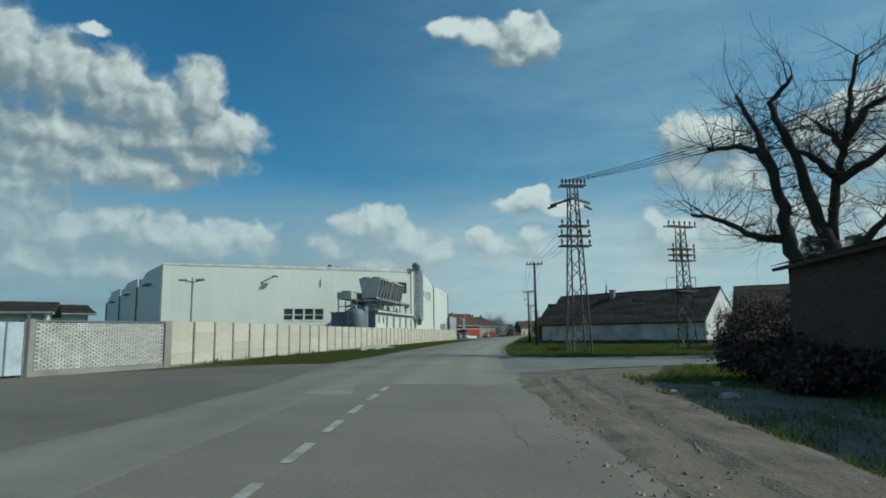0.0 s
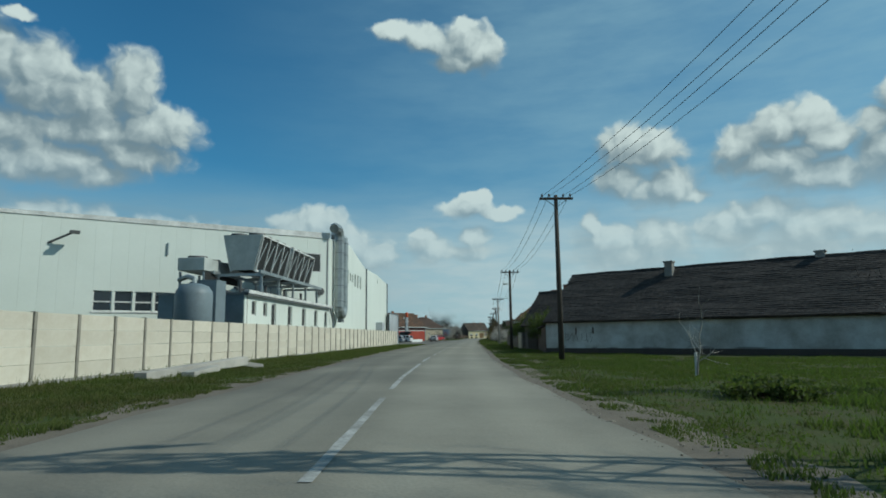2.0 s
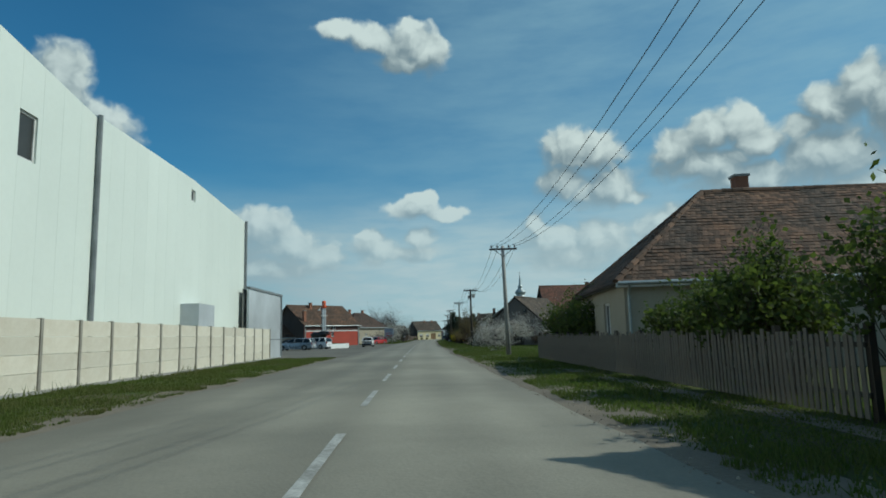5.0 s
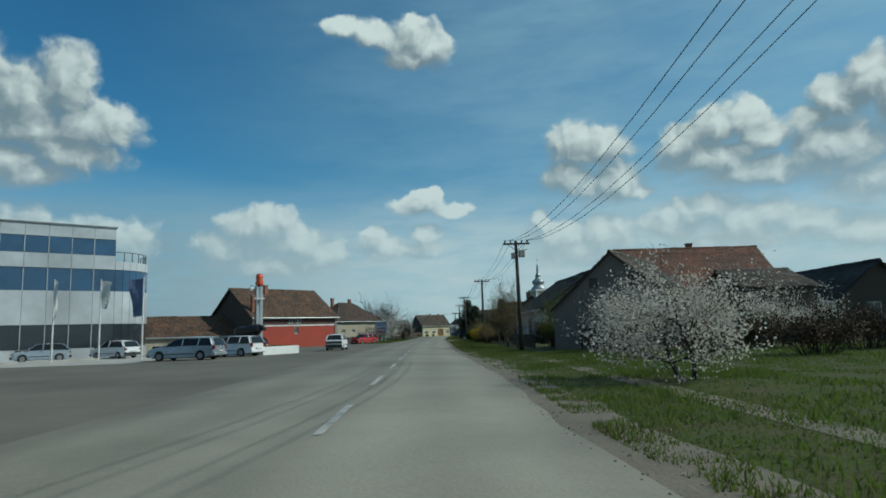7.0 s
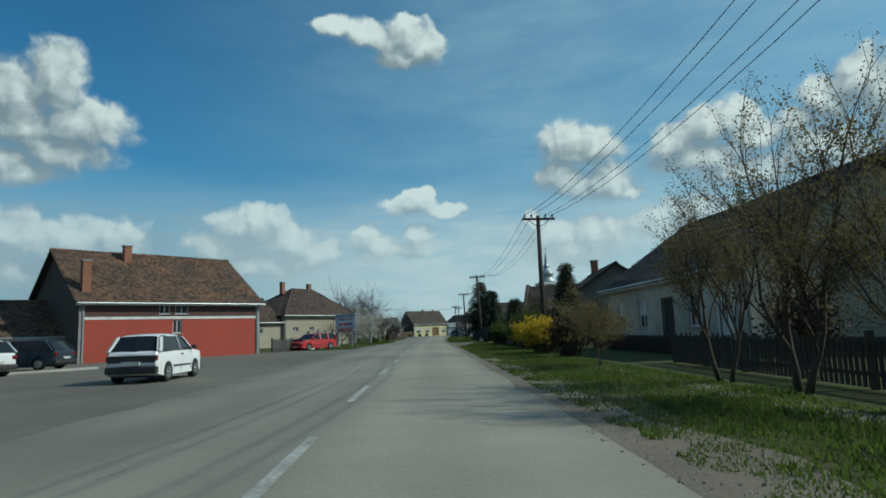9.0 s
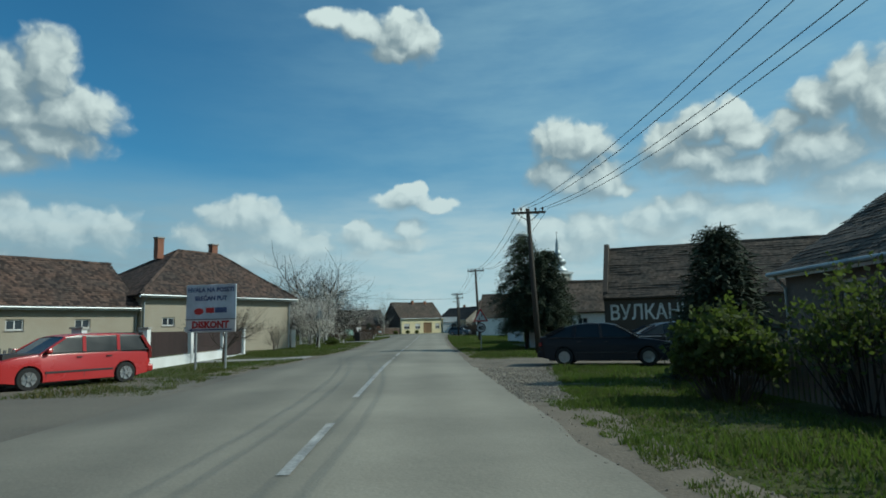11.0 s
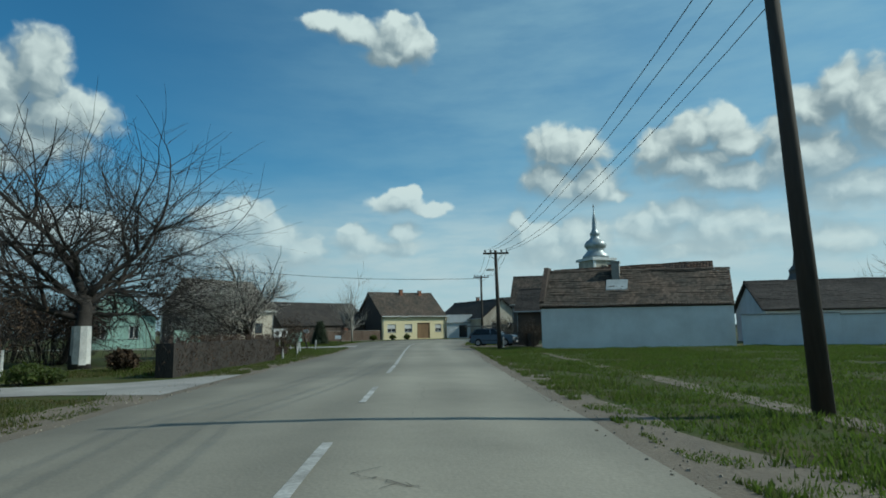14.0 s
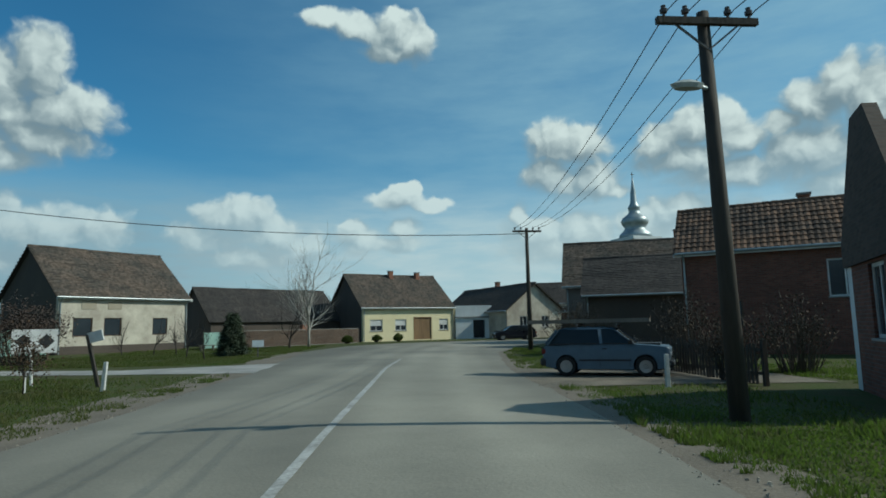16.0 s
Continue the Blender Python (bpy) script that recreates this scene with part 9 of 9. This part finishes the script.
def pale_fence(label, a, b, base=0.45, h=1.6, every=2.2, infill="gate_brown", wall="plaster_white", first=0):
    """White base wall and pillars with boarded panels between."""
    a, b = Vector((*a, 0)), Vector((*b, 0))
    d = b - a
    L = d.length
    f = thing("garden_fence", label, "fence", tuple(a), math.degrees(math.atan2(d.y, d.x)))
    part("base_wall", Geo().box((0, 0, 0), (L, 0.25, base)), M[wall], f)
    n = max(1, round(L / every))
    for k in range(first, n + 1):
        x = L * k / n
        pil = part("pillar", Geo().box((x - 0.17, -0.04, 0), (x + 0.17, 0.29, h)), M[wall], f, bevel=0.015)
        part("cap", Geo().box((x - 0.21, -0.08, h), (x + 0.21, 0.33, h + 0.07)), M["concrete"], pil)
    for k in range(n):
        count = max(9, int((L / n - 0.4) / 0.19))
        for i in range(count):
            x0 = L * k / n + 0.2 + (L / n - 0.4) * i / count
            part("board", Geo().box((x0, 0.10, base + 0.05), (x0 + (L / n - 0.4) / count * 0.93, 0.13, h - 0.12)), M[infill], f)
    return f


def hedge(label, a, b, h, w, seed, mat="hedge", leaf="leaf_brown"):
    """A clipped leafless hedge: thousands of short twigs in a box of even height."""
    a, b = Vector((*a, 0)), Vector((*b, 0))
    L = (b - a).length
    rnd = random.Random(seed)
    t = thing("hedge", label, "hedge", tuple(a), math.degrees(math.atan2(b.y - a.y, b.x - a.x)))
    g = Geo()
    for _ in range(int(L * 420)):
        p = Vector((rnd.uniform(0, L), rnd.uniform(-w / 2, w / 2), rnd.uniform(0.0, h * 0.92)))
        e = p + Vector((rnd.gauss(0, 0.10), rnd.gauss(0, 0.08), rnd.uniform(0.05, 0.28)))
        e.z = min(e.z, h * (1 + 0.05 * noise1(p.x * 1.2, seed)))
        s = Vector((rnd.uniform(-1, 1), rnd.uniform(-1, 1), 0)).normalized() * 0.008
        g.add([p - s, p + s, e + s * 0.4, e - s * 0.4], [(0, 1, 2, 3)])
    part("twigwork", g, M[mat], t)
    part("bud_cover", flakes([(Vector((rnd.uniform(0, L), rnd.uniform(-w / 2, w / 2), rnd.uniform(0.1, h))), None) for _ in range(int(L * 160))], rnd, 2, 0.028, 0.06), M[leaf], t)
    # one solid box in dark bark colour fills the hedge behind its twigs
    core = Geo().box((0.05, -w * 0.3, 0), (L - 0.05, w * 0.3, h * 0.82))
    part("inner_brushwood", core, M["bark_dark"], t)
    return t


def build_walls():
    # farmyard beside the long house
    brick_wall("old brick lean-to wall beside the farmhouse", (6.3, 87.2), (6.1, 78.9), 1.65, 1.85)
    ro = thing("lean_to_roof", "low dark lean-to roof over the brick wall", "roof")
    part("slab", Geo().add([(6.0, 87.6, 1.70), (5.85, 78.7, 1.92), (9.6, 80.5, 2.5), (9.8, 88.0, 2.3), (6.0, 87.6, 1.62), (5.85, 78.7, 1.84), (9.6, 80.5, 2.4), (9.8, 88.0, 2.2)], [(0, 1, 2, 3), (7, 6, 5, 4), (0, 4, 5, 1), (1, 5, 6, 2), (2, 6, 7, 3), (3, 7, 4, 0)]), M["tile_dark"], ro)
    picket_fence("tall weathered board fence of the farmyard", (5.4, 94.2), (6.2, 87.4), 1.5, 0.13, "wood_dark")
    plain_wall("pillar", "single pale plastered gate pillar", (5.1, 95.9), (5.3, 94.4), 1.45, 0.3, "plaster_cream")
    picket_fence("grey paling fence along the footpath", (5.0, 121.0), (5.1, 96.4), 1.25, 0.15, "wood_grey")
    picket_fence("dark low garden fence behind the blossom", (7.5, 161.5), (24.0, 156.0), 1.3, 0.15, "wood_dark")
    picket_fence("dark paling fence before the gardens", (5.9, 181.5), (5.4, 166.0), 0.9, 0.15, "wood_dark")
    picket_fence("low garden fence with flower shrubs behind", (4.9, 213.5), (5.2, 198.0), 1.1, 0.15, "wood_grey")
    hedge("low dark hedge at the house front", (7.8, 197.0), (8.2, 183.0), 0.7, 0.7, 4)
    # workshop letters, gate and white yard wall
    plain_wall("yard_wall", "white plastered yard wall beside the gatehouse", (6.9, 258.6), (7.0, 251.9), 1.9, 0.3)
    plain_wall("yard_wall", "white plastered yard wall with scribbled paint", (7.0, 246.8), (5.65, 241.4), 1.75, 0.3)
    plain_wall("gate_pillar", "white gate pillar with a flat cap", (5.62, 241.35), (5.5, 240.85), 1.95, 0.4)
    plain_wall("yard_wall", "low white plastered wall beside the brown gate", (5.15, 237.2), (5.35, 235.45), 1.15, 0.3)
    plain_wall("gate_pillar", "white pillar ending the low yard wall", (5.36, 235.4), (5.40, 235.1), 1.35, 0.36)
    plain_wall("yard_wall", "low grey yard wall beside the workshop", (5.5, 235.0), (9.75, 236.9), 0.95, 0.25, "plaster_grey")
    gt = thing("yard_gate", "closed dark brown sheet steel yard gate with a lattice top", "gate", (5.5, 240.85, 0.0), -95)
    for k in range(2):
        lf = part("leaf", Geo().box((0.05 + 1.82 * k, 0, 0.12), (1.82 + 1.82 * k, 0.05, 1.62)), M["gate_brown"], gt)
        for i in range(5):
            part("rib", Geo().box((0.12 + 1.82 * k + 0.36 * i, -0.025, 0.12), (0.16 + 1.82 * k + 0.36 * i, 0.0, 1.62)), M["gate_brown"], lf)
        part("lattice", Geo().beam((0.05 + 1.82 * k, 0.02, 1.64), (1.8 + 1.82 * k, 0.02, 1.64), 0.04).beam((0.05 + 1.82 * k, 0.02, 1.9), (1.8 + 1.82 * k, 0.02, 1.9), 0.04), M["gate_brown"], lf)
        for i in range(10):
            part("lattice_bar", Geo().beam((0.1 + 1.82 * k + 0.17 * i, 0.02, 1.64), (0.1 + 1.82 * k + 0.17 * (i + 1), 0.02, 1.9), 0.02), M["gate_brown"], lf)
    part("threshold", Geo().box((0, -0.06, 0), (3.7, 0.1, 0.09)), M["limewash"], gt)
    plain_wall("garden_wall", "white plastered garden wall behind the orchard", (-21.5, 272.0), (-26.8, 291.8), 1.7, 0.25)
    plain_wall("yard_wall", "low white wall beside the old farmhouse", (24.0, 67.5), (33.0, 68.5), 1.3, 0.25)
    # meadow wall beyond the poles
    plain_wall("meadow_wall", "long white wall at the back of the meadow", (19.4, 291.0), (24.0, 288.4), 1.9, 0.3)
    plain_wall("meadow_wall", "pale wall with a wide grey gate behind the meadow", (24.0, 288.4), (46, 279), 1.8, 0.3)
    # left gardens
    pale_fence("white garden fence with dark brown boards", (-12.2, 219.9), (-12.22, 234.3), 0.42, 1.6, 4.8, infill="fence_maroon")
    pale_fence("closed dark brown garden gate between white pillars", (-12.22, 234.3), (-12.25, 238.5), 0.06, 1.6, 4.2, infill="fence_maroon", first=1)
    wall = pale_fence("white garden wall with pillars and a pale panel", (-11.7, 251.5), (-14.6, 265.0), 0.5, 1.45, 3.2, "wood_door")
    picket_fence("dark iron paling fence beside the red house", (-14.0, 213.5), (-12.2, 219.4), 1.1, 0.14, "steel_dark")
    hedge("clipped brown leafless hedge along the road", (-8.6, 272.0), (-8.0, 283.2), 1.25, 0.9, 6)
    hedge("low brown hedge in the garden", (-9.2, 286.5), (-9.0, 291.5), 0.5, 0.6, 7)
    brick_wall("brown brick garden wall with pillars by the yellow house", (-15.5, 338.6), (-6.2, 350.3), 1.5)
    for x, y in ((-15.6, 338.5), (-11.0, 344.3)):
        plain_wall("pillar", "brown brick pillar in the garden wall", (x, y), (x + 0.4, y + 0.45), 1.95, 0.4, "brick_red")
    gg = thing("garden_gate", "pale green sheet metal garden gate", "gate", (-17.6, 336.2, 0), 48)
    part("leaf", Geo().box((0, 0, 0.1), (2.4, 0.05, 1.4)), M["plaster_green"], gg)
    gp = thing("garden_gate", "pale turquoise sheet gate beside the cream house", "gate", (-29.4, 328.6, 0), 34)
    part("leaf", Geo().box((0, 0, 0.05), (1.55, 0.05, 1.85)), M["plaster_green"], gp)
    part("leaf", Geo().box((1.6, 0, 0.05), (3.1, 0.05, 1.85)), M["plaster_green"], gp)
    picket_fence("dark garden fence before the red brick house", (6.9, 310.0), (7.4, 297.6), 1.0, 0.16, "wood_dark")
    bench = thing("garden_bench", "low wooden garden bench", "bench", (-17.0, 333.4, 0), 40)
    part("seat", Geo().box((0, 0, 0.38), (1.3, 0.35, 0.43)), M["wood_grey"], bench)
    for x in (0.15, 1.1):
        part("leg", Geo().box((x, 0.03, 0), (x + 0.08, 0.32, 0.38)), M["wood_grey"], bench)
    bush = shrub("small red-leaved bush on the lawn", -11.6, 276.0, 0.8, 0.8, 301, "leaf_brown", per=8, count=60)
    # concrete slabs lying by the fence
    for x, y, r, l in ((-8.75, 57.6, 86, 7.2), (-8.2, 56.6, 95, 2.6), (-8.3, 61.6, 30, 0.9)):
        s = thing("concrete_slab", "broken concrete slab lying in the grass", "slab", (x, y, 0.0), r)
        s.matrix_basis = pose(x, y, 0.02, 0, -2 if l > 2 else 12, r)
        part("body", Geo().box((-l / 2, -0.22, 0), (l / 2, 0.22, 0.34 if l > 5 else 0.2)), M["concrete"], s, bevel=0.02)
    for x, y, s in ((9.6, 15.6, 0.22), (10.2, 18.8, 0.15), (8.9, 17.0, 0.12), (3.0, 73.8, 0.08), (4.6, 128.8, 0.1)):
        st = thing("stone", "pale stone lying on the muddy verge", "stone", (x, y, 0.0), x * 40)
        part("body", Geo().box((-s, -s * 0.7, -0.02), (s, s * 0.7, s * 0.7), taper=0.6), M["concrete"], st, bevel=s * 0.25)


def letter_works():
    ws = [o for o in bpy.data.objects if o.name.startswith("workshop")][0]
    solid_text("ВУЛКАНИЗЕР", 1.25, M["limewash"], ws, pose(0.3, -0.02, 1.62, 90, 0, 0), name="lettering", label="big hand-painted white letters", depth=0.008, stretch=0.80, bold=0.022)
    lh = [o for o in bpy.data.objects if o.name == "house"][0]
    yw = [o for o in bpy.data.objects if o.name.startswith("yard_wall")][1]
    smear = Geo()
    for x, z, w, h in ((1.5, 1.05, 0.5, 0.07), (1.8, 1.12, 0.55, 0.06), (2.15, 1.08, 0.45, 0.08), (2.45, 1.15, 0.4, 0.05)):
        smear.prism([(x - w / 2, z - h), (x + w / 2, z - h * 0.4), (x + w / 2, z + h), (x, z + h * 0.6), (x - w / 2, z + h * 0.3)], pose(0, -0.006, 0), 0.005)
    part("paint_smear", smear, M["sign_black"], yw, "black paint smeared on the wall")
    # big letters daubed on the whitewash, stroke by stroke, in units of a letter box
    strokes = {"Ш": ((0, 1, 0, 0), (0, 0, 1, 0), (0.5, 0.9, 0.5, 0), (1, 1, 1, 0)), "И": ((0, 1, 0, 0), (0, 0, 0.9, 1), (0.95, 1, 1, 0)),
               "Д": ((-0.1, 0.05, 1.1, 0), (0.1, 0.05, 0.55, 1), (0.55, 1, 0.9, 0.05)), "Ц": ((0, 1, 0, 0.1), (0, 0.1, 1.1, 0.05), (0.9, 1, 0.9, 0.05), (1.1, 0.05, 1.1, -0.2)),
               "З": ((0, 1, 0.8, 1.1), (0.8, 1.1, 0.35, 0.6), (0.35, 0.6, 0.9, 0.45), (0.9, 0.45, 0.5, -0.25))}
    for letter, x in zip("ШИДЦЗ", (1.14, 1.68, 2.06, 2.72, 3.14)):
        g = Geo()
        for x0, z0, x1, z1 in strokes[letter]:
            g.beam((x + 0.38 * x0, -0.008, 0.83 + 0.5 * z0), (x + 0.38 * x1, -0.008, 0.83 + 0.5 * z1), 0.03, 0.008)
        part("letter", g, M["plaster_dark"], lh, "dark hand-daubed letter")
    for x, z, w, h in ((1.15, 0.42, 0.75, 0.28), (3.6, 0.40, 0.5, 0.1), (4.9, 0.38, 0.9, 0.08), (7.4, 0.40, 1.6, 0.14), (10.6, 0.38, 1.2, 0.2), (13.0, 0.4, 2.0, 0.13)):
        rnd = random.Random(int(x * 10))
        rim = [(x + w / 2 * math.cos(a) * rnd.uniform(0.7, 1.1), z + h / 2 * math.sin(a) * rnd.uniform(0.6, 1.15)) for a in (2 * math.pi * k / 14 for k in range(14))]
        part("bare_patch", Geo().prism(rim, pose(0, -0.006, 0), 0.005), M["concrete_grey"], lh, "patch where the plaster has fallen off")


build_office()
build_forecourt()
build_church()
build_signs()
build_walls()
letter_works()

# ---- grass ----
def blades(name, label, strips, density, seed, hmax=0.16, mat="blade", keep=None):
    """Blades of grass between two edges, denser near the road; strips are (y0, y1, inner(y), outer(y))."""
    rnd = np.random.default_rng(seed)
    V, F = [], []
    for y0, y1, inner, outer in strips:
        n = int(density * (y1 - y0) * abs(outer((y0 + y1) / 2) - inner((y0 + y1) / 2)))
        ys = rnd.uniform(y0, y1, n)
        us = rnd.uniform(0, 1, n) ** 1.35
        for y, u in zip(ys, us):
            a, b = inner(y), outer(y)
            x = a + (b - a) * u
            tuft = fbm(x * 0.55, y * 0.55, seed)
            edge = fbm(x * 1.3, y * 1.3, seed + 4)
            if u < 0.02 + 0.16 * edge or (u < 0.3 and edge > 0.05 and rnd.random() < 0.6) or tuft < -0.9 or (fbm(x * 0.23, y * 0.17, seed + 9) < -0.22 and rnd.random() < 0.75) or (keep and not keep(x, y)):
                continue
            h = hmax * (0.30 + 0.85 * max(0.0, tuft + 0.3)) * rnd.uniform(0.45, 1.4)
            t, w = rnd.uniform(0, 6.28), rnd.uniform(0.007, 0.015) * (1.0 + 0.5 * u)
            dx, dy, lx, ly = math.cos(t) * w, math.sin(t) * w, rnd.normal(0, 0.35) * h, rnd.normal(0, 0.35) * h
            k = len(V)
            V += [(x - dx, y - dy, 0.0), (x + dx, y + dy, 0.0), (x + lx, y + ly, h)]
            F.append((k, k + 1, k + 2))
    ob = new(name, mesh_of(name, V, F, M[mat]))
    return tagged(ob, label, "grass", kind="stuff")


def build_grass():
    L = lambda y: lerp_table(ROAD, y)[0] - 0.3
    R = lambda y: lerp_table(ROAD, y)[2] + 0.3
    fence = lambda y: -10.4 - 1.0 * min(1, (y - 29) / 30)
    blades("grass", "fresh green verge grass along the factory fence", [(31, 60, L, fence), (60, 131.5, L, fence)], 520, 1, 0.12)
    off = lambda x, y: not (2 < y - 29 < 8 and x > 6) and not (abs(y - 31) < 6.5 and x < 40)
    blades("grass", "fresh green grass on the roadside meadow", [(38, 78, R, lambda y: R(y) + 9), (78, 130, R, lambda y: R(y) + 5.0), (46, 68, lambda y: R(y) + 9, lambda y: R(y) + 17)], 400, 2, 0.11, keep=off)
    blades("grass", "fresh green verge grass beside the footpath", [(130, 212, R, lambda y: R(y) + (6.5 if y < 160 else 3.6))], 520, 3, 0.11)
    blades("grass", "rough garden grass behind the footpath", [(126, 156, lambda y: R(y) + 6.5, lambda y: R(y) + 24)], 130, 9, 0.12)
    blades("grass", "fresh green grass before the workshop and gate", [(210, 220.2, lambda y: 1.35 + 0.16 * (y - 212), lambda y: 11.0), (226, 258, R, lambda y: 5.2), (224, 231, lambda y: 5.2, lambda y: 13.0)], 420, 4, 0.15, keep=None)
    blades("grass", "fresh green meadow grass below the white house", [(248, 292, R, lambda y: 13.0 if y < 286 else 7.0), (273, 291, lambda y: 13.0, lambda y: 26.0), (285.5, 291.2, lambda y: 6.5, lambda y: 13.2), (297, 304.5, lambda y: 9.6, lambda y: 17.0), (292, 298.4, R, lambda y: 7.0), (305, 324, R, lambda y: 7.5)], 380, 5, 0.12)
    blades("grass", "garden and verge grass", [(214, 230, L, lambda y: -11.5), (234, 266, L, lambda y: -12.5), (272.5, 305, L, lambda y: -14.0), (312, 340, lambda y: -8.2, lambda y: -22.0)], 300, 6, 0.12)
    blades("grass", "weedy grass at the junction", [(-5, 22, lambda y: 9.5 - 0.05 * y, lambda y: 13.0), (21, 26.5, lambda y: 9.0 + 0.4 * (y - 21), lambda y: 13.0 + 1.0 * (y - 21)), (36.5, 44, lambda y: 6.0, lambda y: 26.0)], 190, 7, 0.20)
    blades("weeds", "taller dry weeds along the fence foot", [(29.6, 80, lambda y: fence(y) + 0.7, lambda y: fence(y) + 0.1), (80, 131, lambda y: fence(y) + 0.6, lambda y: fence(y) + 0.1)], 70, 8, 0.34)


build_grass()
